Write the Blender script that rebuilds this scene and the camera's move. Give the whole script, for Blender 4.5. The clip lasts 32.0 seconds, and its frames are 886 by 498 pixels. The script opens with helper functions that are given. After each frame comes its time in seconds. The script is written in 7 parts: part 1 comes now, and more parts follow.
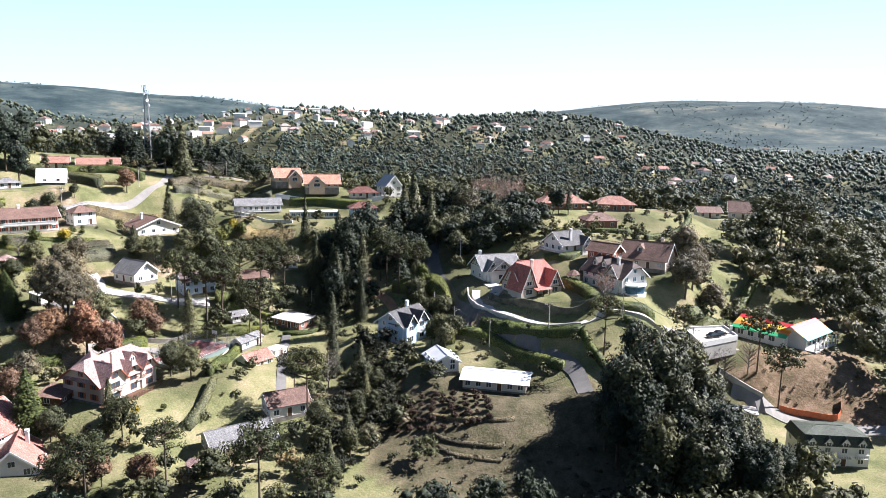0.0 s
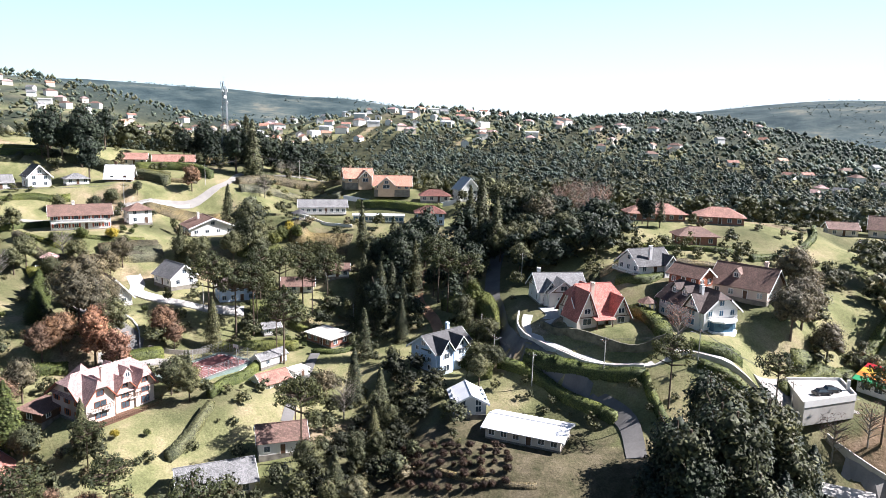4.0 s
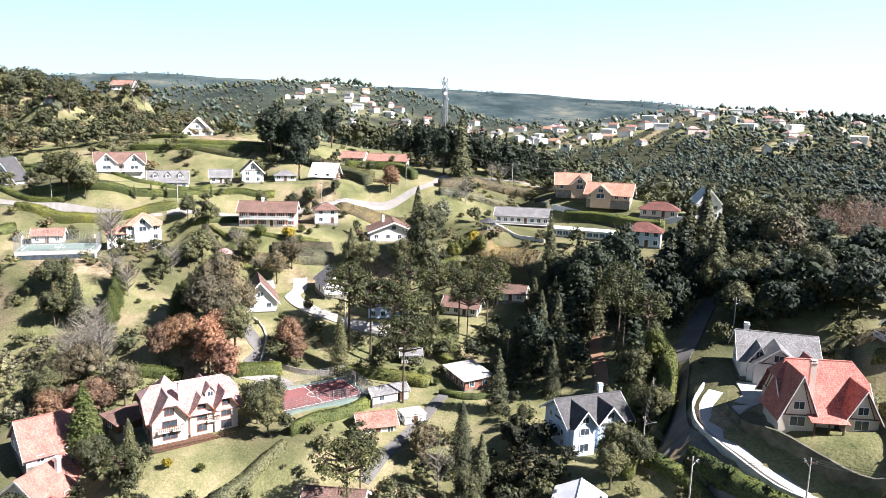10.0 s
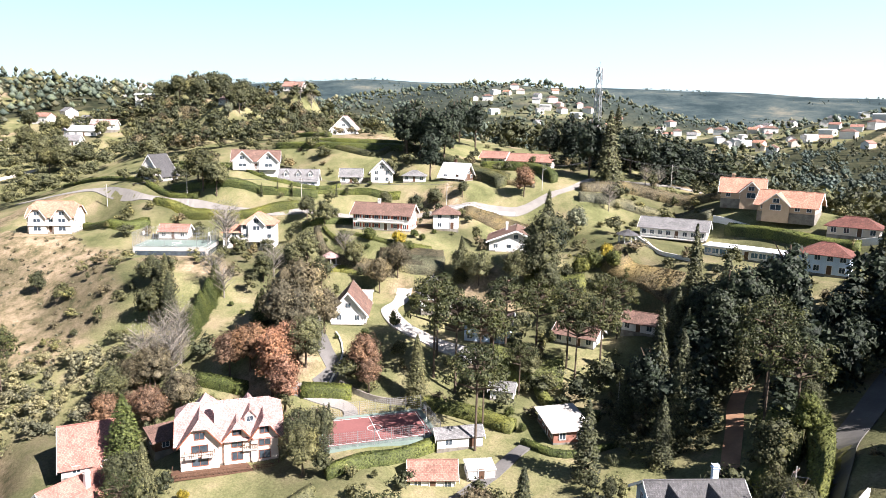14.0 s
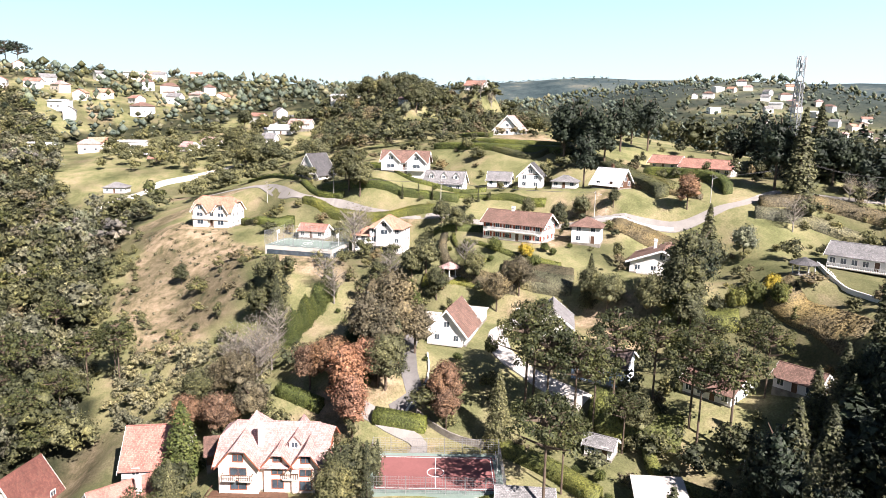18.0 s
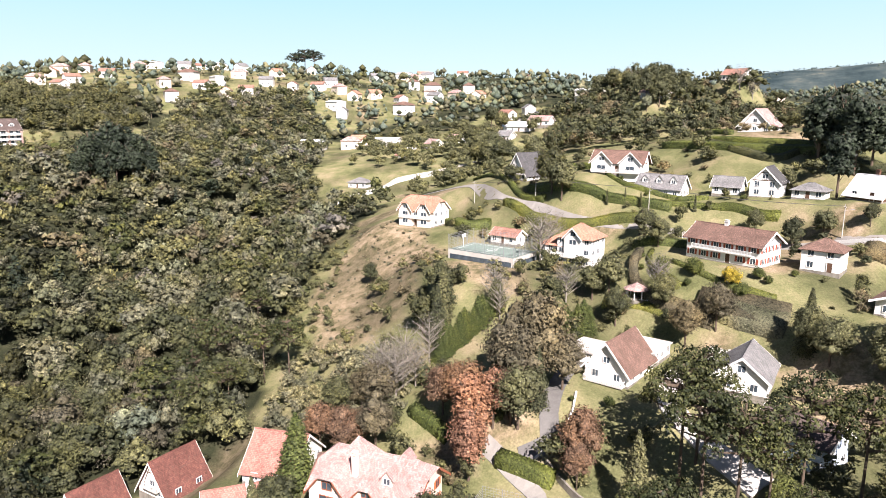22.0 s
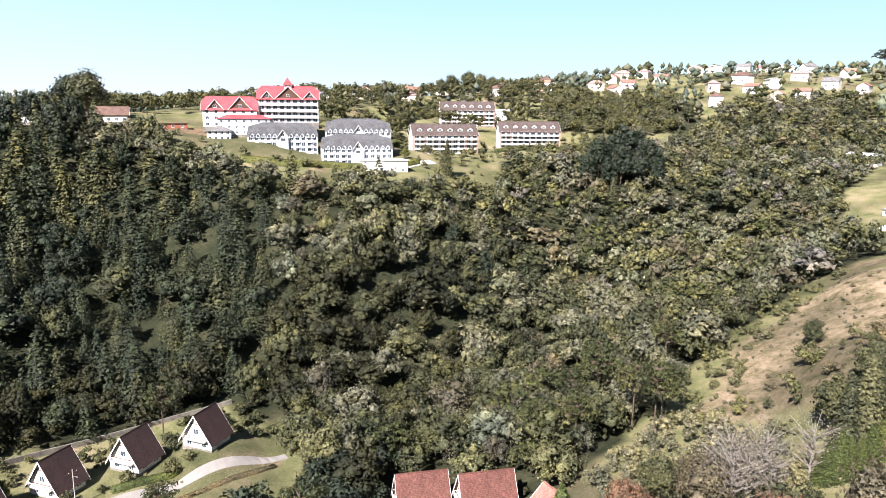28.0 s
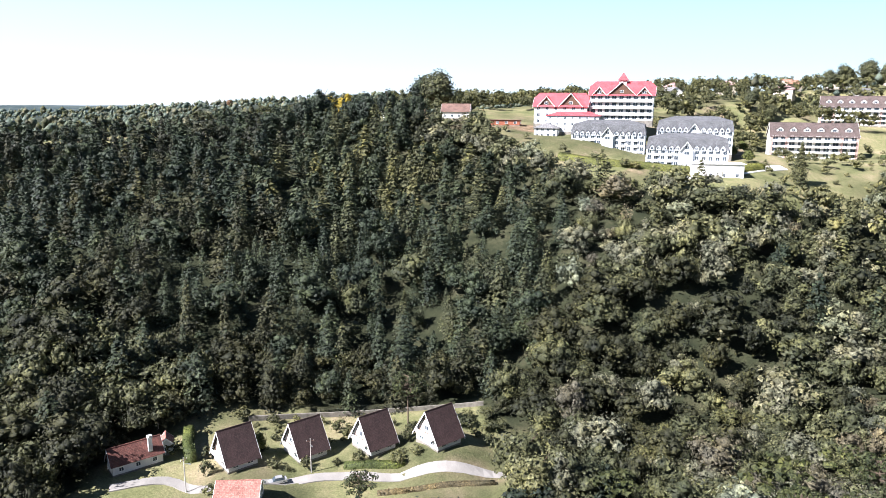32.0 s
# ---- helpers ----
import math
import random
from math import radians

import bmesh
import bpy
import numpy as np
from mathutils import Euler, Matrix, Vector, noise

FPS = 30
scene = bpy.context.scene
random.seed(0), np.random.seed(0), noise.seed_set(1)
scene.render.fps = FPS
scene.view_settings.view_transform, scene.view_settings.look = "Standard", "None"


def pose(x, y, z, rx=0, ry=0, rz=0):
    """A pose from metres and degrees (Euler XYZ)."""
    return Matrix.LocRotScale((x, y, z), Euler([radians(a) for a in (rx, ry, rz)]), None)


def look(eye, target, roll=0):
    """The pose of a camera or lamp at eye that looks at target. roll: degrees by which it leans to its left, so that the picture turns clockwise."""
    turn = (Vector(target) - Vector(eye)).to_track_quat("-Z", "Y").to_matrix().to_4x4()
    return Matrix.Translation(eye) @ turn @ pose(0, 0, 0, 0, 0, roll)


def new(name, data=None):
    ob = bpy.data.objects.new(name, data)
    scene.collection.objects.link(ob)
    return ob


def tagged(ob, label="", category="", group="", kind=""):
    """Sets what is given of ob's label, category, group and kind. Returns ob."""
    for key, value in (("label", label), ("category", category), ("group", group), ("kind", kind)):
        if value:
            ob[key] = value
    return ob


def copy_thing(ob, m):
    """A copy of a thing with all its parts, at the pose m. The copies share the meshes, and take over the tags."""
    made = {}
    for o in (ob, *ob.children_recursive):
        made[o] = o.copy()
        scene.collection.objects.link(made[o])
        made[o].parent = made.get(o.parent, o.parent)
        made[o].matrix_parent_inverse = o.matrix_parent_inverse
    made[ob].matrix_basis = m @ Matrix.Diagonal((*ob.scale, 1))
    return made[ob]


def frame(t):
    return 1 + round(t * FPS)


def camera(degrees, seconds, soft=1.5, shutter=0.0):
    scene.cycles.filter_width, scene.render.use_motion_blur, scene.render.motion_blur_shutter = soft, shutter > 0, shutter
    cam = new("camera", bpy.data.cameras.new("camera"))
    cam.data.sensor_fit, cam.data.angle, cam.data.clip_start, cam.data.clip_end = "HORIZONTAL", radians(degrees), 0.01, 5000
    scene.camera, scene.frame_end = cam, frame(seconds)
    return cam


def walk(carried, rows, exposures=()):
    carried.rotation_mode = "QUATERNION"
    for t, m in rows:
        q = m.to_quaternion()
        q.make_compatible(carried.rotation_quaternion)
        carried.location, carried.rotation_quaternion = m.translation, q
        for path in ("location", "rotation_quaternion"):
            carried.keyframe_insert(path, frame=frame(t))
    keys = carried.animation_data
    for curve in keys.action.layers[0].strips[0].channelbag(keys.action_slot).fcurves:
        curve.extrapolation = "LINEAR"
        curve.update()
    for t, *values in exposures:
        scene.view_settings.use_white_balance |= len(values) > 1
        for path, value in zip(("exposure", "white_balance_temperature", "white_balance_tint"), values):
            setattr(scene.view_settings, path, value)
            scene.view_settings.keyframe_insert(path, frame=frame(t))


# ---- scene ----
cam = camera(64.80, 32.0, 0.6)
PATH = [
    (0.0, 0.00, 0.00, 50.00, 80.374, 1.251, -0.000),
    (0.5, 2.28, 2.87, 50.00, 80.355, 1.227, 1.199),
    (1.0, 4.51, 5.76, 50.00, 80.304, 1.259, 2.525),
    (1.5, 6.71, 8.70, 50.00, 80.247, 1.342, 3.836),
    (2.0, 8.87, 11.79, 50.00, 80.181, 1.395, 5.232),
    (2.5, 10.98, 15.01, 49.98, 80.161, 1.469, 6.768),
    (4.5, 19.24, 28.93, 49.24, 80.222, 1.539, 12.107),
    (5.0, 20.82, 32.39, 49.08, 80.217, 1.531, 13.678),
    (5.5, 22.34, 35.90, 48.87, 80.249, 1.598, 15.724),
    (6.0, 23.79, 39.45, 48.66, 80.254, 1.711, 17.709),
    (6.5, 25.20, 42.99, 48.47, 80.256, 1.782, 19.641),
    (7.0, 26.54, 46.52, 48.34, 80.264, 1.823, 21.626),
    (7.5, 27.83, 50.05, 48.22, 80.247, 1.840, 23.690),
    (8.0, 29.01, 53.64, 48.14, 80.200, 1.830, 26.024),
    (8.5, 30.10, 57.29, 48.08, 80.138, 1.774, 28.513),
    (9.0, 31.04, 60.95, 48.06, 80.076, 1.725, 30.934),
    (9.5, 31.70, 64.64, 48.06, 79.997, 1.670, 33.243),
    (10.0, 32.04, 68.34, 48.03, 79.921, 1.666, 35.396),
    (10.5, 32.16, 72.03, 47.91, 79.858, 1.671, 37.562),
    (11.0, 32.12, 75.77, 47.72, 79.828, 1.681, 39.705),
    (11.5, 31.94, 79.55, 47.50, 79.840, 1.717, 41.808),
    (12.0, 31.82, 83.23, 47.29, 79.829, 1.674, 43.733),
    (12.5, 31.69, 86.86, 47.09, 79.813, 1.608, 45.684),
    (13.0, 31.47, 90.44, 46.90, 79.781, 1.509, 47.626),
    (13.5, 31.10, 94.00, 46.76, 79.752, 1.422, 49.586),
    (14.0, 30.71, 97.48, 46.66, 79.720, 1.392, 51.551),
    (14.5, 30.34, 100.91, 46.61, 79.694, 1.366, 53.563),
    (16.5, 29.20, 113.92, 47.05, 79.465, 1.398, 61.331),
    (17.0, 28.51, 117.00, 47.11, 79.428, 1.431, 63.874),
    (17.5, 27.66, 120.02, 47.14, 79.365, 1.447, 66.609),
    (18.0, 26.65, 123.01, 47.18, 79.259, 1.411, 69.306),
    (18.5, 25.51, 125.97, 47.28, 79.118, 1.283, 71.793),
    (19.0, 24.29, 128.92, 47.43, 78.987, 1.086, 74.268),
    (19.5, 23.00, 131.82, 47.59, 78.839, 0.861, 76.771),
    (20.0, 21.63, 134.68, 47.74, 78.732, 0.704, 79.481),
    (20.5, 20.21, 137.41, 47.87, 78.648, 0.553, 82.399),
    (21.0, 18.69, 140.02, 47.93, 78.590, 0.477, 85.538),
    (21.5, 17.04, 142.55, 47.93, 78.544, 0.443, 88.687),
    (22.0, 15.23, 144.98, 47.94, 78.515, 0.393, 91.756),
    (22.5, 13.32, 147.34, 47.87, 78.475, 0.377, 94.908),
    (23.0, 11.32, 149.58, 47.86, 78.461, 0.348, 98.335),
    (23.5, 9.27, 151.72, 47.91, 78.451, 0.347, 102.552),
    (24.0, 7.12, 153.75, 48.00, 78.462, 0.368, 106.620),
    (24.5, 4.85, 155.64, 48.07, 78.479, 0.356, 110.499),
    (25.0, 2.39, 157.49, 48.17, 78.490, 0.361, 114.314),
    (25.5, -0.18, 159.31, 48.26, 78.481, 0.366, 118.104),
    (27.5, -11.26, 165.42, 48.93, 78.416, 0.594, 133.049),
    (28.0, -14.21, 166.35, 49.00, 78.389, 0.663, 136.917),
    (28.5, -17.28, 167.05, 49.01, 78.400, 0.643, 141.001),
    (29.0, -20.47, 167.50, 49.04, 78.380, 0.623, 145.112),
    (29.5, -23.76, 167.60, 49.10, 78.345, 0.656, 148.557),
    (30.0, -27.11, 167.45, 49.13, 78.356, 0.650, 152.207),
    (30.5, -30.49, 167.12, 49.08, 78.365, 0.633, 155.486),
    (31.0, -33.80, 166.63, 49.01, 78.371, 0.490, 158.848),
    (31.5, -37.15, 165.99, 48.95, 78.366, 0.364, 163.042),
    (32.0, -40.56, 165.35, 48.78, 77.942, 0.269, 167.705),
]
PLAN = 1.25   # metres to one unit of the plan, in which all places below are given
walk(cam, [(t, pose(x * PLAN, y * PLAN, z * PLAN, tilt, 0, turn) @ pose(0, 0, 0, 0, 0, roll)) for t, x, y, z, tilt, roll, turn in PATH],
     exposures=[(0.0, 1.83, 5880, 15), (6.0, 1.85, 5980, 15), (13.0, 1.88, 6200, 16), (18.0, 1.78, 6450, 19), (25.0, 1.52, 6450, 19), (32.0, 1.88, 5850, 15)])

# ---- daylight ----
SUN_ELEVATION, SUN_AZIMUTH = 42.0, 72.0   # azimuth from +y towards +x
world = bpy.data.worlds.new("sky")
scene.world = world
world.use_nodes = True
nt = world.node_tree
sky = nt.nodes.new("ShaderNodeTexSky")
sky.sky_type, sky.sun_disc = "NISHITA", False
sky.sun_elevation, sky.sun_rotation = radians(SUN_ELEVATION), radians(SUN_AZIMUTH)
sky.air_density, sky.dust_density, sky.ozone_density, sky.altitude = 1.0, 0.4, 1.0, 400
nt.nodes["Background"].inputs[1].default_value = 0.05
# bright morning haze low over the hills, the same all round, thinning upwards into the clear sky
way = nt.nodes.new("ShaderNodeTexCoord")
axes = nt.nodes.new("ShaderNodeSeparateXYZ")
nt.links.new(way.outputs["Generated"], axes.inputs[0])
def haze_ramp(tones):
    r = nt.nodes.new("ShaderNodeValToRGB")
    stops = r.color_ramp.elements
    while len(stops) < 4:
        stops.new(0.5)
    for s, (place, tone) in zip(stops, tones):
        s.position, s.color = place, (*tone, 1)
    nt.links.new(axes.outputs[2], r.inputs[0])
    return r.outputs[0]


sunward = haze_ramp(((0.0, (6.6, 7.0, 7.1)), (0.045, (6.4, 7.1, 7.2)), (0.17, (4.5, 6.4, 6.8)), (0.27, (0.0, 0.0, 0.0))))
away = haze_ramp(((0.0, (6.2, 6.9, 7.1)), (0.05, (5.1, 6.8, 7.1)), (0.17, (3.3, 5.9, 6.6)), (0.27, (0.0, 0.0, 0.0))))
facing = nt.nodes.new("ShaderNodeVectorMath")
facing.operation = "DOT_PRODUCT"
facing.inputs[1].default_value = (math.sin(radians(SUN_AZIMUTH)), math.cos(radians(SUN_AZIMUTH)), 0)
nt.links.new(way.outputs["Generated"], facing.inputs[0])
side = nt.nodes.new("ShaderNodeMapRange")
side.inputs[1].default_value, side.inputs[2].default_value = -0.9, 0.5
nt.links.new(facing.outputs["Value"], side.inputs[0])
veil = nt.nodes.new("ShaderNodeMix")
veil.data_type = "RGBA"
nt.links.new(side.outputs[0], veil.inputs[0])
nt.links.new(away, veil.inputs[6])
nt.links.new(sunward, veil.inputs[7])
most = nt.nodes.new("ShaderNodeMix")
most.data_type, most.blend_type = "RGBA", "LIGHTEN"
most.inputs[0].default_value = 1.0
clear = nt.nodes.new("ShaderNodeMix")
clear.data_type, clear.blend_type = "RGBA", "MULTIPLY"
clear.inputs[0].default_value = 1.0
clear.inputs[7].default_value = (0.55, 0.55, 0.55, 1)
nt.links.new(sky.outputs[0], clear.inputs[6])
nt.links.new(clear.outputs[2], most.inputs[6])
nt.links.new(veil.outputs[2], most.inputs[7])
nt.links.new(most.outputs[2], nt.nodes["Background"].inputs[0])
sun_data = bpy.data.lights.new("sun", "SUN")
sun_data.energy, sun_data.angle, sun_data.color = 5.0, radians(0.53), (1.0, 0.93, 0.85)
sun = new("sun", sun_data)
a, e = radians(SUN_AZIMUTH), radians(SUN_ELEVATION)
sun.matrix_world = look((0, 0, 300), (-math.sin(a) * math.cos(e) * 100, -math.cos(a) * math.cos(e) * 100, 300 - math.sin(e) * 100))

# ---- materials ----
def node_mat(name, rough=0.8, spec=0.3):
    m = bpy.data.materials.new(name)
    m.use_nodes = True
    b = m.node_tree.nodes["Principled BSDF"]
    b.inputs["Roughness"].default_value = rough
    b.inputs["Specular IOR Level"].default_value = spec
    return m, m.node_tree, b


def add_ramp(t, source, stops):
    r = t.nodes.new("ShaderNodeValToRGB")
    el = r.color_ramp.elements
    while len(el) < len(stops):
        el.new(0.5)
    for k, (p, c) in enumerate(stops):
        el[k].position, el[k].color = p, (*c, 1)
    t.links.new(source, r.inputs[0])
    return r.outputs[0]


def add_noise(t, scale, detail=4.0, rough=0.6, coords="Object"):
    c = t.nodes.new("ShaderNodeTexCoord")
    n = t.nodes.new("ShaderNodeTexNoise")
    n.inputs["Scale"].default_value, n.inputs["Detail"].default_value, n.inputs["Roughness"].default_value = scale, detail, rough
    t.links.new(c.outputs[coords], n.inputs["Vector"])
    return n.outputs[0]


def add_mix(t, fac, a, b, mode="MIX"):
    m = t.nodes.new("ShaderNodeMix")
    m.data_type, m.blend_type = "RGBA", mode
    for sock, v in ((m.inputs[0], fac), (m.inputs[6], a), (m.inputs[7], b)):
        if isinstance(v, (int, float)):
            sock.default_value = v
        elif isinstance(v, tuple):
            sock.default_value = (*v, 1)
        else:
            t.links.new(v, sock)
    return m.outputs[2]


def add_bump(t, b, height, strength=0.4, dist=0.05):
    n = t.nodes.new("ShaderNodeBump")
    n.inputs["Strength"].default_value, n.inputs["Distance"].default_value = strength, dist
    t.links.new(height, n.inputs["Height"])
    t.links.new(n.outputs[0], b.inputs["Normal"])


def scaled(c, k):
    return tuple(min(1.0, v * k) for v in c)


def plain(name, col, rough=0.8, var=0.18, scale=0.6, metal=0.0, bump=0.0, spec=0.3):
    """Painted or mineral surface: broad stains, fine grain."""
    m, t, b = node_mat(name, rough, spec)
    big = add_ramp(t, add_noise(t, scale), [(0.3, scaled(col, 1 - var)), (0.7, scaled(col, 1 + var))])
    fine = add_ramp(t, add_noise(t, scale * 14, 3), [(0.25, (0.82,) * 3), (0.7, (1.05,) * 3)])
    t.links.new(add_mix(t, 0.7, big, fine, "MULTIPLY"), b.inputs["Base Color"])
    b.inputs["Metallic"].default_value = metal
    if bump:
        add_bump(t, b, add_noise(t, scale * 10), bump)
    return m


def tiled(name, col, course=0.34, rough=0.75, moss=0.25, spread=0.3, coords="UV"):
    """Roof tiles: courses across the slope (UV in metres), weathering and per-tile tone."""
    m, t, b = node_mat(name, rough)
    c = t.nodes.new("ShaderNodeTexCoord")
    br = t.nodes.new("ShaderNodeTexBrick")
    br.inputs["Scale"].default_value = 1.0
    br.inputs["Brick Width"].default_value, br.inputs["Row Height"].default_value = 0.24, course
    br.inputs["Mortar Size"].default_value = 0.02
    br.inputs["Color1"].default_value = (*scaled(col, 1 - spread), 1)
    br.inputs["Color2"].default_value = (*scaled(col, 1 + spread), 1)
    br.inputs["Mortar"].default_value = (*scaled(col, 0.45), 1)
    t.links.new(c.outputs[coords], br.inputs["Vector"])
    stain = add_ramp(t, add_noise(t, 0.35, 5), [(0.35, (0.62, 0.62, 0.6)), (0.62, (1.06, 1.04, 1.02))])
    mixed = add_mix(t, 0.75, br.outputs[0], stain, "MULTIPLY")
    mo = add_ramp(t, add_noise(t, 1.7, 4), [(0.56, (0, 0, 0)), (0.75, (moss,) * 3)])
    t.links.new(add_mix(t, mo, mixed, scaled((0.16, 0.15, 0.12), 1.0)), b.inputs["Base Color"])
    add_bump(t, b, br.outputs[1], 0.5, -0.03)
    return m


def leafy(name, dark, light, rough=0.6, trans=0.14, hue=0.0, grain=2.6):
    """Leaves: tone by clump (island) and by tree, some light passing through."""
    m, t, b = node_mat(name, rough, 0.25)
    g = t.nodes.new("ShaderNodeNewGeometry")
    o = t.nodes.new("ShaderNodeObjectInfo")
    col = add_ramp(t, g.outputs["Random Per Island"], [(0.0, dark), (0.55, tuple((p + q) / 2 for p, q in zip(dark, light))), (1.0, light)])
    tone = add_ramp(t, o.outputs["Random"], [(0.0, (0.80, 0.83, 0.86)), (0.5, (1.0, 1.0, 1.0)), (1.0, (1.14, 1.08, 0.94))])
    col = add_mix(t, 1.0, col, tone, "MULTIPLY")
    patch = add_ramp(t, add_noise(t, 0.02, 3, coords="Generated" if hue else "Object"), [(0.35, (0.88, 0.9, 0.92)), (0.65, (1.08, 1.04, 0.95))])
    col = add_mix(t, 0.8, col, patch, "MULTIPLY")
    per = add_ramp(t, add_noise(t, 0.13, 1), [(0.3, (0.56, 0.62, 0.64)), (0.5, (1.0, 1.0, 1.0)), (0.68, (1.45, 1.38, 1.10))])
    col = add_mix(t, 0.9, col, per, "MULTIPLY")
    twigs = add_noise(t, grain, 3, 0.7)
    col = add_mix(t, 1.0, col, add_ramp(t, twigs, [(0.36, (0.42, 0.43, 0.45)), (0.5, (0.95, 0.95, 0.95)), (0.64, (1.5, 1.48, 1.42))]), "MULTIPLY")
    add_bump(t, b, twigs, 0.9, 0.25)
    t.links.new(col, b.inputs["Base Color"])
    tr = t.nodes.new("ShaderNodeBsdfTranslucent")
    t.links.new(col, tr.inputs[0])
    mx = t.nodes.new("ShaderNodeMixShader")
    mx.inputs[0].default_value = trans
    t.links.new(b.outputs[0], mx.inputs[1])
    t.links.new(tr.outputs[0], mx.inputs[2])
    t.links.new(mx.outputs[0], t.nodes["Material Output"].inputs[0])
    return m


def glassy(name, col=(0.03, 0.04, 0.05)):
    m, t, b = node_mat(name, 0.06, 0.6)
    t.links.new(add_ramp(t, add_noise(t, 0.8), [(0.3, col), (0.7, scaled(col, 2.2))]), b.inputs["Base Color"])
    return m


WHITE = plain("white_render", (0.66, 0.65, 0.63), 0.85, 0.06)
CREAM = plain("cream_render", (0.62, 0.55, 0.47), 0.85, 0.08)
PINKISH = plain("pink_cream_render", (0.64, 0.53, 0.46), 0.85, 0.08)
BLUEISH = plain("pale_blue_render", (0.55, 0.66, 0.80), 0.8, 0.08)
OCHRE = plain("ochre_render", (0.50, 0.37, 0.26), 0.85, 0.1)
BRICKRED = plain("red_brick", (0.27, 0.13, 0.095), 0.85, 0.2, 1.2)
TIMBER = plain("dark_timber", (0.10, 0.055, 0.035), 0.7, 0.25, 1.5)
WOODRED = plain("red_brown_wood", (0.26, 0.09, 0.05), 0.6, 0.2, 1.5)
STONE = plain("grey_stone", (0.19, 0.175, 0.15), 0.9, 0.4, 0.7, bump=0.6)
MOSSY = plain("mossy_stone", (0.095, 0.094, 0.068), 0.95, 0.5, 0.6, bump=0.8)
LIMEWASH = plain("weathered_white_wall", (0.46, 0.445, 0.42), 0.9, 0.25, 0.6)
CONCRETE = plain("pale_concrete", (0.42, 0.40, 0.37), 0.9, 0.15, 0.3)
WHITEPAINT = plain("white_paint", (0.8, 0.8, 0.78), 0.5, 0.04)
METALWHITE = plain("white_metal_sheet", (0.62, 0.63, 0.65), 0.45, 0.1, 0.3, 0.0)
METALGREY = plain("grey_metal", (0.35, 0.36, 0.37), 0.45, 0.15, 0.5, 0.6)
ASPHALT = plain("asphalt", (0.13, 0.125, 0.12), 0.95, 0.2, 0.2)
PAVING = plain("pale_paving", (0.235, 0.222, 0.205), 0.9, 0.15, 0.25)
EARTH = plain("bare_earth", (0.34, 0.20, 0.12), 0.95, 0.25, 0.25)
REDCOURT = plain("red_court_paint", (0.20, 0.082, 0.078), 0.8, 0.12, 0.2)
GREENCOURT = plain("green_court_paint", (0.17, 0.225, 0.20), 0.8, 0.12, 0.2)
GLASS = glassy("window_glass")
BLUEGLASS = glassy("blue_window_glass", (0.04, 0.08, 0.12))
SHUTTER_RED = plain("red_brown_shutter", (0.30, 0.07, 0.04), 0.6, 0.15)
TILE_PINK = tiled("pale_pink_roof_tiles", (0.41, 0.275, 0.26))
TILE_RED = tiled("terracotta_roof_tiles", (0.32, 0.172, 0.135))
TILE_CLAY = tiled("faded_clay_roof_tiles", (0.36, 0.165, 0.135))
TILE_ORANGE = tiled("orange_roof_tiles", (0.42, 0.225, 0.16))
TILE_HOUSERED = tiled("clear_red_roof_tiles", (0.45, 0.165, 0.135))
TILE_UMBER = tiled("umber_roof_tiles", (0.072, 0.050, 0.046))
TILE_DARKRED = tiled("dark_red_roof_tiles", (0.145, 0.060, 0.048))
TILE_CABIN = tiled("very_dark_red_brown_roof_tiles", (0.044, 0.026, 0.025), moss=0.1)
TILE_BRIGHTRED = tiled("bright_red_roof", (0.52, 0.085, 0.10), moss=0.05, spread=0.12)
TILE_BROWN = tiled("brown_roof_tiles", (0.17, 0.105, 0.085))
TILE_BLOCK = tiled("dark_grey_brown_roof_tiles", (0.105, 0.080, 0.074))
PALEGREY = plain("pale_blue_grey_render", (0.47, 0.50, 0.54), 0.85, 0.08)
PINKBRICK = plain("pinkish_brick", (0.40, 0.27, 0.24), 0.85, 0.15, 1.0)
SHUTTER_ORANGE = plain("orange_brown_shutter", (0.42, 0.13, 0.05), 0.6, 0.15)
TILE_SLATE = tiled("blue_grey_slate_roof", (0.125, 0.13, 0.14), 0.3)
TILE_GREY = tiled("grey_slate_roof", (0.20, 0.20, 0.205), 0.3)
TILE_DARK = tiled("dark_slate_roof", (0.085, 0.085, 0.09), 0.3)
TILE_GREEN = tiled("green_roof_tiles", (0.062, 0.076, 0.058), 0.3)
BARK = plain("bark", (0.10, 0.075, 0.055), 0.95, 0.3, 2.0)
PALEBARK = plain("pale_bark", (0.21, 0.19, 0.165), 0.95, 0.3, 2.0)
LEAF_DARK = leafy("dark_green_leaves", (0.034, 0.039, 0.020), (0.105, 0.110, 0.054))
LEAF_MID = leafy("mid_green_leaves", (0.058, 0.062, 0.030), (0.165, 0.166, 0.084))
LEAF_OLIVE = leafy("olive_leaves", (0.076, 0.077, 0.050), (0.215, 0.210, 0.140))
# darkest leaves: shade of the valley side is put into the colour
LEAF_SHADE = leafy("shade_dark_leaves", (0.015, 0.018, 0.010), (0.048, 0.051, 0.026))
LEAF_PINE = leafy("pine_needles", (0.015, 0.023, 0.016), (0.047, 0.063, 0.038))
LEAF_ARAUC = leafy("araucaria_needles", (0.028, 0.037, 0.014), (0.090, 0.097, 0.036))
LEAF_PALE = leafy("silvery_leaves", (0.085, 0.098, 0.068), (0.215, 0.235, 0.170))
LEAF_BROWN = leafy("brownish_leaves", (0.080, 0.068, 0.042), (0.172, 0.148, 0.094))
LEAF_DUN = leafy("dun_green_leaves", (0.062, 0.057, 0.040), (0.140, 0.128, 0.092))
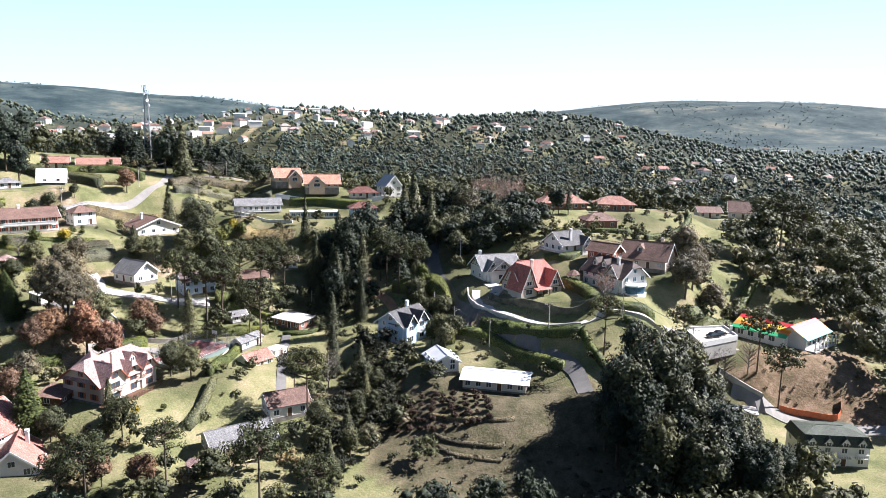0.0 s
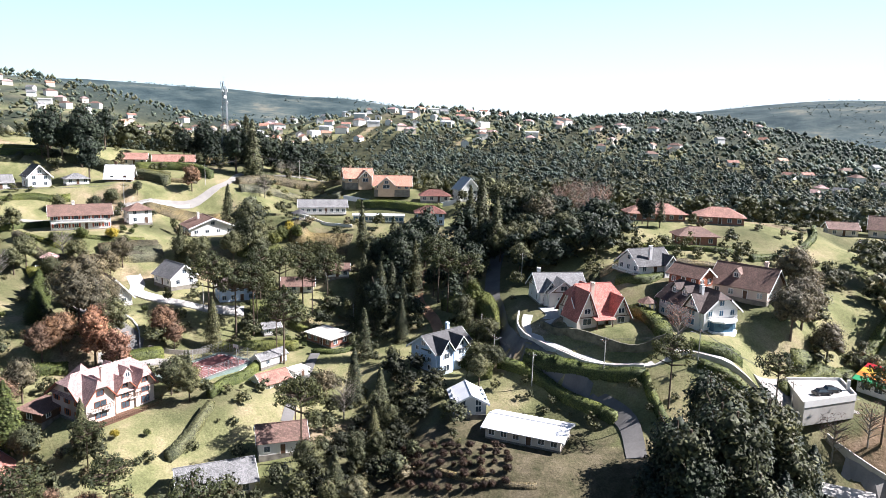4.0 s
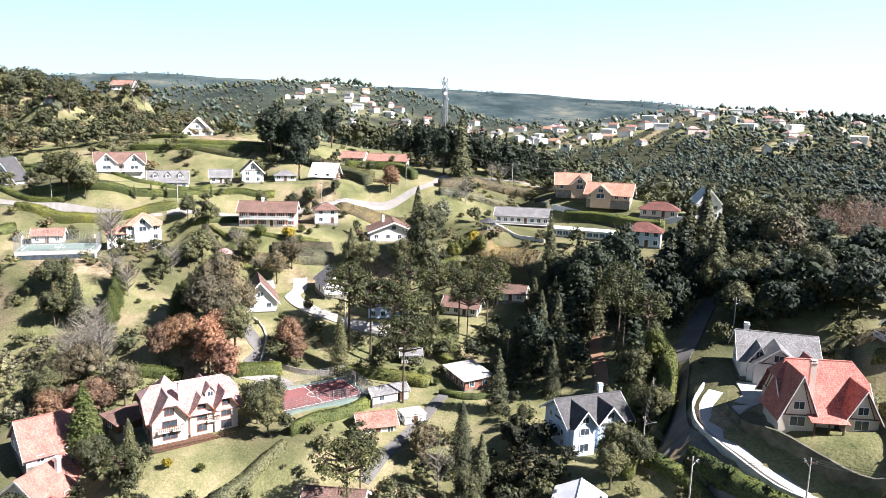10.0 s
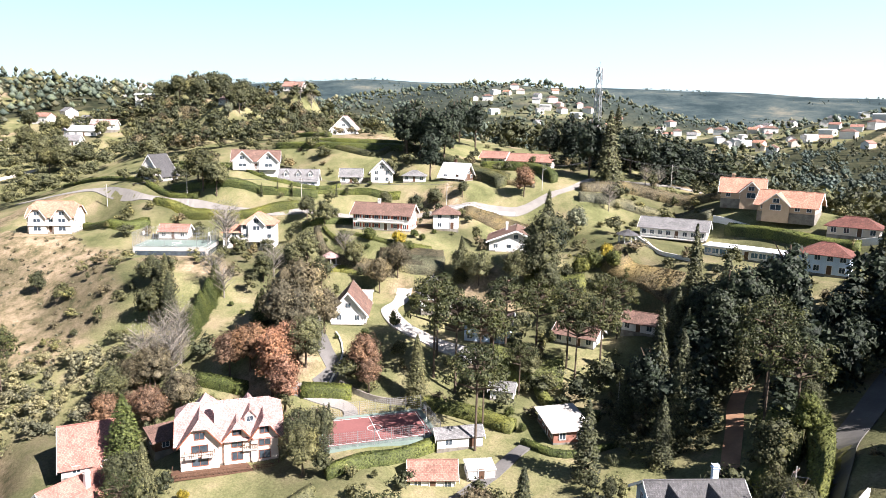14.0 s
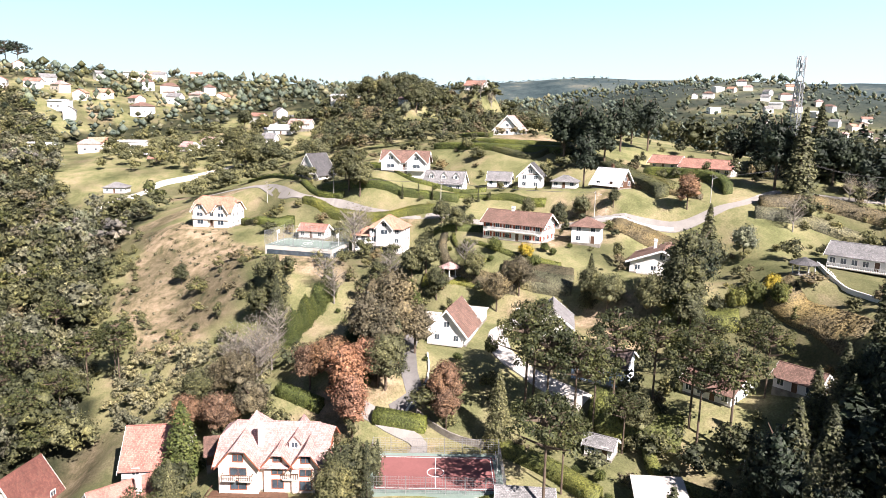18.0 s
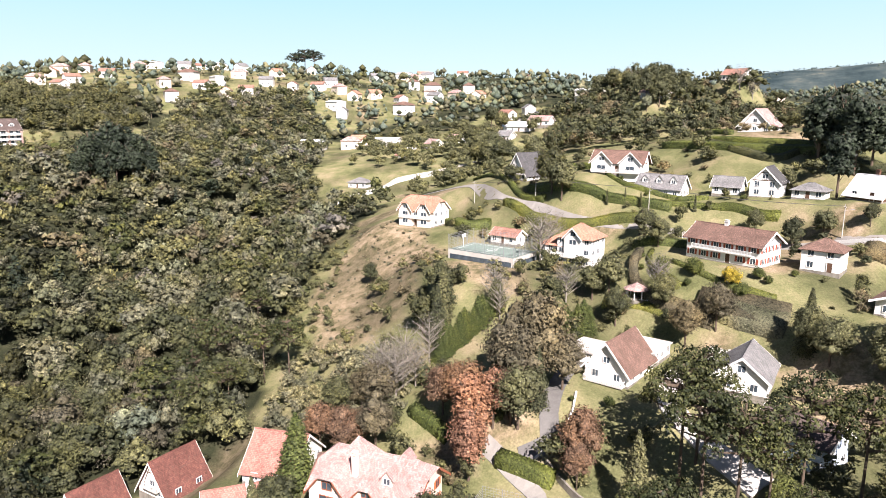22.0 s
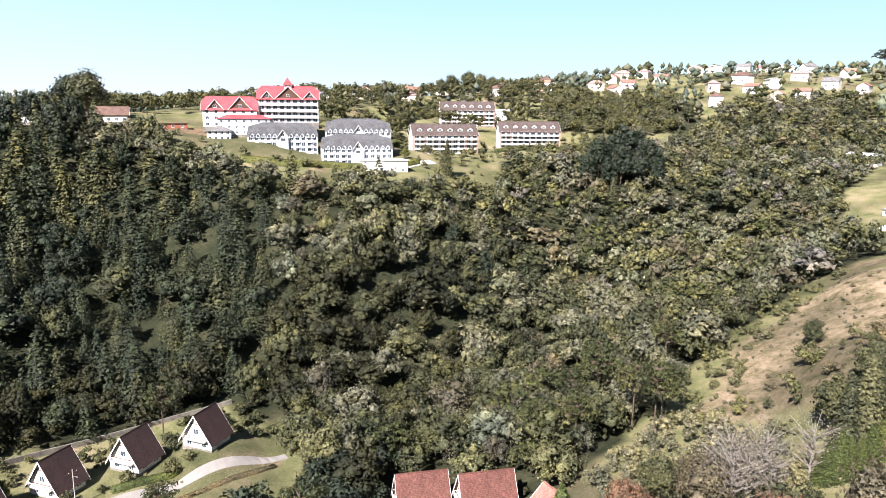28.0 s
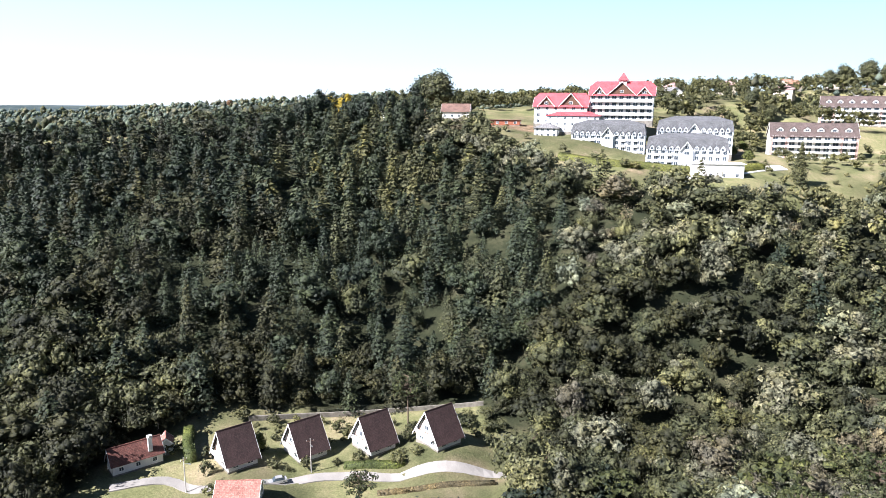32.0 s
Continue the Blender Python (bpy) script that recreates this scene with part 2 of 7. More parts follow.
LEAF_AUTUMN = leafy("red_orange_autumn_leaves", (0.155, 0.080, 0.052), (0.33, 0.182, 0.120))
LEAF_RUST = leafy("rust_autumn_leaves", (0.115, 0.068, 0.044), (0.25, 0.155, 0.098))
LEAF_ORCHARD = leafy("brown_red_bush_leaves", (0.035, 0.022, 0.017), (0.095, 0.062, 0.045))
# leaves of far trees: blue of the distance haze is mixed into the colour
LEAF_FAR = leafy("haze_blue_far_leaves", (0.060, 0.083, 0.070), (0.130, 0.165, 0.140))
LEAF_DEEPFAR = leafy("dark_haze_blue_leaves", (0.028, 0.042, 0.036), (0.070, 0.092, 0.076))
LEAF_YELLOW = leafy("yellow_leaves", (0.24, 0.19, 0.02), (0.55, 0.42, 0.06))
LEAF_LIME = leafy("lime_hedge_leaves", (0.065, 0.080, 0.022), (0.165, 0.175, 0.055))
LEAF_HEDGE = leafy("clipped_hedge_leaves", (0.045, 0.062, 0.018), (0.115, 0.135, 0.042))
LEAF_PINKTWIG = leafy("bare_pinkish_twigs", (0.19, 0.105, 0.09), (0.38, 0.23, 0.20))
LEAF_GREYTWIG = leafy("bare_grey_twigs", (0.12, 0.108, 0.094), (0.25, 0.23, 0.20))

# ---- ground ----
HILLS_BROAD = [
    (-620, -91, 180, 42.1), (300, 450, 180, -19), (-300, 330, 110, 28.4), (-200, -250, 110, 14.5), (100, -200, 110, 16),
    (-60, 70, 70, -30.9), (120, 30, 70, -40.6), (-104, -139, 70, 16.1), (250, 0, 70, -32.2), (-500, 260, 70, 28.5),
    (0, 450, 70, -19.6), (-400, 0, 70, -17.1), (-250, 450, 70, -8.9), (200, 150, 70, -8.8), (-301, -153, 70, 8.7),
    (-204, 44, 45, -26.7), (-306, 97, 45, -3.4), (41, 238, 45, 11.6), (-116, 275, 45, 15.6), (-69, 4, 30, -9.7),
    (-40, 193, 30, -11), (-130, 53, 30, -12.7), (-362, 237, 30, 25.6), (-193, 235, 30, 12.8),
]
HILLS_SMALL = [
    (-280, 48, 30, -17.1), (-195, 162, 30, 6.1), (-20, 266, 30, 8.4), (120, 30, 30, 6.7), (-152, 7, 30, 6.1),
    (108, 256, 30, 10.4), (40, 165, 30, 6.8), (-169, -97, 30, 5.6), (-300, 235, 30, 9.5), (-86, 146, 30, 3),
    (-30, 100, 30, 5.5), (-450, 80, 30, -6.6), (-240, -20, 30, -4), (-75, -47, 30, -4.7), (100, -50, 30, -7.9),
    (20, 110, 30, -4.3), (90, 164, 30, -3.4), (-280, 140, 30, -7.6), (-260, 190, 30, 5.4), (-14, 45, 30, -4.1),
    (-135, 172, 30, 2), (100, -200, 30, -7), (50, 330, 30, 2.5), (-121, 110, 30, -2.3),
    (-20, 150, 11, -6.0), (-20, 126, 11, -3.5),
]
# distant ridges: x, y, radius, height
FAR_HILLS = [
    (560, 2050, 130, 22), (840, 1980, 120, 30), (1080, 2120, 150, 24), (1350, 2000, 140, 26), (300, 2150, 140, 18),
    (-350, 2200, 150, 20), (-700, 2150, 130, 26), (-1050, 2050, 150, 22), (-1350, 1850, 130, 26), (-1650, 1600, 150, 22), (-1900, 1300, 140, 26), (-2050, 950, 150, 20),
    (800, 2600, 480, 138),
    (1900, 2300, 600, 100),
    (-2100, 1700, 520, 98),
    (-1500, 2300, 560, 85),
    (-2600, 1000, 600, 104),
    (-800, 2700, 600, 86),
    (-860, 20, 160, 14),
    (-800, 330, 180, 46),
    (-750, -380, 220, -4),
    (-300, -900, 350, 38),
    (-1000, 900, 250, 71),
    (-550, -250, 150, 28),
    (-700, 150, 150, 18),
    (-60, -300, 130, 3),
    (-250, -300, 120, 10),
    (-480, 330, 100, -17),
    (-550, -250, 150, -4),
    (-700, 150, 150, -3),
    (-60, -300, 130, -11),
    (-480, 330, 100, -2),
    (-500, 860, 150, -15),
    (-330, 900, 140, 20),
    (-170, 960, 140, 40),
    (0, 1020, 150, 7),
    (170, 1080, 150, 49),
    (-680, 900, 160, 49),
    (330, 1250, 160, 1),
]


def raw_height(x, y):
    z = 15.0 + 0 * x
    for hx, hy, r, h in HILLS_BROAD + HILLS_SMALL + FAR_HILLS:
        z = z + h * np.exp(-((x - hx) ** 2 + (y - hy) ** 2) / (2.0 * r * r))
    return z


PADS = []   # levelled building plots: x, y, level, radius


def height(x, y):
    x, y = np.asarray(x, float), np.asarray(y, float)
    z = raw_height(x, y)
    total, weight = 0 * z, 0 * z + 1e-9
    top = 0 * z
    for px, py, pz, r in PADS:
        d = np.sqrt((x - px) ** 2 + (y - py) ** 2)
        k = np.clip((3.2 * r - d) / (2.3 * r), 0, 1)
        k = k * k * (3 - 2 * k)
        total, weight, top = total + k * k * pz, weight + k * k, np.maximum(top, k)
    return z * (1 - top) + top * total / weight


def ground_z(x, y):
    return float(height(x, y))


# ---- mesh helpers ----
def box(cx, cy, cz, sx, sy, sz):
    """A box centred on cx, cy that stands on cz."""
    v = [(cx + a * sx / 2, cy + b * sy / 2, cz + c * sz) for c in (0, 1) for a, b in ((-1, -1), (1, -1), (1, 1), (-1, 1))]
    return v, [(3, 2, 1, 0), (4, 5, 6, 7), (0, 1, 5, 4), (1, 2, 6, 5), (2, 3, 7, 6), (3, 0, 4, 7)]


def slab(points, thick):
    """A flat polygon, counter-clockwise from outside, with thickness behind it."""
    p = [Vector(q) for q in points]
    n = (p[1] - p[0]).cross(p[2] - p[0]).normalized()
    k = len(p)
    v = [tuple(q) for q in p] + [tuple(q - n * thick) for q in p]
    f = [tuple(range(k)), tuple(range(2 * k - 1, k - 1, -1))] + [(i, i + k, (i + 1) % k + k, (i + 1) % k) for i in range(k)]
    return v, f


def solid(points_low, points_high):
    """A closed body between two rings of the same number of corners."""
    k = len(points_low)
    return list(points_low) + list(points_high), [tuple(range(k - 1, -1, -1)), tuple(range(k, 2 * k))] + [(i, (i + 1) % k, (i + 1) % k + k, i + k) for i in range(k)]


def pipe(a, b, r0, r1, n=6):
    a, b = Vector(a), Vector(b)
    d = (b - a).normalized()
    u = d.orthogonal().normalized()
    w = d.cross(u)
    ring = lambda c, r: [tuple(c + (u * math.cos(2 * math.pi * k / n) + w * math.sin(2 * math.pi * k / n)) * r) for k in range(n)]
    return solid(ring(a, r0), ring(b, r1))


def cord(pts, r):
    """One unbroken thin cord through the points."""
    pts = [Vector(p) for p in pts]
    side = Vector((0, 0, 1)).cross(pts[-1] - pts[0]).normalized() * r
    up = Vector((0, 0, r))
    v = [tuple(p + o) for p in pts for o in (side, up, -side, -up)]
    f = [(4 * k + j, 4 * k + (j + 1) % 4, 4 * k + 4 + (j + 1) % 4, 4 * k + 4 + j) for k in range(len(pts) - 1) for j in range(4)]
    e = 4 * len(pts)
    return v, f + [(3, 2, 1, 0), (e - 4, e - 3, e - 2, e - 1)]


def join(*geos):
    v, f = [], []
    for gv, gf in geos:
        o = len(v)
        v.extend(gv)
        f.extend(tuple(i + o for i in face) for face in gf)
    return v, f


def moved(geo, m):
    return [tuple(m @ Vector(p)) for p in geo[0]], geo[1]


def mesh_of(name, geo, material, uv=False):
    me = bpy.data.meshes.new(name)
    me.from_pydata(geo[0], [], geo[1])
    me.materials.append(material)
    if uv:
        layer = me.uv_layers.new(name="uv")
        for poly in me.polygons:
            n = poly.normal
            u = Vector((-n.y, n.x, 0))
            u = u.normalized() if u.length > 1e-4 else Vector((1, 0, 0))
            w = n.cross(u)
            for li in poly.loop_indices:
                co = me.vertices[me.loops[li].vertex_index].co
                layer.data[li].uv = (co.dot(u), co.dot(w))
    me.update()
    return me


def part(name, geo, material, parent, label=""):
    """One mesh object under a thing or a part. geo: corners and faces, or a ready mesh."""
    me = geo if isinstance(geo, bpy.types.Mesh) else mesh_of(name, geo, material, "roof" in material.name)
    ob = new(name, me)
    ob.parent = parent
    return tagged(ob, label)


def thing(name, x, y, z, rot, label, category, group=""):
    ob = new(name)
    ob.empty_display_size = 0.5
    ob.matrix_world = pose(x * PLAN, y * PLAN, z * PLAN, 0, 0, rot)
    return tagged(ob, label, category, group)


# ---- houses ----
def window_on(parent, x, y, z, w, h, side, frame_mat, glass=None, name="window", shutters=None, cross=True):
    """A window on a wall. side: 0 faces +x, 90 faces +y, and so on; x, y on the wall's face, z its sill."""
    m = pose(x, y, z, 0, 0, side)
    t = 0.09
    bars = [box(0.05, 0, -t, 0.14, w + 2 * t, t), box(0.05, 0, h, 0.14, w + 2 * t, t), box(0.05, -w / 2 - t / 2, 0, 0.14, t, h), box(0.05, w / 2 + t / 2, 0, 0.14, t, h)]
    if cross:
        bars.append(box(0.05, 0, 0, 0.09, 0.06, h))
    ob = part(name, moved(join(*bars), m), frame_mat, parent)
    part("pane", moved(box(0.02, 0, 0, 0.05, w, h), m), glass or GLASS, ob, "dark reflecting glass")
    if shutters:
        for s in (-1, 1):
            part("shutter", moved(box(0.06, s * (w / 2 + t + w * 0.24), -0.03, 0.07, w * 0.46, h + 0.06), m), shutters, ob)
    return ob


def roof_faces(kind, L, W, H, R, ov, jk=0.35):
    """The slopes of a roof as polygons. L along the ridge, W across, eaves at H, rise R, overhang ov."""
    l, w = L / 2 + ov, W / 2 + ov
    e = H - ov * R / (W / 2)
    t = H + R
    if kind in ("gable", "aframe"):
        return [[(-l, -w, e), (l, -w, e), (l, 0, t), (-l, 0, t)], [(l, w, e), (-l, w, e), (-l, 0, t), (l, 0, t)]]
    if kind == "hip":
        k = max(l - w, 0.0) if l > w else 0.0
        return [[(-l, -w, e), (l, -w, e), (k, 0, t), (-k, 0, t)] if k else [(-l, -w, e), (l, -w, e), (0, 0, t)],
                [(l, w, e), (-l, w, e), (-k, 0, t), (k, 0, t)] if k else [(l, w, e), (-l, w, e), (0, 0, t)],
                [(l, -w, e), (l, w, e), (k, 0, t)], [(-l, w, e), (-l, -w, e), (-k, 0, t)]]
    if kind == "jerkin":
        c = 1 - jk
        zc, wc, k = e + (t - e) * c, w * (1 - c), l - w * jk * 0.9
        return [[(-l, -w, e), (l, -w, e), (l, -wc, zc), (k, 0, t), (-k, 0, t), (-l, -wc, zc)],
                [(l, w, e), (-l, w, e), (-l, wc, zc), (-k, 0, t), (k, 0, t), (l, wc, zc)],
                [(l, -wc, zc), (l, wc, zc), (k, 0, t)], [(-l, wc, zc), (-l, -wc, zc), (-k, 0, t)]]
    if kind == "mansard":
        i, z1 = 0.9, H + R * 0.72
        l2, w2 = l - i, w - i
        top = [(-l2, -w2, z1), (l2, -w2, z1), (l2, w2, z1), (-l2, w2, z1)]
        low = [(-l, -w, H), (l, -w, H), (l, w, H), (-l, w, H)]
        k = max(l2 - w2, 0.3)
        return [[low[a], low[(a + 1) % 4], top[(a + 1) % 4], top[a]] for a in range(4)] + [
            [top[0], top[1], (k, 0, t), (-k, 0, t)], [top[2], top[3], (-k, 0, t), (k, 0, t)], [top[1], top[2], (k, 0, t)], [top[3], top[0], (-k, 0, t)]]
    return [[(-l, -w, H), (l, -w, H), (l, w, H + R), (-l, w, H + R)]]


def gabled_body(L, W, H, R, kind, base=-2.5, jk=0.35):
    """Outer walls as one body, up to the underside of the roof."""
    l, w = L / 2, W / 2
    if kind in ("gable", "jerkin", "aframe"):
        c = 1.0 if kind != "jerkin" else 1 - jk
        top = [(-w, H), (-w * (1 - c), H + R * c - 0.12), (w * (1 - c), H + R * c - 0.12), (w, H)] if c < 1 else [(-w, H), (0, H + R - 0.12), (w, H)]
        ring = [(w, base), *[(-a, b) for a, b in top], (-w, base)]
        ring = [(-w, base), (w, base)] + [(a, b) for a, b in reversed(top)]
        return solid([(-l, a, b) for a, b in ring], [(l, a, b) for a, b in ring])
    return box(0, 0, base, L, W, H - base)


def chimney_on(parent, x, y, z0, z1, mat, s=0.9):
    ob = part("chimney", join(box(x, y, z0, s, s * 0.8, z1 - z0), box(x, y, z1, s * 1.25, s * 1.05, 0.18)), mat, parent)
    part("chimney_cap", join(box(x - s * 0.3, y, z1 + 0.18, 0.12, s * 0.6, 0.25), box(x + s * 0.3, y, z1 + 0.18, 0.12, s * 0.6, 0.25), box(x, y, z1 + 0.43, s * 1.1, s, 0.1)), mat, ob)


def dormer_on(parent, x, side, W, H, R, wall, roof, w=1.9, at=0.35, rise=1.2):
    """A gabled dormer in the slope at y = side * W/2 * (1 - at)."""
    y = side * W / 2 * (1 - at)
    z = H + R * at - 0.15
    depth = W / 2 * 0.55
    h = 1.25
    front = y + side * 0.15
    back = y - side * depth
    ring = [(-w / 2, z), (w / 2, z), (w / 2, z + h), (0, z + h + rise), (-w / 2, z + h)]
    a, b = ([(x + p, front, q) for p, q in ring], [(x + p, back, q) for p, q in ring])
    ob = part("dormer", solid(a, b) if side > 0 else solid(b, a), wall, parent)
    o, k = 0.28, 0.28 * rise / (w / 2)
    f2 = front + side * 0.3
    zt, ze = z + h + rise + 0.12, z + h - k + 0.12
    q1 = [(x - w / 2 - o, f2, ze), (x, f2, zt), (x, back, zt), (x - w / 2 - o, back, ze)]
    q2 = [(x, f2, zt), (x + w / 2 + o, f2, ze), (x + w / 2 + o, back, ze), (x, back, zt)]
    if side > 0:
        q1, q2 = q1[::-1], q2[::-1]
    part("dormer_roof", join(slab(q1[::-1] if side < 0 and False else q1, -0.12), slab(q2, -0.12)), roof, ob)
    window_on(ob, x, front, z + 0.35, w * 0.55, 1.0, 90 * side, WHITEPAINT)


def balcony_on(parent, x, y, z, w, depth, side, mat, rail, parapet=False):
    m = pose(x, y, z, 0, 0, side)
    ob = part("balcony", moved(box(depth / 2, 0, -0.2, depth, w, 0.2), m), mat, parent)
    if parapet:
        u = [(0, -w / 2), (depth, -w / 2), (depth, w / 2), (0, w / 2), (0, w / 2 - 0.12), (depth - 0.12, w / 2 - 0.12), (depth - 0.12, -w / 2 + 0.12), (0, -w / 2 + 0.12)]
        part("parapet", moved(solid([(a, b, -0.05) for a, b in u], [(a, b, 0.9) for a, b in u]), m), rail, ob)
        return
    n = max(3, int(w / 0.35))
    bars = [box(depth - 0.05, -w / 2 + w * k / n, 0, 0.05, 0.07, 0.95) for k in range(n + 1)]
    bars += [box(depth - 0.05, 0, 0.92, 0.09, w, 0.09), box(depth / 2, -w / 2, 0.92, depth, 0.08, 0.09), box(depth / 2, w / 2, 0.92, depth, 0.08, 0.09)]
    part("railing", moved(join(*bars), m), rail, ob)


def cross_gable(parent, x, side, w, depth, W, H, R, wall, roof, trim, glass=None, timber=False, panel=None, kind="gable"):
    """A gabled bay that runs out from the ridge through one long wall."""
    ln = W / 2 + depth
    m = pose(x, side * ln / 2, 0, 0, 0, 90 * side)
    ob = part("gable_bay", moved(gabled_body(ln, w, H, R, kind), m), wall, parent)
    for pts in roof_faces(kind, ln + 0.5, w, H, R, 0.5):
        part("bay_roof", moved(slab([(a, b, c + 0.18) for a, b, c in pts], 0.16), m), roof, ob)
    l, hw, e = ln / 2 + 0.76, w / 2 + 0.5, H - 0.5 * R / (w / 2)
    for q in (-1, 1):
        ty, tz = (0, H + R) if kind == "gable" else (hw * 0.35, e + (H + R - e) * 0.65)
        part("barge_board", moved(slab([(l, q * hw, e - 0.12), (l, q * ty, tz - 0.12), (l, q * ty, tz + 0.19), (l, q * hw, e + 0.19)], 0.07 * q), m), trim, ob)
    window_on(ob, x, side * ln, H + R * 0.15, min(1.6, w * 0.3), 1.2, 90 * side, trim, glass)
    window_on(ob, x, side * ln, 1.0, w * 0.4, 1.5, 90 * side, trim, glass)
    if H > 4.5:
        window_on(ob, x, side * ln, H - 1.9, w * 0.4, 1.3, 90 * side, trim, glass)
    if panel:
        part("gable_panel", moved(slab([(ln / 2 + 0.04, -w / 2 + 0.5, H + 0.1), (ln / 2 + 0.04, w / 2 - 0.5, H + 0.1), (ln / 2 + 0.04, 0, H + R - 0.5)], 0.06), m), panel, ob, "dark brown boarded gable")
    if timber:
        t = [pipe((ln / 2 + 0.03, q * w * 0.36, H), (ln / 2 + 0.03, q * w * 0.06, H + R * 0.8), 0.08, 0.08, 4) for q in (-1, 1)] + [box(ln / 2 + 0.03, 0, H - 0.1, 0.1, w * 0.96, 0.18)]
        part("timber_frame", moved(join(*t), m), TIMBER, ob)


def house(name, label, x, y, z, rot, L, W, H, R, kind="gable", wall=None, roof=None, ov=0.6, storeys=None, chimneys=(), dormers=(), balconies=(), shutters=None,
          wins=(3, 2), trim=None, glass=None, category="house", group="", door=True, pad=None, timber=False, skip=(), rail=None, winw=1.2, gables=(), winh=1.3, panel=None, dormer_w=1.9, bay="gable"):
    """A house: body, roof slopes, ridge, plinth, windows in rows, chimneys, dormers, balconies."""
    ob = thing(name, x, y, z, rot, label, category, group)
    wall, roof, trim = wall or WHITE, roof or TILE_RED, trim or WHITEPAINT
    PADS.append((x, y, z, pad or max(L, W) * 0.62 / PLAN))
    part("wall", gabled_body(L, W, H, R, kind), wall, ob)
    if kind == "flat":
        part("roof", slab(roof_faces("flat", L, W, H, R, ov)[0], 0.25), roof, ob)
    else:
        for pts in roof_faces(kind, L, W, H, R, ov):
            part("roof_slope", slab([(a, b, c + 0.16) for a, b, c in pts], 0.16), roof, ob)
        k = L / 2 + ov if kind in ("gable", "aframe") else (L / 2 + ov - 0.32 * (W / 2 + ov) if kind == "jerkin" else max(L / 2 - W / 2, 0.1))
        part("ridge", pipe((-k, 0, H + R + 0.15), (k, 0, H + R + 0.15), 0.14, 0.14), roof, ob)
        if kind in ("gable", "jerkin", "aframe"):   # barge boards
            l, w, e = L / 2 + ov, W / 2 + ov, H - ov * R / (W / 2)
            for s in (-1, 1):
                for q in (-1, 1):
                    hi = (0, H + R) if kind != "jerkin" else (w * 0.35, e + (H + R - e) * 0.65)
                    part("barge_board", join(slab([(s * l, q * w, e - 0.32), (s * l, q * hi[0], hi[1] - 0.32), (s * l, q * hi[0], hi[1] + 0.17), (s * l, q * w, e + 0.17)], 0.06 * s * q)), trim, ob)
    part("plinth", box(0, 0, -2.6, L + 0.16, W + 0.16, 2.95), STONE, ob)
    st = storeys or max(1, round(H / 2.8))
    for side, span, off, n in ((-90, L, W / 2, wins[0]), (90, L, W / 2, wins[0]), (0, W, L / 2, wins[1]), (180, W, L / 2, wins[1])):
        for s in range(st):
            for k in range(n):
                if (side, s, k) in skip or (side, s) in skip:
                    continue
                u = (k + 0.5) / n * span - span / 2
                px, py = (u, off if side == 90 else -off) if abs(side) == 90 else (off if side == 0 else -off, u)
                if s == 0 and door and k == n // 2 and side == -90:
                    d = part("door", moved(box(0.05, 0, 0.35, 0.1, 1.05, 2.1), pose(px, py, 0, 0, 0, side)), TIMBER, ob)
                    part("door_frame", moved(join(box(0.08, -0.6, 0.35, 0.14, 0.12, 2.2), box(0.08, 0.6, 0.35, 0.14, 0.12, 2.2), box(0.08, 0, 2.5, 0.14, 1.3, 0.12)), pose(px, py, 0, 0, 0, side)), trim, d)
                    continue
                window_on(ob, px, py, 1.0 + s * (H / st), winw, winh, side, trim, glass, shutters=shutters)
        if abs(side) != 90 and kind in ("gable", "jerkin", "aframe") and R > 2.2 and (side, "attic") not in skip:
            window_on(ob, off if side == 0 else -off, 0, H + R * 0.22, 1.3, 1.2, side, trim, glass)
            if timber:
                t = []
                for q in (-1, 1):
                    t.append(pipe((off + 0.03, q * W * 0.36, H + R * 0.05), (off + 0.03, q * W * 0.08, H + R * 0.75), 0.09, 0.09, 4))
                t.append(box(off + 0.03, 0, H + R * 0.08, 0.1, W * 0.86, 0.16))
                t.append(box(off + 0.03, 0, H + R * 0.62, 0.1, W * 0.34, 0.16))
                g = join(*t)
                part("timber_frame", g if side == 0 else moved(g, pose(0, 0, 0, 0, 0, 180)), TIMBER, ob)
    for cx, cy in chimneys:
        zr = H + R * (1 - abs(cy) / (W / 2)) if kind != "flat" else H
        chimney_on(ob, cx, cy, zr - 1.2, H + R + 0.9, wall)
    for gx, gs, gw, gd, gr in gables:
        cross_gable(ob, gx, gs, gw, gd, W, H, gr, wall, roof, trim, glass, timber, panel, bay)
    for dx, ds in dormers:
        dormer_on(ob, dx, ds, W, H, R, wall, roof, dormer_w, -0.04 if kind == "mansard" else 0.35)
    for bx, by, bz, bw, bd, bs in balconies:
        balcony_on(ob, bx, by, bz, bw, bd, bs, CONCRETE, rail or trim, category == "apartment block")
    return ob


# level bed of the curving lane: x, y, level, radius
LANE_BED = [(8.6, 172.0, 10.2, 1.7), (8.6, 169.8, 9.8, 1.7), (8.6, 167.5, 9.3, 1.7), (9.8, 164.8, 8.8, 1.7), (11, 162.0, 8.3, 1.7), (13.5, 160.2, 7.9, 1.7), (16.0, 158.4, 7.5, 1.7), (18.6, 156.9, 7.2, 1.7), (21.2, 155.5, 6.8, 1.7), (23.9, 154.4, 6.8, 1.7), (26.6, 153.4, 6.9, 1.7), (29.1, 152.6, 7.5, 1.7), (31.5, 151.8, 8.2, 1.7)]
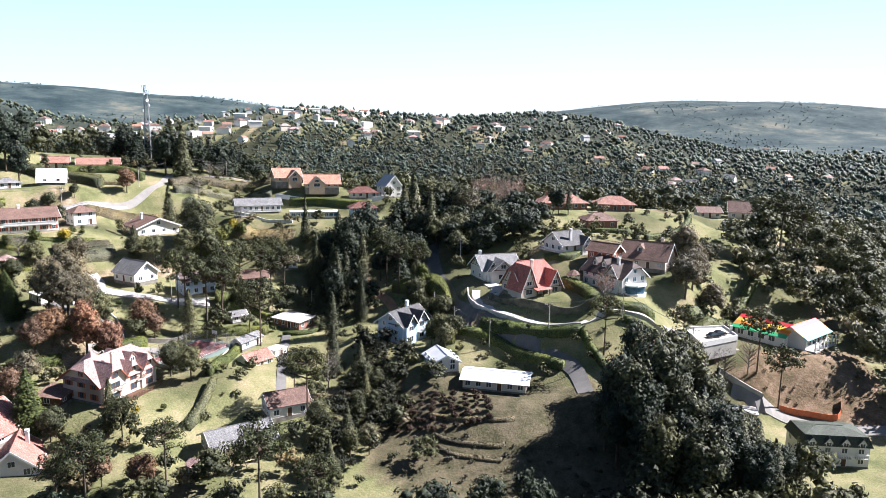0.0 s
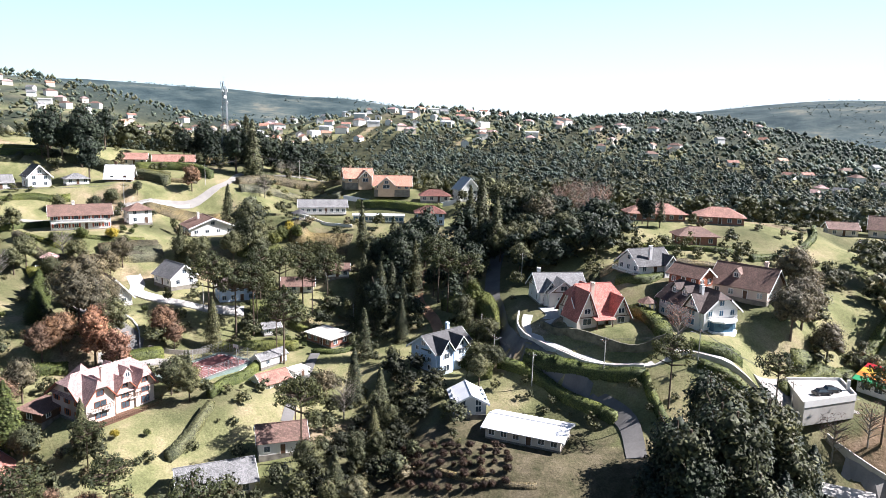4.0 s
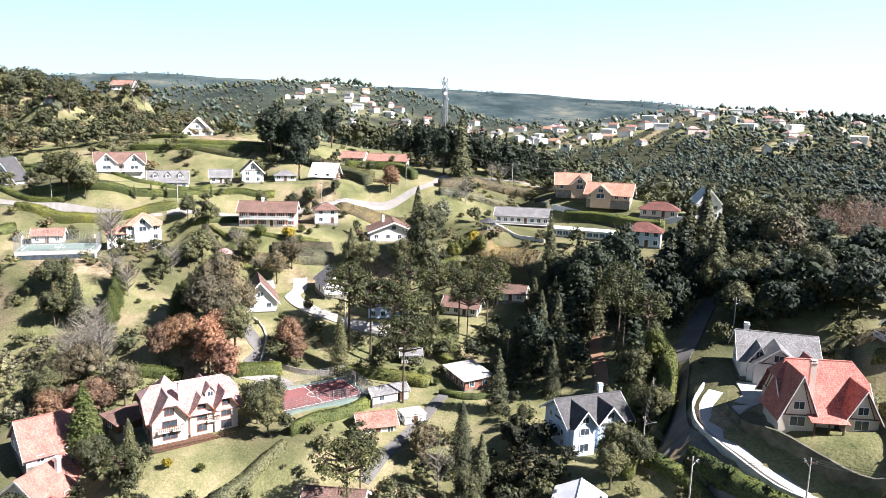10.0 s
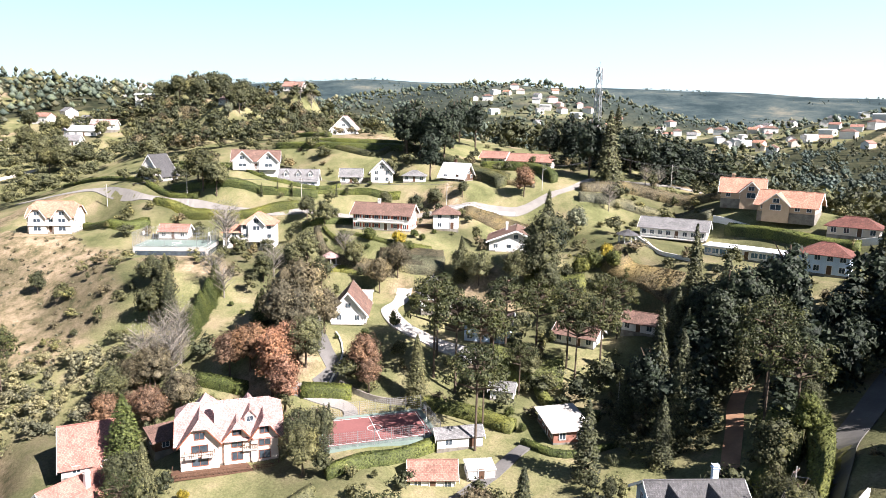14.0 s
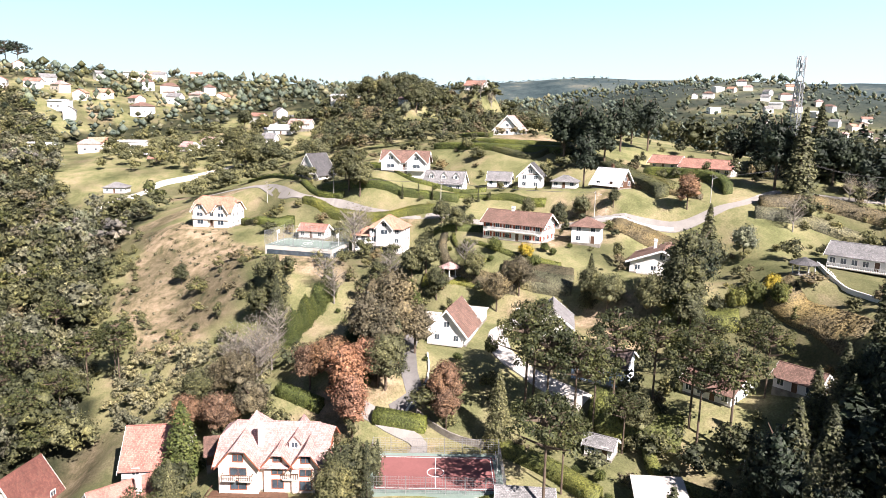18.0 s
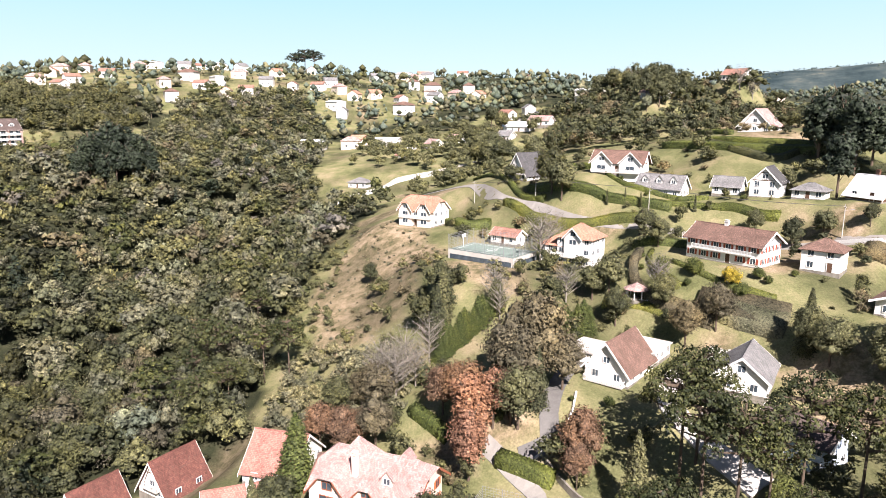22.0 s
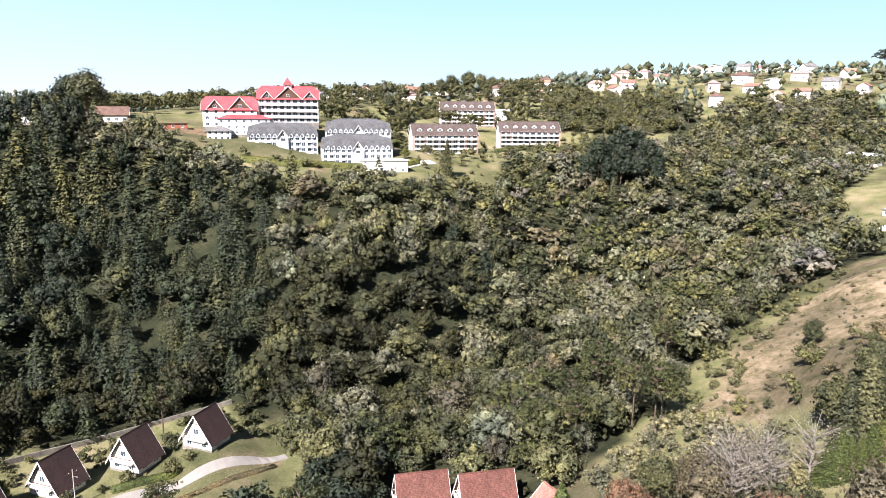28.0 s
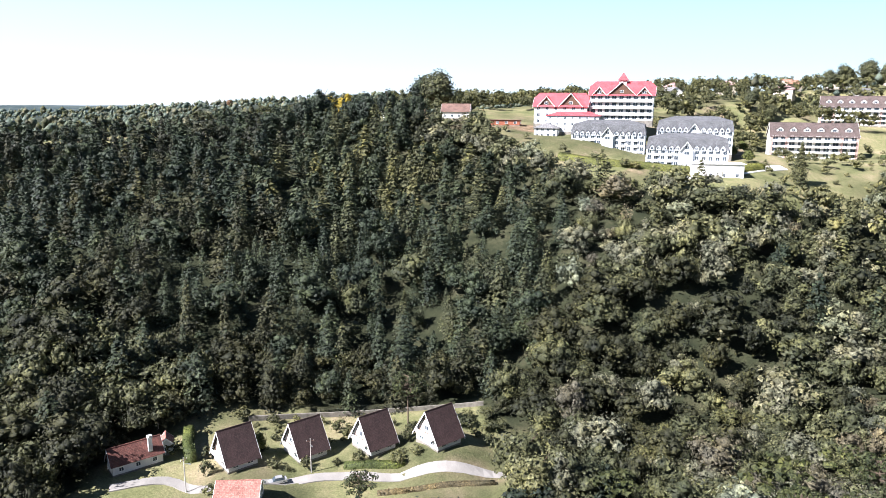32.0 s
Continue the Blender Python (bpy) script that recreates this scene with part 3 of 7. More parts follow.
# ---- the houses of the hillside, plot by plot ----
# big pale-pink villa with jerkinhead roof
villa = house("villa", "cream villa with pale pink tiled jerkinhead roof, dormers and balconies", -66.7, 134.4, -3.2, 69, 17, 12, 5.4, 4.4, "jerkin", PINKISH, TILE_PINK, 1.1, 2,
      chimneys=((-2.2, -3.6),), gables=((-5.2, -1, 6.6, 1.2, 4.0), (1.2, -1, 4.6, 0.5, 2.6), (6.0, -1, 4.8, 0.9, 3.2)), dormers=((3.6, -1), (3.5, 1)), balconies=((-6.6, -7.2, 2.9, 2.2, 0.9, -90), (-3.8, -7.2, 2.9, 2.2, 0.9, -90), (3.4, -6.2, 2.9, 2.6, 0.9, -90)), shutters=SHUTTER_ORANGE, wins=(5, 3), rail=TIMBER, bay="jerkin", trim=WOODRED)
for pts in roof_faces("hip", 8.5, 9.5, 5.6, 5.6, 0.6):   # steep hipped peak behind the front bay
    part("peak_roof", slab([(a - 4.2, b + 1.2, c + 0.2) for a, b, c in pts], 0.16), TILE_PINK, villa)
deck = part("deck", join(box(-1.2, -8.2, -0.1, 17.5, 3.4, 0.3), *[box(-9.6 + 2.8 * k, -9.6, -2.6, 0.25, 0.25, 2.6) for k in range(7)]), TIMBER, villa, "dark timber terrace deck on posts")
part("deck_railing", join(*[box(-9.8 + 0.5 * k, -9.85, 0.2, 0.07, 0.07, 0.9) for k in range(35)], box(-1.2, -9.85, 1.05, 17.4, 0.1, 0.1), box(-1.2, -9.85, 0.6, 17.4, 0.06, 0.08), box(-9.9, -8.2, 1.05, 0.1, 3.4, 0.1), box(8.25, -8.2, 1.05, 0.1, 3.4, 0.1)), TIMBER, deck)
house("chalet", "white chalet with steep red-brown gable roof and terrace", -91, 170, 6.3, -37, 12, 9, 3.0, 5.2, "gable", WHITE, TILE_BROWN, 0.8, 1, wins=(3, 2), balconies=((6.0, 0, 0.4, 8, 1.6, 0),), pad=11)
house("long_house", "white two-storey house with long brown tiled roof and balcony", -119, 197, 19.2, 41, 18.5, 10, 5.4, 2.8, "gable", WHITE, TILE_BROWN, 0.9, 2, wins=(6, 3),
      chimneys=((-2, 0),), balconies=((0, -4.5, 2.9, 15, 1.5, -90),), shutters=SHUTTER_RED, rail=WHITEPAINT)
house("cottage", "white two-storey cottage with brown hipped roof", -110, 210, 19.5, 50, 8, 7, 5.2, 2.0, "hip", WHITE, TILE_BROWN, 0.7, 2, wins=(2, 2))
house("chalet", "low white chalet with wide reddish gable roof and chimney", -92, 218, 16.2, -45, 13, 16, 3.4, 3.2, "gable", WHITE, TILE_BROWN, 1.0, 1, chimneys=((-2, -3),), wins=(3, 4), balconies=((5.5, 0, 0.3, 12, 2.0, 0),))
house("villa", "tall white villa with pale orange pyramid roof", -138, 171, 13.8, 55, 10, 9, 8.2, 3.2, "hip", WHITE, TILE_ORANGE, 0.7, 3, wins=(4, 3), gables=((0, -1, 5.0, 0.8, 2.6),), balconies=((0, -5.3, 2.9, 9, 1.4, -90),))
house("apartment_house", "cream three-storey house with orange mansard roof", -189, 133, 14.0, 60, 15, 11, 5.8, 4.6, "jerkin", CREAM, TILE_ORANGE, 0.6, 2, wins=(5, 3), gables=((-4, -1, 5.6, 0.8, 3.9), (4, -1, 5.6, 0.8, 3.9)), dormers=((-4, 1), (4, 1)), balconies=((0, -5.5, 2.9, 14, 1.2, -90),), bay="jerkin")
house("a_frame_house", "dark-roofed white A-frame house on a lawn", -199, 164, 26.4, -50, 11, 10, 2.6, 7.6, "gable", WHITE, TILE_DARK, 0.7, 1, dormers=((0, -1),), wins=(3, 3), balconies=((5.5, 0, 2.6, 8, 1.2, 0),))
house("chalet", "white chalet with red-brown roof and two front gables", -176, 187, 31, 62, 17, 9, 3.6, 3.6, "gable", WHITE, TILE_BROWN, 0.8, 1, wins=(5, 2), gables=((-4.8, -1, 7, 1.2, 3.4), (4.8, -1, 7, 1.2, 3.4)), balconies=((0, -5.7, 0.4, 16, 1.4, -90),))
house("house", "white house with grey slate roof and three white dormers", -163, 195, 26.0, 55, 14, 9, 3.2, 3.8, "gable", WHITE, TILE_GREY, 0.6, 1, dormers=((-4.5, -1), (0, -1), (4.5, -1)), wins=(5, 3))
house("house", "white house with dark slate gable roofs and black trim", -148, 215, 28.2, -35, 9, 8, 4.6, 4.0, "gable", WHITE, TILE_DARK, 0.7, 2, wins=(3, 2), timber=True)
house("house", "low white wing with grey slate roof", -156, 209, 27.6, 55, 8, 6, 2.8, 2.6, "gable", WHITE, TILE_GREY, 0.6, 1, wins=(3, 2))
house("bungalow", "small white bungalow with dark hipped roof", -138, 220, 29.0, 50, 8, 6, 2.6, 1.6, "hip", WHITE, TILE_GREY, 0.7, 1, wins=(3, 2))
house("chalet", "timber chalet with steep white sheet roof", -128, 228, 30.0, 25, 9.5, 9, 1.6, 4.6, "gable", TIMBER, METALWHITE, 0.8, 1, wins=(2, 2), chimneys=((-2, 3),))
house("house", "low house with terracotta roof behind a hedge", -128, 259, 33.0, 30, 17, 8, 3.0, 2.4, "gable", CREAM, TILE_RED, 0.9, 1, wins=(6, 3))
house("house", "terracotta-roofed wing of a low house", -142, 256, 33.4, 30, 10, 8, 3.0, 2.2, "gable", CREAM, TILE_RED, 0.9, 1, wins=(3, 2))
house("house", "white house with broad white gable on a high lawn", -202, 234, 41.0, -40, 12, 12, 2.8, 6.0, "gable", WHITE, TILE_PINK, 0.7, 1, wins=(3, 3), timber=True)
house("house", "ochre house with pale orange gable roofs", -60, 265, 29.5, 28, 12, 9, 2.8, 3.6, "gable", OCHRE, TILE_ORANGE, 0.9, 1, wins=(3, 3), gables=((2.5, -1, 6.0, 1.6, 3.0),), chimneys=((-3, 1),))
house("house", "ochre house with wide pale orange roof", -46, 261, 28.0, 15, 15, 11, 2.6, 3.4, "gable", OCHRE, TILE_ORANGE, 1.1, 1, wins=(5, 3), gables=((-2.5, -1, 7.0, 1.2, 3.0),))
house("house", "low house with red-brown roof", -30, 257, 25.0, 15, 12, 7, 3.0, 2.0, "hip", CREAM, TILE_DARKRED, 0.9, 1, wins=(4, 2))
house("house", "long white veranda house with grey roof", -66, 246, 20.5, 25, 19, 8, 3.2, 2.4, "gable", WHITE, TILE_GREY, 0.8, 1, wins=(8, 3), balconies=((0, -4, 0.3, 18, 2.0, -90),))
house("pool_house", "long low white building with blue glass front and flat roof", -45, 241, 19.2, 15, 20, 6, 3.0, 0.05, "flat", WHITE, METALWHITE, 0.5, 1, wins=(10, 2), glass=BLUEGLASS, winw=1.6)
house("house", "pale blue and white two-storey house with brown roof", -28, 240, 19.4, 15, 11, 8, 5.2, 2.2, "hip", BLUEISH, TILE_DARKRED, 0.8, 2, wins=(4, 2))
house("house", "tall white house with pale grey gables", -21, 268, 24.5, -60, 10, 9, 5.4, 5.0, "gable", WHITE, METALGREY, 0.5, 2, wins=(3, 2))
house("house", "low brick-red bungalow with hipped roofs", 40, 239, 24.5, 10, 20, 10, 3.2, 2.8, "hip", BRICKRED, TILE_RED, 1.0, 1, wins=(6, 3), chimneys=((-6, 1),))
house("house", "wing of a brick-red bungalow", 58, 238, 24.5, -5, 16, 10, 3.2, 2.6, "hip", BRICKRED, TILE_RED, 1.0, 1, wins=(5, 3))
house("house", "small brick house with brown hipped roof", 48, 215, 21.5, 10, 12, 8, 3.4, 2.2, "hip", BRICKRED, TILE_BROWN, 0.9, 1, wins=(3, 2))
house("house", "house with pale brown roof among trees", 110, 256, 20.5, -20, 12, 10, 3.6, 4.2, "gable", CREAM, TILE_BROWN, 0.8, 1, wins=(3, 3))
house("house", "low wing with grey-brown roof", 97, 256, 20.5, 0, 10, 7, 3.0, 2.0, "gable", CREAM, TILE_BROWN, 0.8, 1, wins=(3, 2))
house("shed", "long shed with grey slate roof", 100, 236, 18.5, -5, 11, 6, 2.4, 1.8, "gable", CREAM, TILE_GREY, 0.6, 1, wins=(3, 2), category="shed")
house("house", "white house with grey slate roof and balcony", 33.5, 189, 18.4, 33, 11, 9.5, 3.0, 3.6, "gable", WHITE, TILE_DARK, 0.9, 1, wins=(3, 3), chimneys=((-1, -3.4),), gables=((4.5, -1, 3.6, 1.0, 2.2),), balconies=((-5.5, 0, 0.4, 10, 2.0, 180),))
house("house", "white house with steep grey slate roofs and blue-grey timbering", 14, 183, 11.6, 20, 13, 11, 4.0, 3.8, "gable", WHITE, TILE_GREY, 0.9, 1, wins=(4, 2), gables=((-0.5, -1, 8.0, 2.2, 3.0), (-3.6, -1, 3.6, 0.6, 2.6)), timber=True, chimneys=((-5.2, 1),))
red_house = house("house", "big house with steep bright red jerkinhead roofs and timbered gables", 21.6, 169.6, 11.0, 30, 12.8, 11, 2.8, 6.9, "jerkin", CREAM, TILE_HOUSERED, 0.9, 1, wins=(4, 3), chimneys=((-2.6, -4.2),), timber=True, gables=((-5.2, -1, 5.6, 1.4, 6.6), (4.4, -1, 5.2, 1.6, 4.8), (0.5, 1, 7, 1.0, 6.0)), balconies=((6.8, 0, 2.9, 4.6, 1.2, 0),), rail=TIMBER)
part("porch", join(box(-1.0, -7.2, -0.4, 5.0, 3.0, 0.5), *[box(-3.2 + 2.2 * k, -8.5, 0.1, 0.22, 0.22, 2.5) for k in range(3)]), TIMBER, red_house, "dark timber porch")
part("porch_roof", slab([(-3.9, -9.1, 2.5), (1.9, -9.1, 2.5), (1.9, -5.4, 3.5), (-3.9, -5.4, 3.5)], 0.14), TILE_HOUSERED, red_house)
mansion = house("house", "white mansion with dark brown roofs and glazed terrace", 42.3, 168.8, 12.6, -58, 16.5, 10, 5.2, 4.0, "jerkin", WHITE, TILE_UMBER, 0.9, 2, wins=(5, 3), chimneys=((4.5, -3),), gables=((4.6, -1, 5.0, 0.5, 3.2),), dormers=((-1.0, -1), (-4.8, -1)), balconies=((-3, -5, 2.9, 7, 1.2, -90),), glass=BLUEGLASS)
terrace = part("terrace", join(*[solid([(8.25, -3.6, z0), (10.0, -3.6, z0), (11.4, -1.6, z0), (11.4, 1.6, z0), (10.0, 3.6, z0), (8.25, 3.6, z0)], [(8.25, -3.6, z1), (10.0, -3.6, z1), (11.4, -1.6, z1), (11.4, 1.6, z1), (10.0, 3.6, z1), (8.25, 3.6, z1)]) for z0, z1 in ((-2.5, 0.3), (2.5, 2.9))]), WHITEPAINT, mansion, "white rounded terrace in two storeys")
part("terrace_glass", solid([(8.25, -3.2, 0.3), (9.8, -3.2, 0.3), (11.0, -1.4, 0.3), (11.0, 1.4, 0.3), (9.8, 3.2, 0.3), (8.25, 3.2, 0.3)], [(8.25, -3.2, 2.5), (9.8, -3.2, 2.5), (11.0, -1.4, 2.5), (11.0, 1.4, 2.5), (9.8, 3.2, 2.5), (8.25, 3.2, 2.5)]), BLUEGLASS, terrace, "blue window glass")
part("terrace_railing", join(*[pipe(p, q, 0.05, 0.05, 5) for zz in (3.3, 3.85) for p, q in (((7.6, -3.5, zz), (10, -3.5, zz)), ((10, -3.5, zz), (11.3, -1.6, zz)), ((11.3, -1.6, zz), (11.3, 1.6, zz)), ((11.3, 1.6, zz), (10, 3.5, zz)), ((10, 3.5, zz), (7.6, 3.5, zz)))]), METALGREY, terrace)
house("chalet", "small timber chalet with brown tiled roof above a mansion", 42.5, 180.5, 17.6, -42, 9, 6.5, 3.2, 2.2, "gable", WOODRED, TILE_BROWN, 0.8, 1, wins=(3, 2))
house("house", "white house with broad brown gable roof and dormer", 54.5, 183, 15.6, -33, 15, 11.5, 3.6, 4.6, "gable", PINKISH, TILE_BROWN, 0.9, 1, wins=(4, 3), chimneys=((4, 2),), dormers=((-1.5, -1),))
house("house", "tall white and pale blue house with steep grey gables", -9.3, 167, -0.8, 55, 13, 9.5, 6.2, 3.2, "gable", BLUEISH, TILE_DARK, 1.0, 3, wins=(4, 2), winw=1.0, winh=1.1, gables=((-3.9, -1, 4.6, 1.3, 2.9), (2.0, -1, 5.0, 0.7, 2.9)), chimneys=((4, 2),), balconies=((2.0, -5.5, 2.9, 4.2, 1.1, -90),), rail=WHITEPAINT)
house("house", "small white house with white sheet roof", 0.2, 143.5, -0.3, -72, 8, 7, 3.2, 1.8, "gable", WHITE, METALWHITE, 0.7, 2, wins=(3, 2))
house("house", "long low house with white sheet roof and veranda", 11.6, 137.5, -1.6, -12, 16, 9, 2.6, 1.1, "gable", CREAM, METALWHITE, 0.8, 1, wins=(6, 2))
house("cottage", "small white cottage with terracotta roof", -43, 155, -5.0, 55, 8, 6, 2.8, 1.9, "gable", WHITE, TILE_RED, 0.6, 1, wins=(3, 2))
house("cottage", "white cottage with brown tiled roof", -31, 133, -6.5, 30, 10, 7, 3.4, 2.4, "gable", WHITE, TILE_BROWN, 0.6, 1, wins=(3, 2))
house("house", "low house with weathered grey roofs", -37, 121, -8.5, 35, 14, 10, 3.0, 2.4, "gable", CREAM, TILE_GREY, 0.8, 1, wins=(4, 3))
house("pavilion", "low pavilion with grey slab roof", -39, 178, -1.5, -30, 11, 7, 2.8, 0.5, "flat", BRICKRED, CONCRETE, 0.7, 1, wins=(4, 2), category="pavilion")
house("hut", "small white hut with grey roof", -54, 179, -1.0, 40, 5, 4, 2.4, 1.2, "gable", WHITE, TILE_GREY, 0.5, 1, wins=(2, 1), category="hut")
house("house", "white house with grey slate gable roof", -84, 187, 7.8, -30, 11, 9, 3.4, 3.6, "gable", WHITE, TILE_GREY, 0.7, 1, wins=(3, 2))
house("house", "white house half hidden by tall araucarias", -68, 188, 4.5, 40, 11, 8, 5.0, 2.2, "gable", BLUEISH, TILE_BLOCK, 0.7, 2, wins=(4, 2))
house("house", "house with broad steep pale terracotta roof", -81.5, 118, -6.2, 78, 10, 13, 2.2, 5.4, "gable", WHITE, TILE_CLAY, 0.6, 1, wins=(2, 3))
house("house", "house with steep pale terracotta gable roof", -73.4, 113.4, -9.8, 112, 11, 11, 2.0, 4.6, "gable", WHITE, TILE_CLAY, 0.6, 1, wins=(3, 2), chimneys=((2, -2),))
for cx, cy, cz, cr, col in ((-88, 98, -13.5, -30, TILE_DARKRED), (-85, 86, -17.5, -30, TILE_DARKRED)):
    house("a_frame_cabin", "white A-frame cabin with red-brown tiled roof", cx, cy, cz, cr, 10, 9, 1.2, 6.6, "gable", WHITE, col, 0.7, 1, wins=(2, 2), timber=True, group="red A-frame cabins", balconies=((5, 0, 2.2, 4.5, 1.0, 0),))
for cx, cy, cz in ((-66.1, 44.9, -15.2), (-54.1, 41.0, -17.0), (-41.1, 40.2, -17.4), (-28.5, 42.5, -16.55)):
    house("a_frame_cabin", "white A-frame cabin with steep dark red-brown tiled roof", cx, cy, cz, 26.6, 6.9, 8.36, 2.6, 6.04, "gable", WHITE, TILE_CABIN, 0.7, 1, wins=(2, 2), timber=True, group="dark A-frame cabins",
          balconies=((3.45, 0, 2.7, 6.2, 1.1, 0),))
house("cottage", "white cottage with dark red tiled roof by the lane", -10.9, 40.5, -16.4, 26.6, 10.8, 4.6, 2.7, 3.0, "gable", WHITE, TILE_DARKRED, 0.4, 1, wins=(3, 2), winw=0.9, winh=0.9, chimneys=((-3, 1.6),))
house("outbuilding", "small shed with clay-red gable roof behind a cottage", -15.6, 36.4, -16.2, 100, 3.4, 3.0, 2.6, 1.5, "gable", WHITE, TILE_CLAY, 0.3, 1, wins=(1, 1), winw=0.8, winh=0.8)
house("house", "low house with faded pinkish-red sheet roof by the cabin lane", -30.2, 57.2, -16.1, -9, 8.2, 7.0, 2.5, 2.4, "gable", WHITE, TILE_CLAY, 0.5, 1, wins=(3, 2))
house("guest_house", "white two-storey guest house with dark green mansard roof", 73.5, 124.5, -9.8, -4, 15, 9, 5.0, 3.2, "mansard", WHITE, TILE_GREEN, 0.5, 2, wins=(4, 2), dormers=((-5.6, -1), (-1.9, -1), (1.9, -1), (5.6, -1)), balconies=((-5.6, -4.5, 2.6, 2.6, 0.9, -90), (-1.9, -4.5, 2.6, 2.6, 0.9, -90), (1.9, -4.5, 2.6, 2.6, 0.9, -90), (5.6, -4.5, 2.6, 2.6, 0.9, -90)), pad=12)
house("bungalow", "white bungalow with grey hipped roof beside a road", -304, 97, 11.5, 75, 11, 9, 3.4, 2.2, "hip", WHITE, TILE_GREY, 0.8, 1, wins=(3, 2))
for hx, hy, hz, hr, L, mat in ((-367, 128, 26, 40, 9, TILE_PINK), (-385, 140, 28, 40, 11, TILE_PINK), (-352, 184, 39, 60, 14, TILE_PINK), (-345, 172, 36, 60, 18, METALWHITE), (-362, 112, 20, 70, 8, TILE_RED), (-395, 110, 20, 80, 15, METALWHITE),
                              (-330, 165, 32, 60, 8, TILE_GREY), (-290, 225, 52, 40, 12, TILE_PINK), (-300, 262, 60, 40, 12, TILE_RED)):
    house("house", "white house with tiled gable roof on the far slope", hx, hy, hz, hr, L, 9, 3.4, 2.8, "gable", WHITE, mat, 0.7, 1, wins=(4, 2), group="houses on the far slope")

# ---- the hotel group across the valley: blank rear walls ----
BACK, FRONT = tuple((-90, s) for s in range(4)), tuple((90, s) for s in range(4))
for hx, hy, hz, hr in ((-157, -79, 28.1, -30), (-174.5, -54.5, 24.2, -30), (-188, -72, 29.6, -33)):
    house("apartment_block", "pale grey four-storey block with slate mansard roof and dormers", hx, hy, hz, hr, 33, 14, 10.5, 6.4, "mansard", PALEGREY, TILE_SLATE, 0.3, 4, wins=(12, 3), winw=1.5, winh=1.7, dormer_w=1.9, gables=((0, 1, 5, 1.4, 3.4),), dormers=((-14.2, 1), (-11.6, 1), (-9, 1), (-6.4, 1), (-3.8, 1), (3.8, 1), (6.4, 1), (9, 1), (11.6, 1), (14.2, 1)), group="grey apartment blocks", category="apartment block", pad=17, skip=BACK,
                  balconies=tuple((bx, 7, bz, 2.2, 0.7, 90) for bx in (-12.4, -6.9, 6.9, 12.4) for bz in (2.7, 5.3, 7.9)))
hotel = house("hotel", "white six-storey hotel with bright red roof, dark gables and a turret", -170, -96, 41, -30, 30, 16, 12.6, 6.2, "jerkin", WHITE, TILE_BRIGHTRED, 0.9, 4, wins=(9, 4), winw=2.1, winh=1.5, panel=TIMBER, gables=((0, 1, 13, -0.2, 6.0), (-10.6, 1, 6.4, -0.2, 3.6), (10.6, 1, 6.4, -0.2, 3.6)), balconies=((0, 8.0, 6.0, 28, 1.2, 90), (0, 8.0, 9.2, 28, 1.2, 90), (0, 8.0, 2.9, 28, 1.0, 90)), category="hotel", pad=18, skip=BACK)
turret = part("turret", box(0, 0, 17.6, 3.6, 3.6, 3.0), WHITE, hotel)
for pts in roof_faces("hip", 3.8, 3.8, 20.6, 2.8, 0.7):
    part("turret_roof", slab(pts, 0.15), TILE_BRIGHTRED, turret)
house("hotel_wing", "white hotel wing with bright red gable roofs", -148, -104, 39.5, -30, 26, 13, 9, 6, "jerkin", WHITE, TILE_BRIGHTRED, 0.8, 3, wins=(6, 2), winw=1.4, winh=1.3, panel=TIMBER, gables=((-5, 1, 11, -0.3, 6.0), (7, 1, 8, -0.3, 4.6)), category="hotel", pad=16)
house("hotel_wing", "white two-storey hotel annexe with low red roof", -149.5, -95.5, 36.5, -30, 25, 9, 8.2, 1.6, "hip", PALEGREY, TILE_BRIGHTRED, 0.6, 3, wins=(7, 2), winw=0.9, winh=1.1, category="hotel", pad=12)
for hx, hy, hz, hr, L in ((-310.5, -84, 26.5, 142, 34), (-255, -92, 25.5, 150, 34), (-322, -143, 37, 142, 34)):
    block = house("apartment_block", "white four-storey block with brown roof, dormers and red-brown balconies", hx, hy, hz, hr, L * 1.2, 16, 11.5, 6.6, "gable", WHITE, TILE_BLOCK, 0.6, 4, wins=(10, 3), winw=2.6, winh=1.9, dormer_w=3.2, group="brown-roofed apartment blocks", category="apartment block", pad=20, skip=FRONT,
          dormers=((-16, -1), (-9.6, -1), (-3.2, -1), (3.2, -1), (9.6, -1), (16, -1)), balconies=tuple((bx, -8, bz, 5.6, 1.5, -90) for bx in (-16.2, -9.7, -3.2, 3.2, 9.7, 16.2) for bz in (2.9, 5.8, 8.7)), rail=WHITEPAINT)
    for bx in (-20.0, -12.9, 12.9, 20.0):
        part("brick_bay", box(bx, -8.1, -2.4, 1.2, 0.5, 13.6), PINKBRICK, block, "pinkish brick pier")
house("pavilion", "white low pavilion by a pool", -178, -42, 24, -25, 20, 13, 6, 0.3, "flat", WHITE, WHITEPAINT, 0.6, 1, wins=(4, 2), category="pavilion")
house("house", "small white two-storey house beside the hotel", -138, -94, 34.5, -30, 11, 8, 5.0, 1.8, "hip", WHITE, TILE_GREY, 0.7, 2, wins=(4, 2))
house("shed", "long brown shed with flat sheet roof on bare earth", -127, -116, 38.5, -25, 18, 7, 2.8, 0.4, "flat", WOODRED, TILE_BROWN, 0.6, 1, wins=(4, 1), category="shed")
house("house", "white house with brown roof on the far ridge", -110, -128, 41, -20, 14, 9, 4, 3.6, "gable", WHITE, TILE_BROWN, 0.7, 1, wins=(4, 2))
house("house", "white house with grey roof behind the ridge trees", -86, -138, 40, -20, 13, 9, 5, 3, "gable", WHITE, TILE_GREY, 0.7, 1, wins=(4, 2))
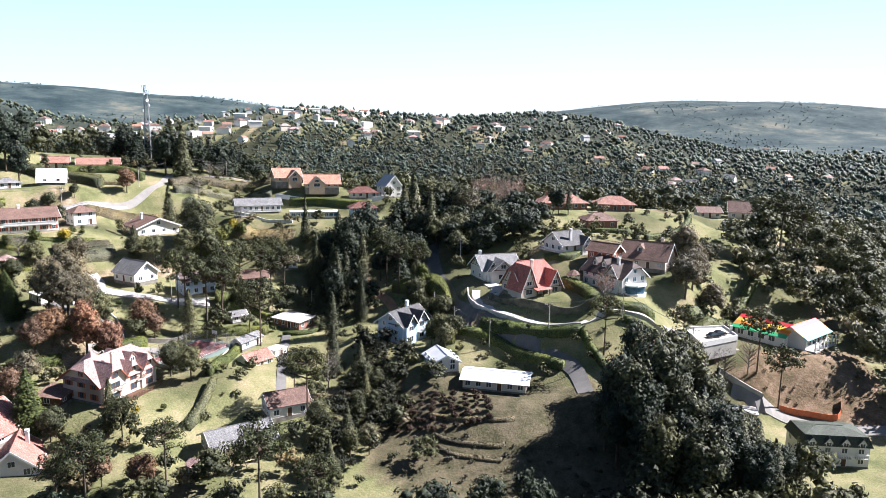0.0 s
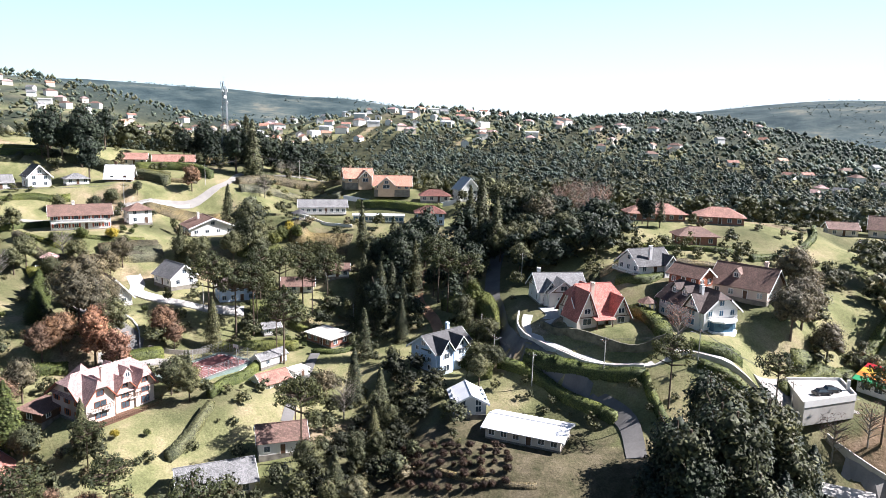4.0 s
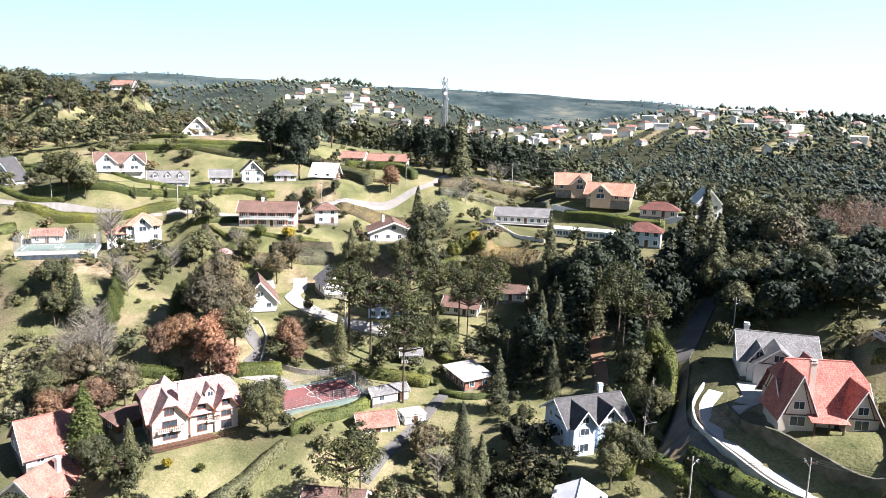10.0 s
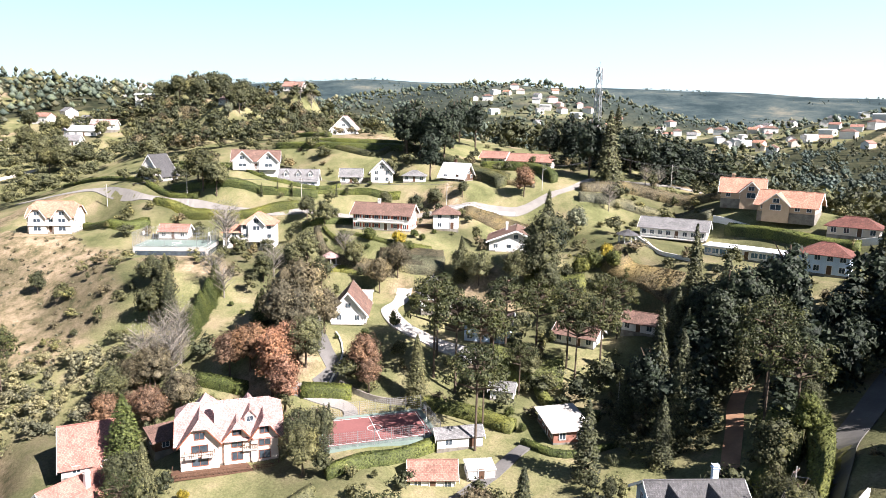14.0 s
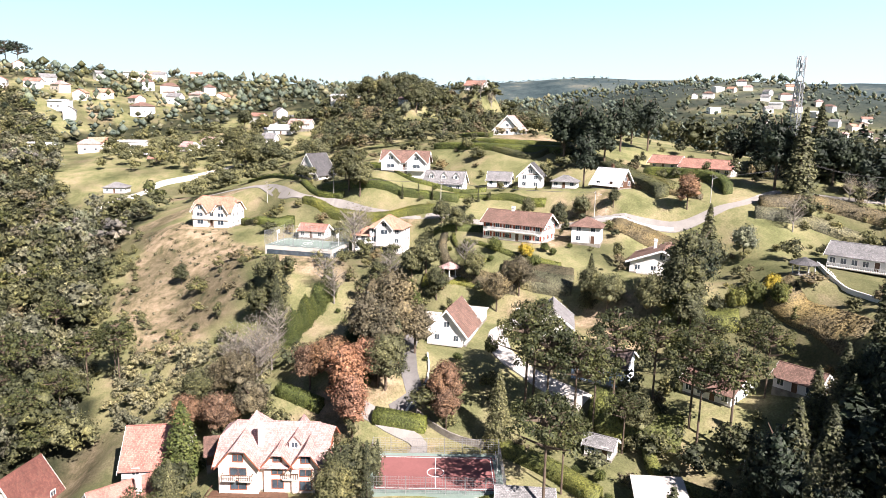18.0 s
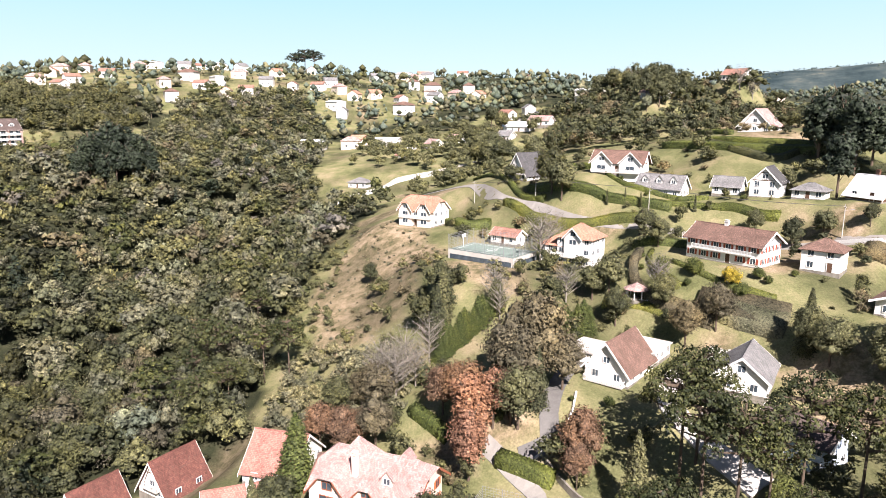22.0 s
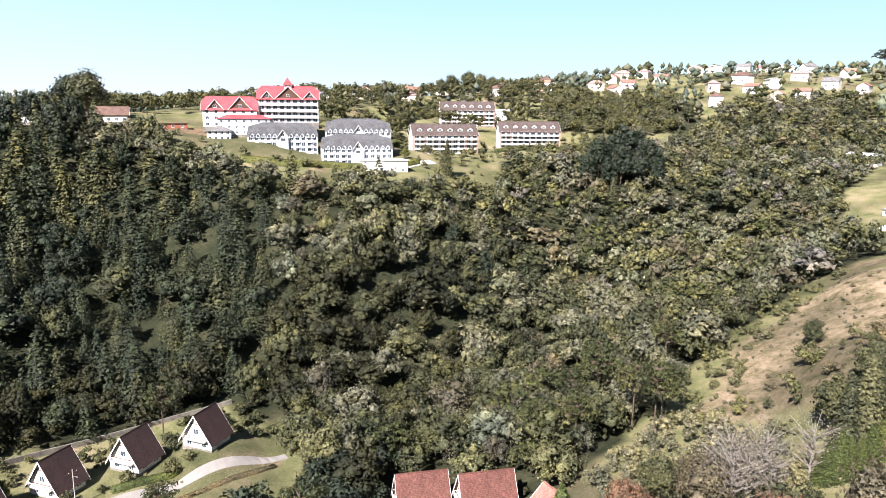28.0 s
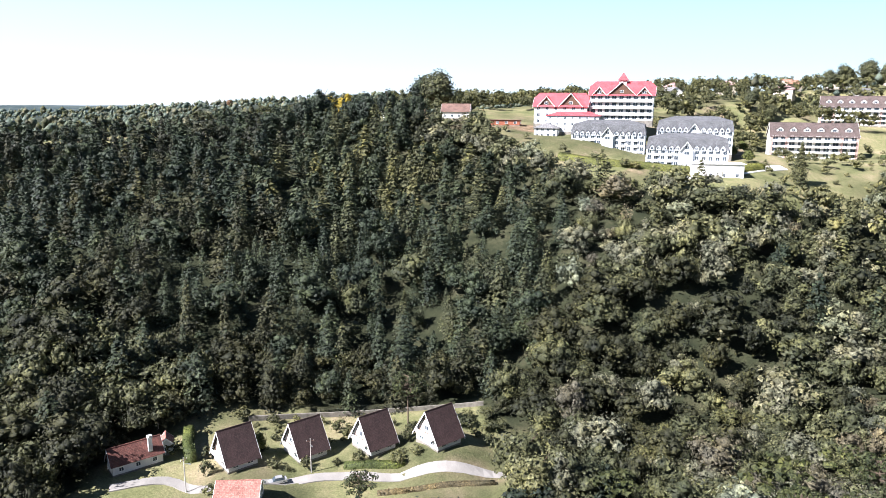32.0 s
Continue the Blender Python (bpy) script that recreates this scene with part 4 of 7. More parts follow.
house("garage_wing", "flat-roofed white wing of a chalet", -97, 166, 6.8, -37, 8, 6, 2.8, 0.05, "flat", WHITE, CONCRETE, 0.4, 1, wins=(2, 1), category="outbuilding")
house("garage_wing", "flat-roofed white wing of a chalet with terrace", -97, 176, 7.0, -37, 9, 6, 2.8, 0.05, "flat", WHITE, CONCRETE, 0.4, 1, wins=(3, 1), category="outbuilding")
house("house", "white side wing with orange roof beside a tall villa", -141, 166, 13.8, 55, 7, 7, 5.4, 2.0, "hip", WHITE, TILE_ORANGE, 0.6, 2, wins=(3, 2))
house("house", "small orange-roofed house behind a court", -158, 156, 14.5, 55, 9, 6, 2.8, 1.8, "gable", WHITE, TILE_RED, 0.6, 1, wins=(3, 1))
house("shed", "narrow white court shed with dark roof", -47, 163, -2.6, 65, 9, 4, 2.4, 1.2, "gable", WHITE, TILE_GREY, 0.4, 1, wins=(2, 1), category="shed")
house("hut", "white garden hut with flat pale roof", -39.5, 161, -4.0, 60, 5, 4, 2.3, 0.05, "flat", WHITE, CONCRETE, 0.2, 1, wins=(1, 1), category="hut")
house("garage_wing", "low dark garage wing beside a villa", -74, 128, -3.2, 88, 8, 6, 2.4, 0.6, "flat", TIMBER, TILE_BROWN, 0.5, 1, wins=(2, 1), category="outbuilding")
house("house", "red-brown roofed house half hidden by trees", -56, 201, 4.6, 20, 10, 7, 2.8, 2.0, "gable", WHITE, TILE_BROWN, 0.8, 1, wins=(4, 2))
house("cottage", "small white cottage with brown tiled roof in a garden", -48, 210, 7.6, 20, 8, 6.5, 2.6, 1.8, "gable", WHITE, TILE_BROWN, 0.6, 1, wins=(3, 2))
house("house", "low flat-roofed concrete shelter by a yard", 63, 140, -8.5, -15, 9, 5, 2.4, 0.05, "flat", STONE, CONCRETE, 0.3, 1, wins=(3, 2))
PADS.append((61.5, 155, 1.6, 6.0))


PADS += LANE_BED + [(-57.5, 154.5, -1.8, 9.5), (-143, 151.5, 13.5, 10)]   # the two courts


# ---- garden pavilions ---- END PADS
def gazebo(x, y, z, r, roof, label):
    """An open garden pavilion: round of posts, pyramid roof, stone floor."""
    ob = thing("gazebo", x, y, z, 20, label, "gazebo")
    PADS.append((x, y, z, r / PLAN * 1.2))
    ring = lambda q, h: [(q * math.cos(k * math.pi / 4), q * math.sin(k * math.pi / 4), h) for k in range(8)]
    part("floor", solid(ring(r, -1.0), ring(r, 0.2)), STONE, ob)
    for k in range(8):
        px, py = r * 0.88 * math.cos(k * math.pi / 4), r * 0.88 * math.sin(k * math.pi / 4)
        part("post", box(px, py, 0.2, 0.18, 0.18, 2.3), WHITEPAINT, ob)
    for k in range(8):
        a, b = ring(r * 1.2, 2.45)[k], ring(r * 1.2, 2.45)[(k + 1) % 8]
        part("roof_slope", slab([a, b, (0, 0, 4.0)], 0.12), roof, ob)


gazebo(-113, 177.5, 12.8, 2.6, TILE_PINK, "open garden gazebo with pale tiled roof")
gazebo(-67, 229, 20.5, 2.8, TILE_DARK, "round gazebo with dark roof on a lawn")
gazebo(-41, 112, -9.0, 2.6, TILE_PINK, "small gazebo with pale roof and red posts")
gazebo(33, 172, 13.2, 2.2, TILE_BROWN, "small open gazebo with brown roof")


def striped_hall(x, y, z, rot):
    """White hall of two wings whose low roofs are painted in bands along the ridges."""
    ob = thing("striped_hall", x, y, z, rot, "white hall with low roofs banded red, orange, yellow, green and teal", "building")
    PADS.append((x, y, z, 8))
    tints = [plain("painted_sheet_" + nm, c, 0.55, 0.1, 0.4) for nm, c in (("red", (0.50, 0.03, 0.04)), ("yellow", (0.78, 0.46, 0.06)), ("orange", (0.70, 0.26, 0.05)), ("green", (0.05, 0.36, 0.15)), ("teal", (0.03, 0.36, 0.32)))]

    def banded(m, L, W, H, R, ov, order, lift):
        l, w = L / 2 + ov, W / 2 + ov
        n = len(order)
        for side in (-1, 1):
            for k, tint in enumerate(order):
                b0, b1 = w * k / n, w * (k + 1) / n
                z0, z1 = H + R - R * b0 / (W / 2), H + R - R * b1 / (W / 2)
                pts = [(-l, side * b1, z1), (l, side * b1, z1), (l, side * b0, z0), (-l, side * b0, z0)]
                part("roof_band", moved(slab([(a, b, c + lift) for a, b, c in (pts if side < 0 else pts[::-1])], 0.14), m), tint, ob)

    main, wing = pose(0, 0, 0), pose(8.2, 5.0, 0, 0, 0, 90)
    part("wall", gabled_body(15, 10.5, 3.4, 2.6, "gable", -4), WHITE, ob)
    banded(main, 15, 10.5, 3.4, 2.6, 0.9, (tints[0], tints[1], tints[2], tints[3]), 0.16)
    part("wing_wall", moved(gabled_body(15, 9, 3.5, 2.6, "gable", -4), wing), WHITE, ob)
    banded(wing, 15, 9, 3.5, 2.6, 1.0, (tints[0], tints[1], tints[2], tints[4]), 0.2)
    for k in range(4):
        window_on(ob, -5.6 + k * 3.2, -5.25, 1.2, 1.8, 1.5, -90, WHITEPAINT)
    for k in range(4):
        window_on(ob, 12.7, -0.4 + k * 3.4, 1.0, 2.2, 1.8, 0, WHITEPAINT)
    porch = part("porch", box(14.2, 5.0, -0.3, 3.0, 15, 0.35), CONCRETE, ob)
    for k in range(6):
        part("column", box(15.3, -2.1 + 2.8 * k, 0.05, 0.3, 0.3, 2.9), WHITEPAINT, porch)


striped_hall(79.8, 165.6, 1.4, -50)

# ---- ground sheet ----
def inside(x, y, ring):
    hit = np.zeros(np.shape(x), bool)
    n = len(ring)
    for i in range(n):
        (x0, y0), (x1, y1) = ring[i], ring[(i + 1) % n]
        if y0 == y1:
            continue
        c = ((y0 > y) != (y1 > y)) & (x < (x1 - x0) * (y - y0) / (y1 - y0) + x0)
        hit ^= c
    return hit


VALLEY = [(140, -60), (120, 70), (30, 84), (2, 62), (-6, 36), (-24, 22), (-78, 26), (-88, 50), (-72, 72), (-98, 106), (-122, 104), (-150, 100), (-205, 104), (-235, 116), (-280, 84), (-330, 70),
          (-430, 60), (-520, 20), (-480, -50), (-350, -34), (-300, -40), (-250, -48), (-228, -30), (-196, -18), (-160, -24), (-128, -44), (-112, -92), (-92, -128), (-40, -165), (60, -150), (130, -120)]
BALD = [(-122, 116), (-128, 134), (-150, 141), (-182, 134), (-196, 124), (-205, 110), (-172, 108), (-150, 107), (-128, 110)]
ORCHARD = [(-14, 136), (8, 142), (30, 134), (36, 118), (30, 100), (-4, 100), (-12, 112)]
HOTEL_YARD = [(-143, -98), (-118, -102), (-106, -120), (-122, -130), (-140, -116)]
EARTHY = [(62, 146), (70, 153), (82, 158), (98, 158), (94, 134), (80, 136), (68, 143)]


def grid_lines(a, b, step, far, grow):
    mid = list(np.arange(a, b + step, step))
    lo, hi, s = [mid[0]], [mid[-1]], step
    while lo[-1] > -far:
        s *= grow
        lo.append(lo[-1] - s)
        hi.append(hi[-1] + s)
    return np.array(lo[:0:-1] + mid + hi[1:])


gx, gy = grid_lines(-420, 170, 2.9, 3500, 1.09), grid_lines(-200, 330, 2.9, 3500, 1.09)
GX, GY = np.meshgrid(gx, gy)
GZ = height(GX, GY)
near = np.exp(-(((GX + 60) / 500) ** 2 + ((GY - 100) / 450) ** 2) ** 2)
wob = np.array([[noise.noise((x * 0.045, y * 0.045, 0.3)) for x in gx] for y in gy])
wob3 = np.array([[noise.noise((x * 0.05, y * 0.05, 8.7)) for x in gx] for y in gy])
wob2 = np.array([[noise.noise((x * 0.0035, y * 0.0035, 5.1)) for x in gx] for y in gy])
GZ = GZ + 0.2 * wob * near + (1 - near) * 3 * wob2
nx, ny = len(gx), len(gy)


def sheet_z(x, y):
    """Height of the ground sheet itself, between its grid lines."""
    i = np.clip(np.searchsorted(gx, x) - 1, 0, nx - 2)
    j = np.clip(np.searchsorted(gy, y) - 1, 0, ny - 2)
    u, v = (x - gx[i]) / (gx[i + 1] - gx[i]), (y - gy[j]) / (gy[j + 1] - gy[j])
    return (GZ[j, i] * (1 - u) + GZ[j, i + 1] * u) * (1 - v) + (GZ[j + 1, i] * (1 - u) + GZ[j + 1, i + 1] * u) * v


# quarters of the distant town: centre, spread, number of houses, whether near enough to show windows
QUARTERS = [(-640, 790, 80, 60, 20, 0), (-480, 810, 80, 60, 22, 0), (-330, 800, 80, 70, 28, 0), (-190, 860, 70, 60, 26, 0), (-60, 880, 70, 60, 18, 0), (120, 930, 90, 80, 16, 0), (260, 700, 120, 90, 14, 0), (480, 1300, 120, 60, 24, 0),
            (-520, -30, 26, 34, 11, 1), (-525, 50, 24, 26, 8, 1), (-600, -80, 40, 40, 8, 1), (-640, 100, 40, 40, 8, 1), (-545, 125, 24, 22, 7, 1), (-450, -190, 40, 40, 10, 1), (-408, 80, 8, 26, 5, 1), (-405, 190, 24, 14, 5, 1),
            (-370, -165, 40, 24, 7, 1), (-270, -195, 40, 20, 6, 1), (-500, -140, 30, 30, 6, 1), (-640, 330, 70, 60, 10, 0)]
TOWN = []
g = np.random.default_rng(33)
for qx, qy, rx, ry, cnt, close in QUARTERS:
    for _ in range(cnt * 3):
        x, y = qx + g.normal(0, 0.8) * rx, qy + g.normal(0, 0.8) * ry
        if cnt and all(math.hypot(x - a, y - b) > 15 for a, b, c in TOWN) and all(math.hypot(x - p[0], y - p[1]) > p[3] + 9 for p in PADS):
            TOWN.append((x, y, close))
            cnt -= 1

verts = np.stack([GX.ravel(), GY.ravel(), GZ.ravel()], 1) * PLAN
idx = np.arange(nx * ny).reshape(ny, nx)
quads = np.stack([idx[:-1, :-1].ravel(), idx[:-1, 1:].ravel(), idx[1:, 1:].ravel(), idx[1:, :-1].ravel()], 1)


def big_mesh(name, verts, quads, material, smooth=False):
    me = bpy.data.meshes.new(name)
    verts, quads = np.asarray(verts, np.float32), np.asarray(quads, np.int32)
    k = quads.shape[1]
    me.vertices.add(len(verts))
    me.vertices.foreach_set("co", verts.ravel())
    me.loops.add(quads.size)
    me.loops.foreach_set("vertex_index", quads.ravel())
    me.polygons.add(len(quads))
    me.polygons.foreach_set("loop_start", np.arange(0, quads.size, k, dtype=np.int32))
    me.polygons.foreach_set("loop_total", np.full(len(quads), k, np.int32))
    if smooth:
        me.polygons.foreach_set("use_smooth", np.ones(len(quads), bool))
    me.materials.append(material)
    me.update(calc_edges=True)
    return me


# land cover: red = dry grass, green = dark woodland floor and painted grove shade, blue = painted distance haze on far
# land; alpha = bare clay; the rest is garden lawn
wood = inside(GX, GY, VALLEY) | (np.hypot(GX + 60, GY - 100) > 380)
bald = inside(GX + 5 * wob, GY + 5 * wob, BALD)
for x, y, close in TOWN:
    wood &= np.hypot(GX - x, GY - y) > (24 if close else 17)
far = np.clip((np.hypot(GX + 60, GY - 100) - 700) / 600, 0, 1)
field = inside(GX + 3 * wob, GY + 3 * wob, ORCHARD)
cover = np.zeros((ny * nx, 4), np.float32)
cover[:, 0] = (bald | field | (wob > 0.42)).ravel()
# floor tint darkens the orchard field; under garden groves it paints their shade
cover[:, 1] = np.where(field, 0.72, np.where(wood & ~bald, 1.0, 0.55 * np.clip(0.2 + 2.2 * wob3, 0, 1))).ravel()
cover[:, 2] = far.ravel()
cover[:, 3] = (inside(GX + 2 * wob, GY + 2 * wob, EARTHY) | inside(GX, GY + 2 * wob, HOTEL_YARD)).ravel()
m, t, b = node_mat("hillside_ground", 0.95, 0.1)
att = t.nodes.new("ShaderNodeVertexColor")
att.layer_name = "cover"
sep = t.nodes.new("ShaderNodeSeparateColor")
t.links.new(att.outputs[0], sep.inputs[0])
lawn = add_ramp(t, add_noise(t, 0.075, 8, 0.68), [(0.3, (0.080, 0.092, 0.037)), (0.46, (0.160, 0.163, 0.076)), (0.56, (0.215, 0.200, 0.104)), (0.68, (0.29, 0.24, 0.150))])
dry = add_ramp(t, add_noise(t, 0.22, 9, 0.75), [(0.34, (0.075, 0.078, 0.036)), (0.46, (0.19, 0.155, 0.092)), (0.56, (0.30, 0.235, 0.155)), (0.68, (0.38, 0.30, 0.215))])
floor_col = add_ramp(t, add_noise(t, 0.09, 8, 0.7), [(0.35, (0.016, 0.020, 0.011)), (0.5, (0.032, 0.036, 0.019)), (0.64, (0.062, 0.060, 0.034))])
fine = add_ramp(t, add_noise(t, 2.2, 4, 0.7), [(0.3, (0.55,) * 3), (0.7, (1.2,) * 3)])
col = add_mix(t, sep.outputs[0], lawn, dry)
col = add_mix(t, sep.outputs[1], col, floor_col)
# bluish ramp: distance haze put into the colour of far woods and fields
hazy_land = add_ramp(t, add_noise(t, 0.006, 14, 0.72), [(0.38, (0.022, 0.038, 0.043)), (0.48, (0.042, 0.062, 0.066)), (0.57, (0.072, 0.092, 0.088)), (0.68, (0.16, 0.155, 0.125))])
col = add_mix(t, sep.outputs[2], col, hazy_land)
clay = add_ramp(t, add_noise(t, 0.3, 7, 0.7), [(0.35, (0.10, 0.082, 0.045)), (0.52, (0.19, 0.135, 0.085)), (0.68, (0.30, 0.215, 0.15))])
col = add_mix(t, att.outputs["Alpha"], col, clay)
t.links.new(add_mix(t, 0.8, col, fine, "MULTIPLY"), b.inputs["Base Color"])
add_bump(t, b, add_noise(t, 1.5, 5), 0.7, 0.3)
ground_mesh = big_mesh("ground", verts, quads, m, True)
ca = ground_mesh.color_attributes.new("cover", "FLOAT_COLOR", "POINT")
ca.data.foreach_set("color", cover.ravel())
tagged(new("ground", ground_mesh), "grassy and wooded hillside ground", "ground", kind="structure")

# ---- trees ----
rnd = np.random.default_rng(7)


def cards(centres, normals, size, rng, bend=0.24):
    """Leaf clumps: one small irregular three-cornered blade each, facing roughly along its normal."""
    k = len(centres)
    n = normals + rng.normal(0, bend, (k, 3))
    n /= np.linalg.norm(n, axis=1)[:, None] + 1e-9
    a = np.cross(n, rng.normal(0, 1, (k, 3)))
    a /= np.linalg.norm(a, axis=1)[:, None] + 1e-9
    b = np.cross(n, a)
    s = size * rng.uniform(0.6, 1.35, (k, 1))
    q = rng.uniform(0.7, 1.25, (k, 3, 1))
    c = np.asarray(centres)
    v = np.stack([c + a * s * q[:, 0], c + (b * 0.87 - a * 0.5) * s * q[:, 1], c - (b * 0.87 + a * 0.5) * s * q[:, 2] - n * s * 0.25], 1).reshape(-1, 3)
    return v, np.arange(k * 3).reshape(k, 3)


def ball(level):
    """A rough closed ball: corners and faces."""
    v = [(1, 0, 0), (-1, 0, 0), (0, 1, 0), (0, -1, 0), (0, 0, 1), (0, 0, -1)]
    f = [(0, 2, 4), (2, 1, 4), (1, 3, 4), (3, 0, 4), (2, 0, 5), (1, 2, 5), (3, 1, 5), (0, 3, 5)]
    for _ in range(level):
        v, out, seen = [tuple(q) for q in v], [], {}
        for a, b, c in f:
            m = []
            for p, q in ((a, b), (b, c), (c, a)):
                e = (min(p, q), max(p, q))
                if e not in seen:
                    w = Vector(v[p]) + Vector(v[q])
                    seen[e] = len(v)
                    v.append(tuple(w.normalized()))
                m.append(seen[e])
            out += [(a, m[0], m[2]), (m[0], b, m[1]), (m[2], m[1], c), tuple(m)]
        f = out
    return np.array(v, float), np.array(f)


BALLS = [ball(0), ball(1)]


def on_ball(k, rng, up=-0.35):
    d = rng.normal(0, 1, (k * 3, 3))
    d /= np.linalg.norm(d, axis=1)[:, None]
    return d[d[:, 2] > up][:k]


def lobes_crown(h, r, rng, lobes=16, per=26, size=0.42, base=0.3, flat=0.8, core=0, mass=0.68):
    """Rounded, uneven crown of leafy lobes. Height h, radius r; the crown starts at base * h."""
    cs, ns, cores, off = [], [], [], 0
    bv, bf = BALLS[core]
    mid, half = h * (1 + base) / 2, h * (1 - base) / 2
    for d in on_ball(lobes, rng, -0.7):
        k = rng.uniform(0.45, 0.95)
        c = np.array([d[0] * r * 0.72 * k, d[1] * r * 0.72 * k, mid + d[2] * half * 0.72 * k])
        rr = r * rng.uniform(0.34, 0.58)
        dirs = on_ball(per, rng)
        cs.append(c + dirs * rr * np.array([1, 1, flat]) * rng.uniform(0.72, 1.16, (len(dirs), 1)))
        ns.append(dirs)
        cores.append((c + bv * rr * mass * np.array([1, 1, flat]) * rng.uniform(0.8, 1.1, (len(bv), 1)), bf + off))
        off += len(bv)
    v, f = cards(np.concatenate(cs), np.concatenate(ns), size, rng)
    return np.concatenate([c[0] for c in cores] + [v]), np.concatenate([c[1] for c in cores] + [f + off])


def cone_crown(h, r, rng, tiers=13, per=26, size=0.4, base=0.06, droop=0.25, slim=1.0):
    """Conifer: tiers of drooping boughs that shorten towards a pointed top."""
    cs, ns = [], []
    for k in range(tiers):
        u = k / (tiers - 1)
        z = h * (base + (1 - base) * u)
        rr = r * (1 - u) ** slim * rng.uniform(0.8, 1.12) + 0.15
        n = max(5, int(per * (1 - 0.7 * u)))
        a = rng.uniform(0, 2 * math.pi, n)
        q = np.sqrt(rng.uniform(0.12, 1.0, n)) * rng.uniform(0.75, 1.1, n)
        x, y = np.cos(a) * rr * q, np.sin(a) * rr * q
        cs.append(np.stack([x, y, z - droop * q * rr + rng.normal(0, 0.12, n)], 1))
        ns.append(np.stack([np.cos(a) * 0.6, np.sin(a) * 0.6, np.full(n, 0.8)], 1))
    return cards(np.concatenate(cs), np.concatenate(ns), size, rng)


def umbrella_crown(h, r, rng, boughs=22, per=15, size=0.33):
    """Araucaria: bare upward-curving boughs with dense tufts at their ends, in a shallow bowl."""
    cs, ns, limbs = [], [], []
    for k in range(boughs):
        u = k / boughs
        a = k * 2.4 + rng.uniform(-0.3, 0.3)
        rr = r * rng.uniform(0.45, 1.0) * (1 if u < 0.75 else 0.55)
        z = h * (0.70 + 0.27 * u) + rng.uniform(-0.3, 0.3)
        tip = np.array([math.cos(a) * rr, math.sin(a) * rr, z])
        limbs.append(((0, 0, z - rr * 0.28), tuple(tip)))
        d = on_ball(per, rng, -0.5)
        cs.append(tip + d * np.array([0.78, 0.78, 0.5]) * rng.uniform(0.7, 1.15, (len(d), 1)))
        ns.append(d + np.array([0, 0, 0.4]))
    v, f = cards(np.concatenate(cs), np.concatenate(ns), size, rng)
    return v, f, limbs


def twig_crown(h, r, rng, n=150, size=0.2):
    d = on_ball(n, rng, -0.2)
    c = np.stack([d[:, 0] * r, d[:, 1] * r, h * 0.62 + d[:, 2] * h * 0.38], 1) * rng.uniform(0.55, 1.0, (len(d), 1)) + np.array([0, 0, h * 0.12])
    v, f = cards(c, d, size, rng, 1.0)
    return v, f


def branched(stem, limbs, r0, r1):
    """A stem with boughs grown onto it: each bough shares a corner with the stem."""
    n, rings = 7, 14
    top = stem[1]
    v = [(math.cos(2 * math.pi * k / n) * q, math.sin(2 * math.pi * k / n) * q, z) for j in range(rings) for z, q in [(-0.6 + (top + 0.6) * j / (rings - 1), stem[0] * (1 - 0.55 * j / (rings - 1)))] for k in range(n)]
    f = [(j * n + k, j * n + (k + 1) % n, (j + 1) * n + (k + 1) % n, (j + 1) * n + k) for j in range(rings - 1) for k in range(n)] + [tuple(range((rings - 1) * n, rings * n))]
    for a, b in limbs:
        gv, gf = pipe(a, b, r0, r1, 4)
        near = min(range(rings * n), key=lambda i: (v[i][2] - a[2]) ** 2 + (v[i][0] - b[0] * 0.05) ** 2 + (v[i][1] - b[1] * 0.05) ** 2)
        o = len(v)
        v += gv[1:]
        f += [tuple(near if i == 0 else i - 1 + o for i in face) for face in gf]
    return v, f


def limbs_geo(h, r, rng, n=6, base=0.3, girth=0.22, bare=False):
    """Trunk with rising limbs; bare trees fork twice."""
    limbs = []
    for k in range(n):
        a, z = 2.4 * k, h * (base + (0.75 - base) * k / n)
        tip = (math.cos(a) * r * 0.72, math.sin(a) * r * 0.72, z + h * 0.22)
        limbs.append(((0, 0, z), tip))
        if bare:
            for s in (-0.5, 0.5):
                limbs.append(((0, 0, z + 0.15), (math.cos(a + s) * r * 0.95, math.sin(a + s) * r * 0.95, z + h * 0.3)))
    return branched((girth, h * 0.86), limbs, girth * 0.4, girth * 0.1)


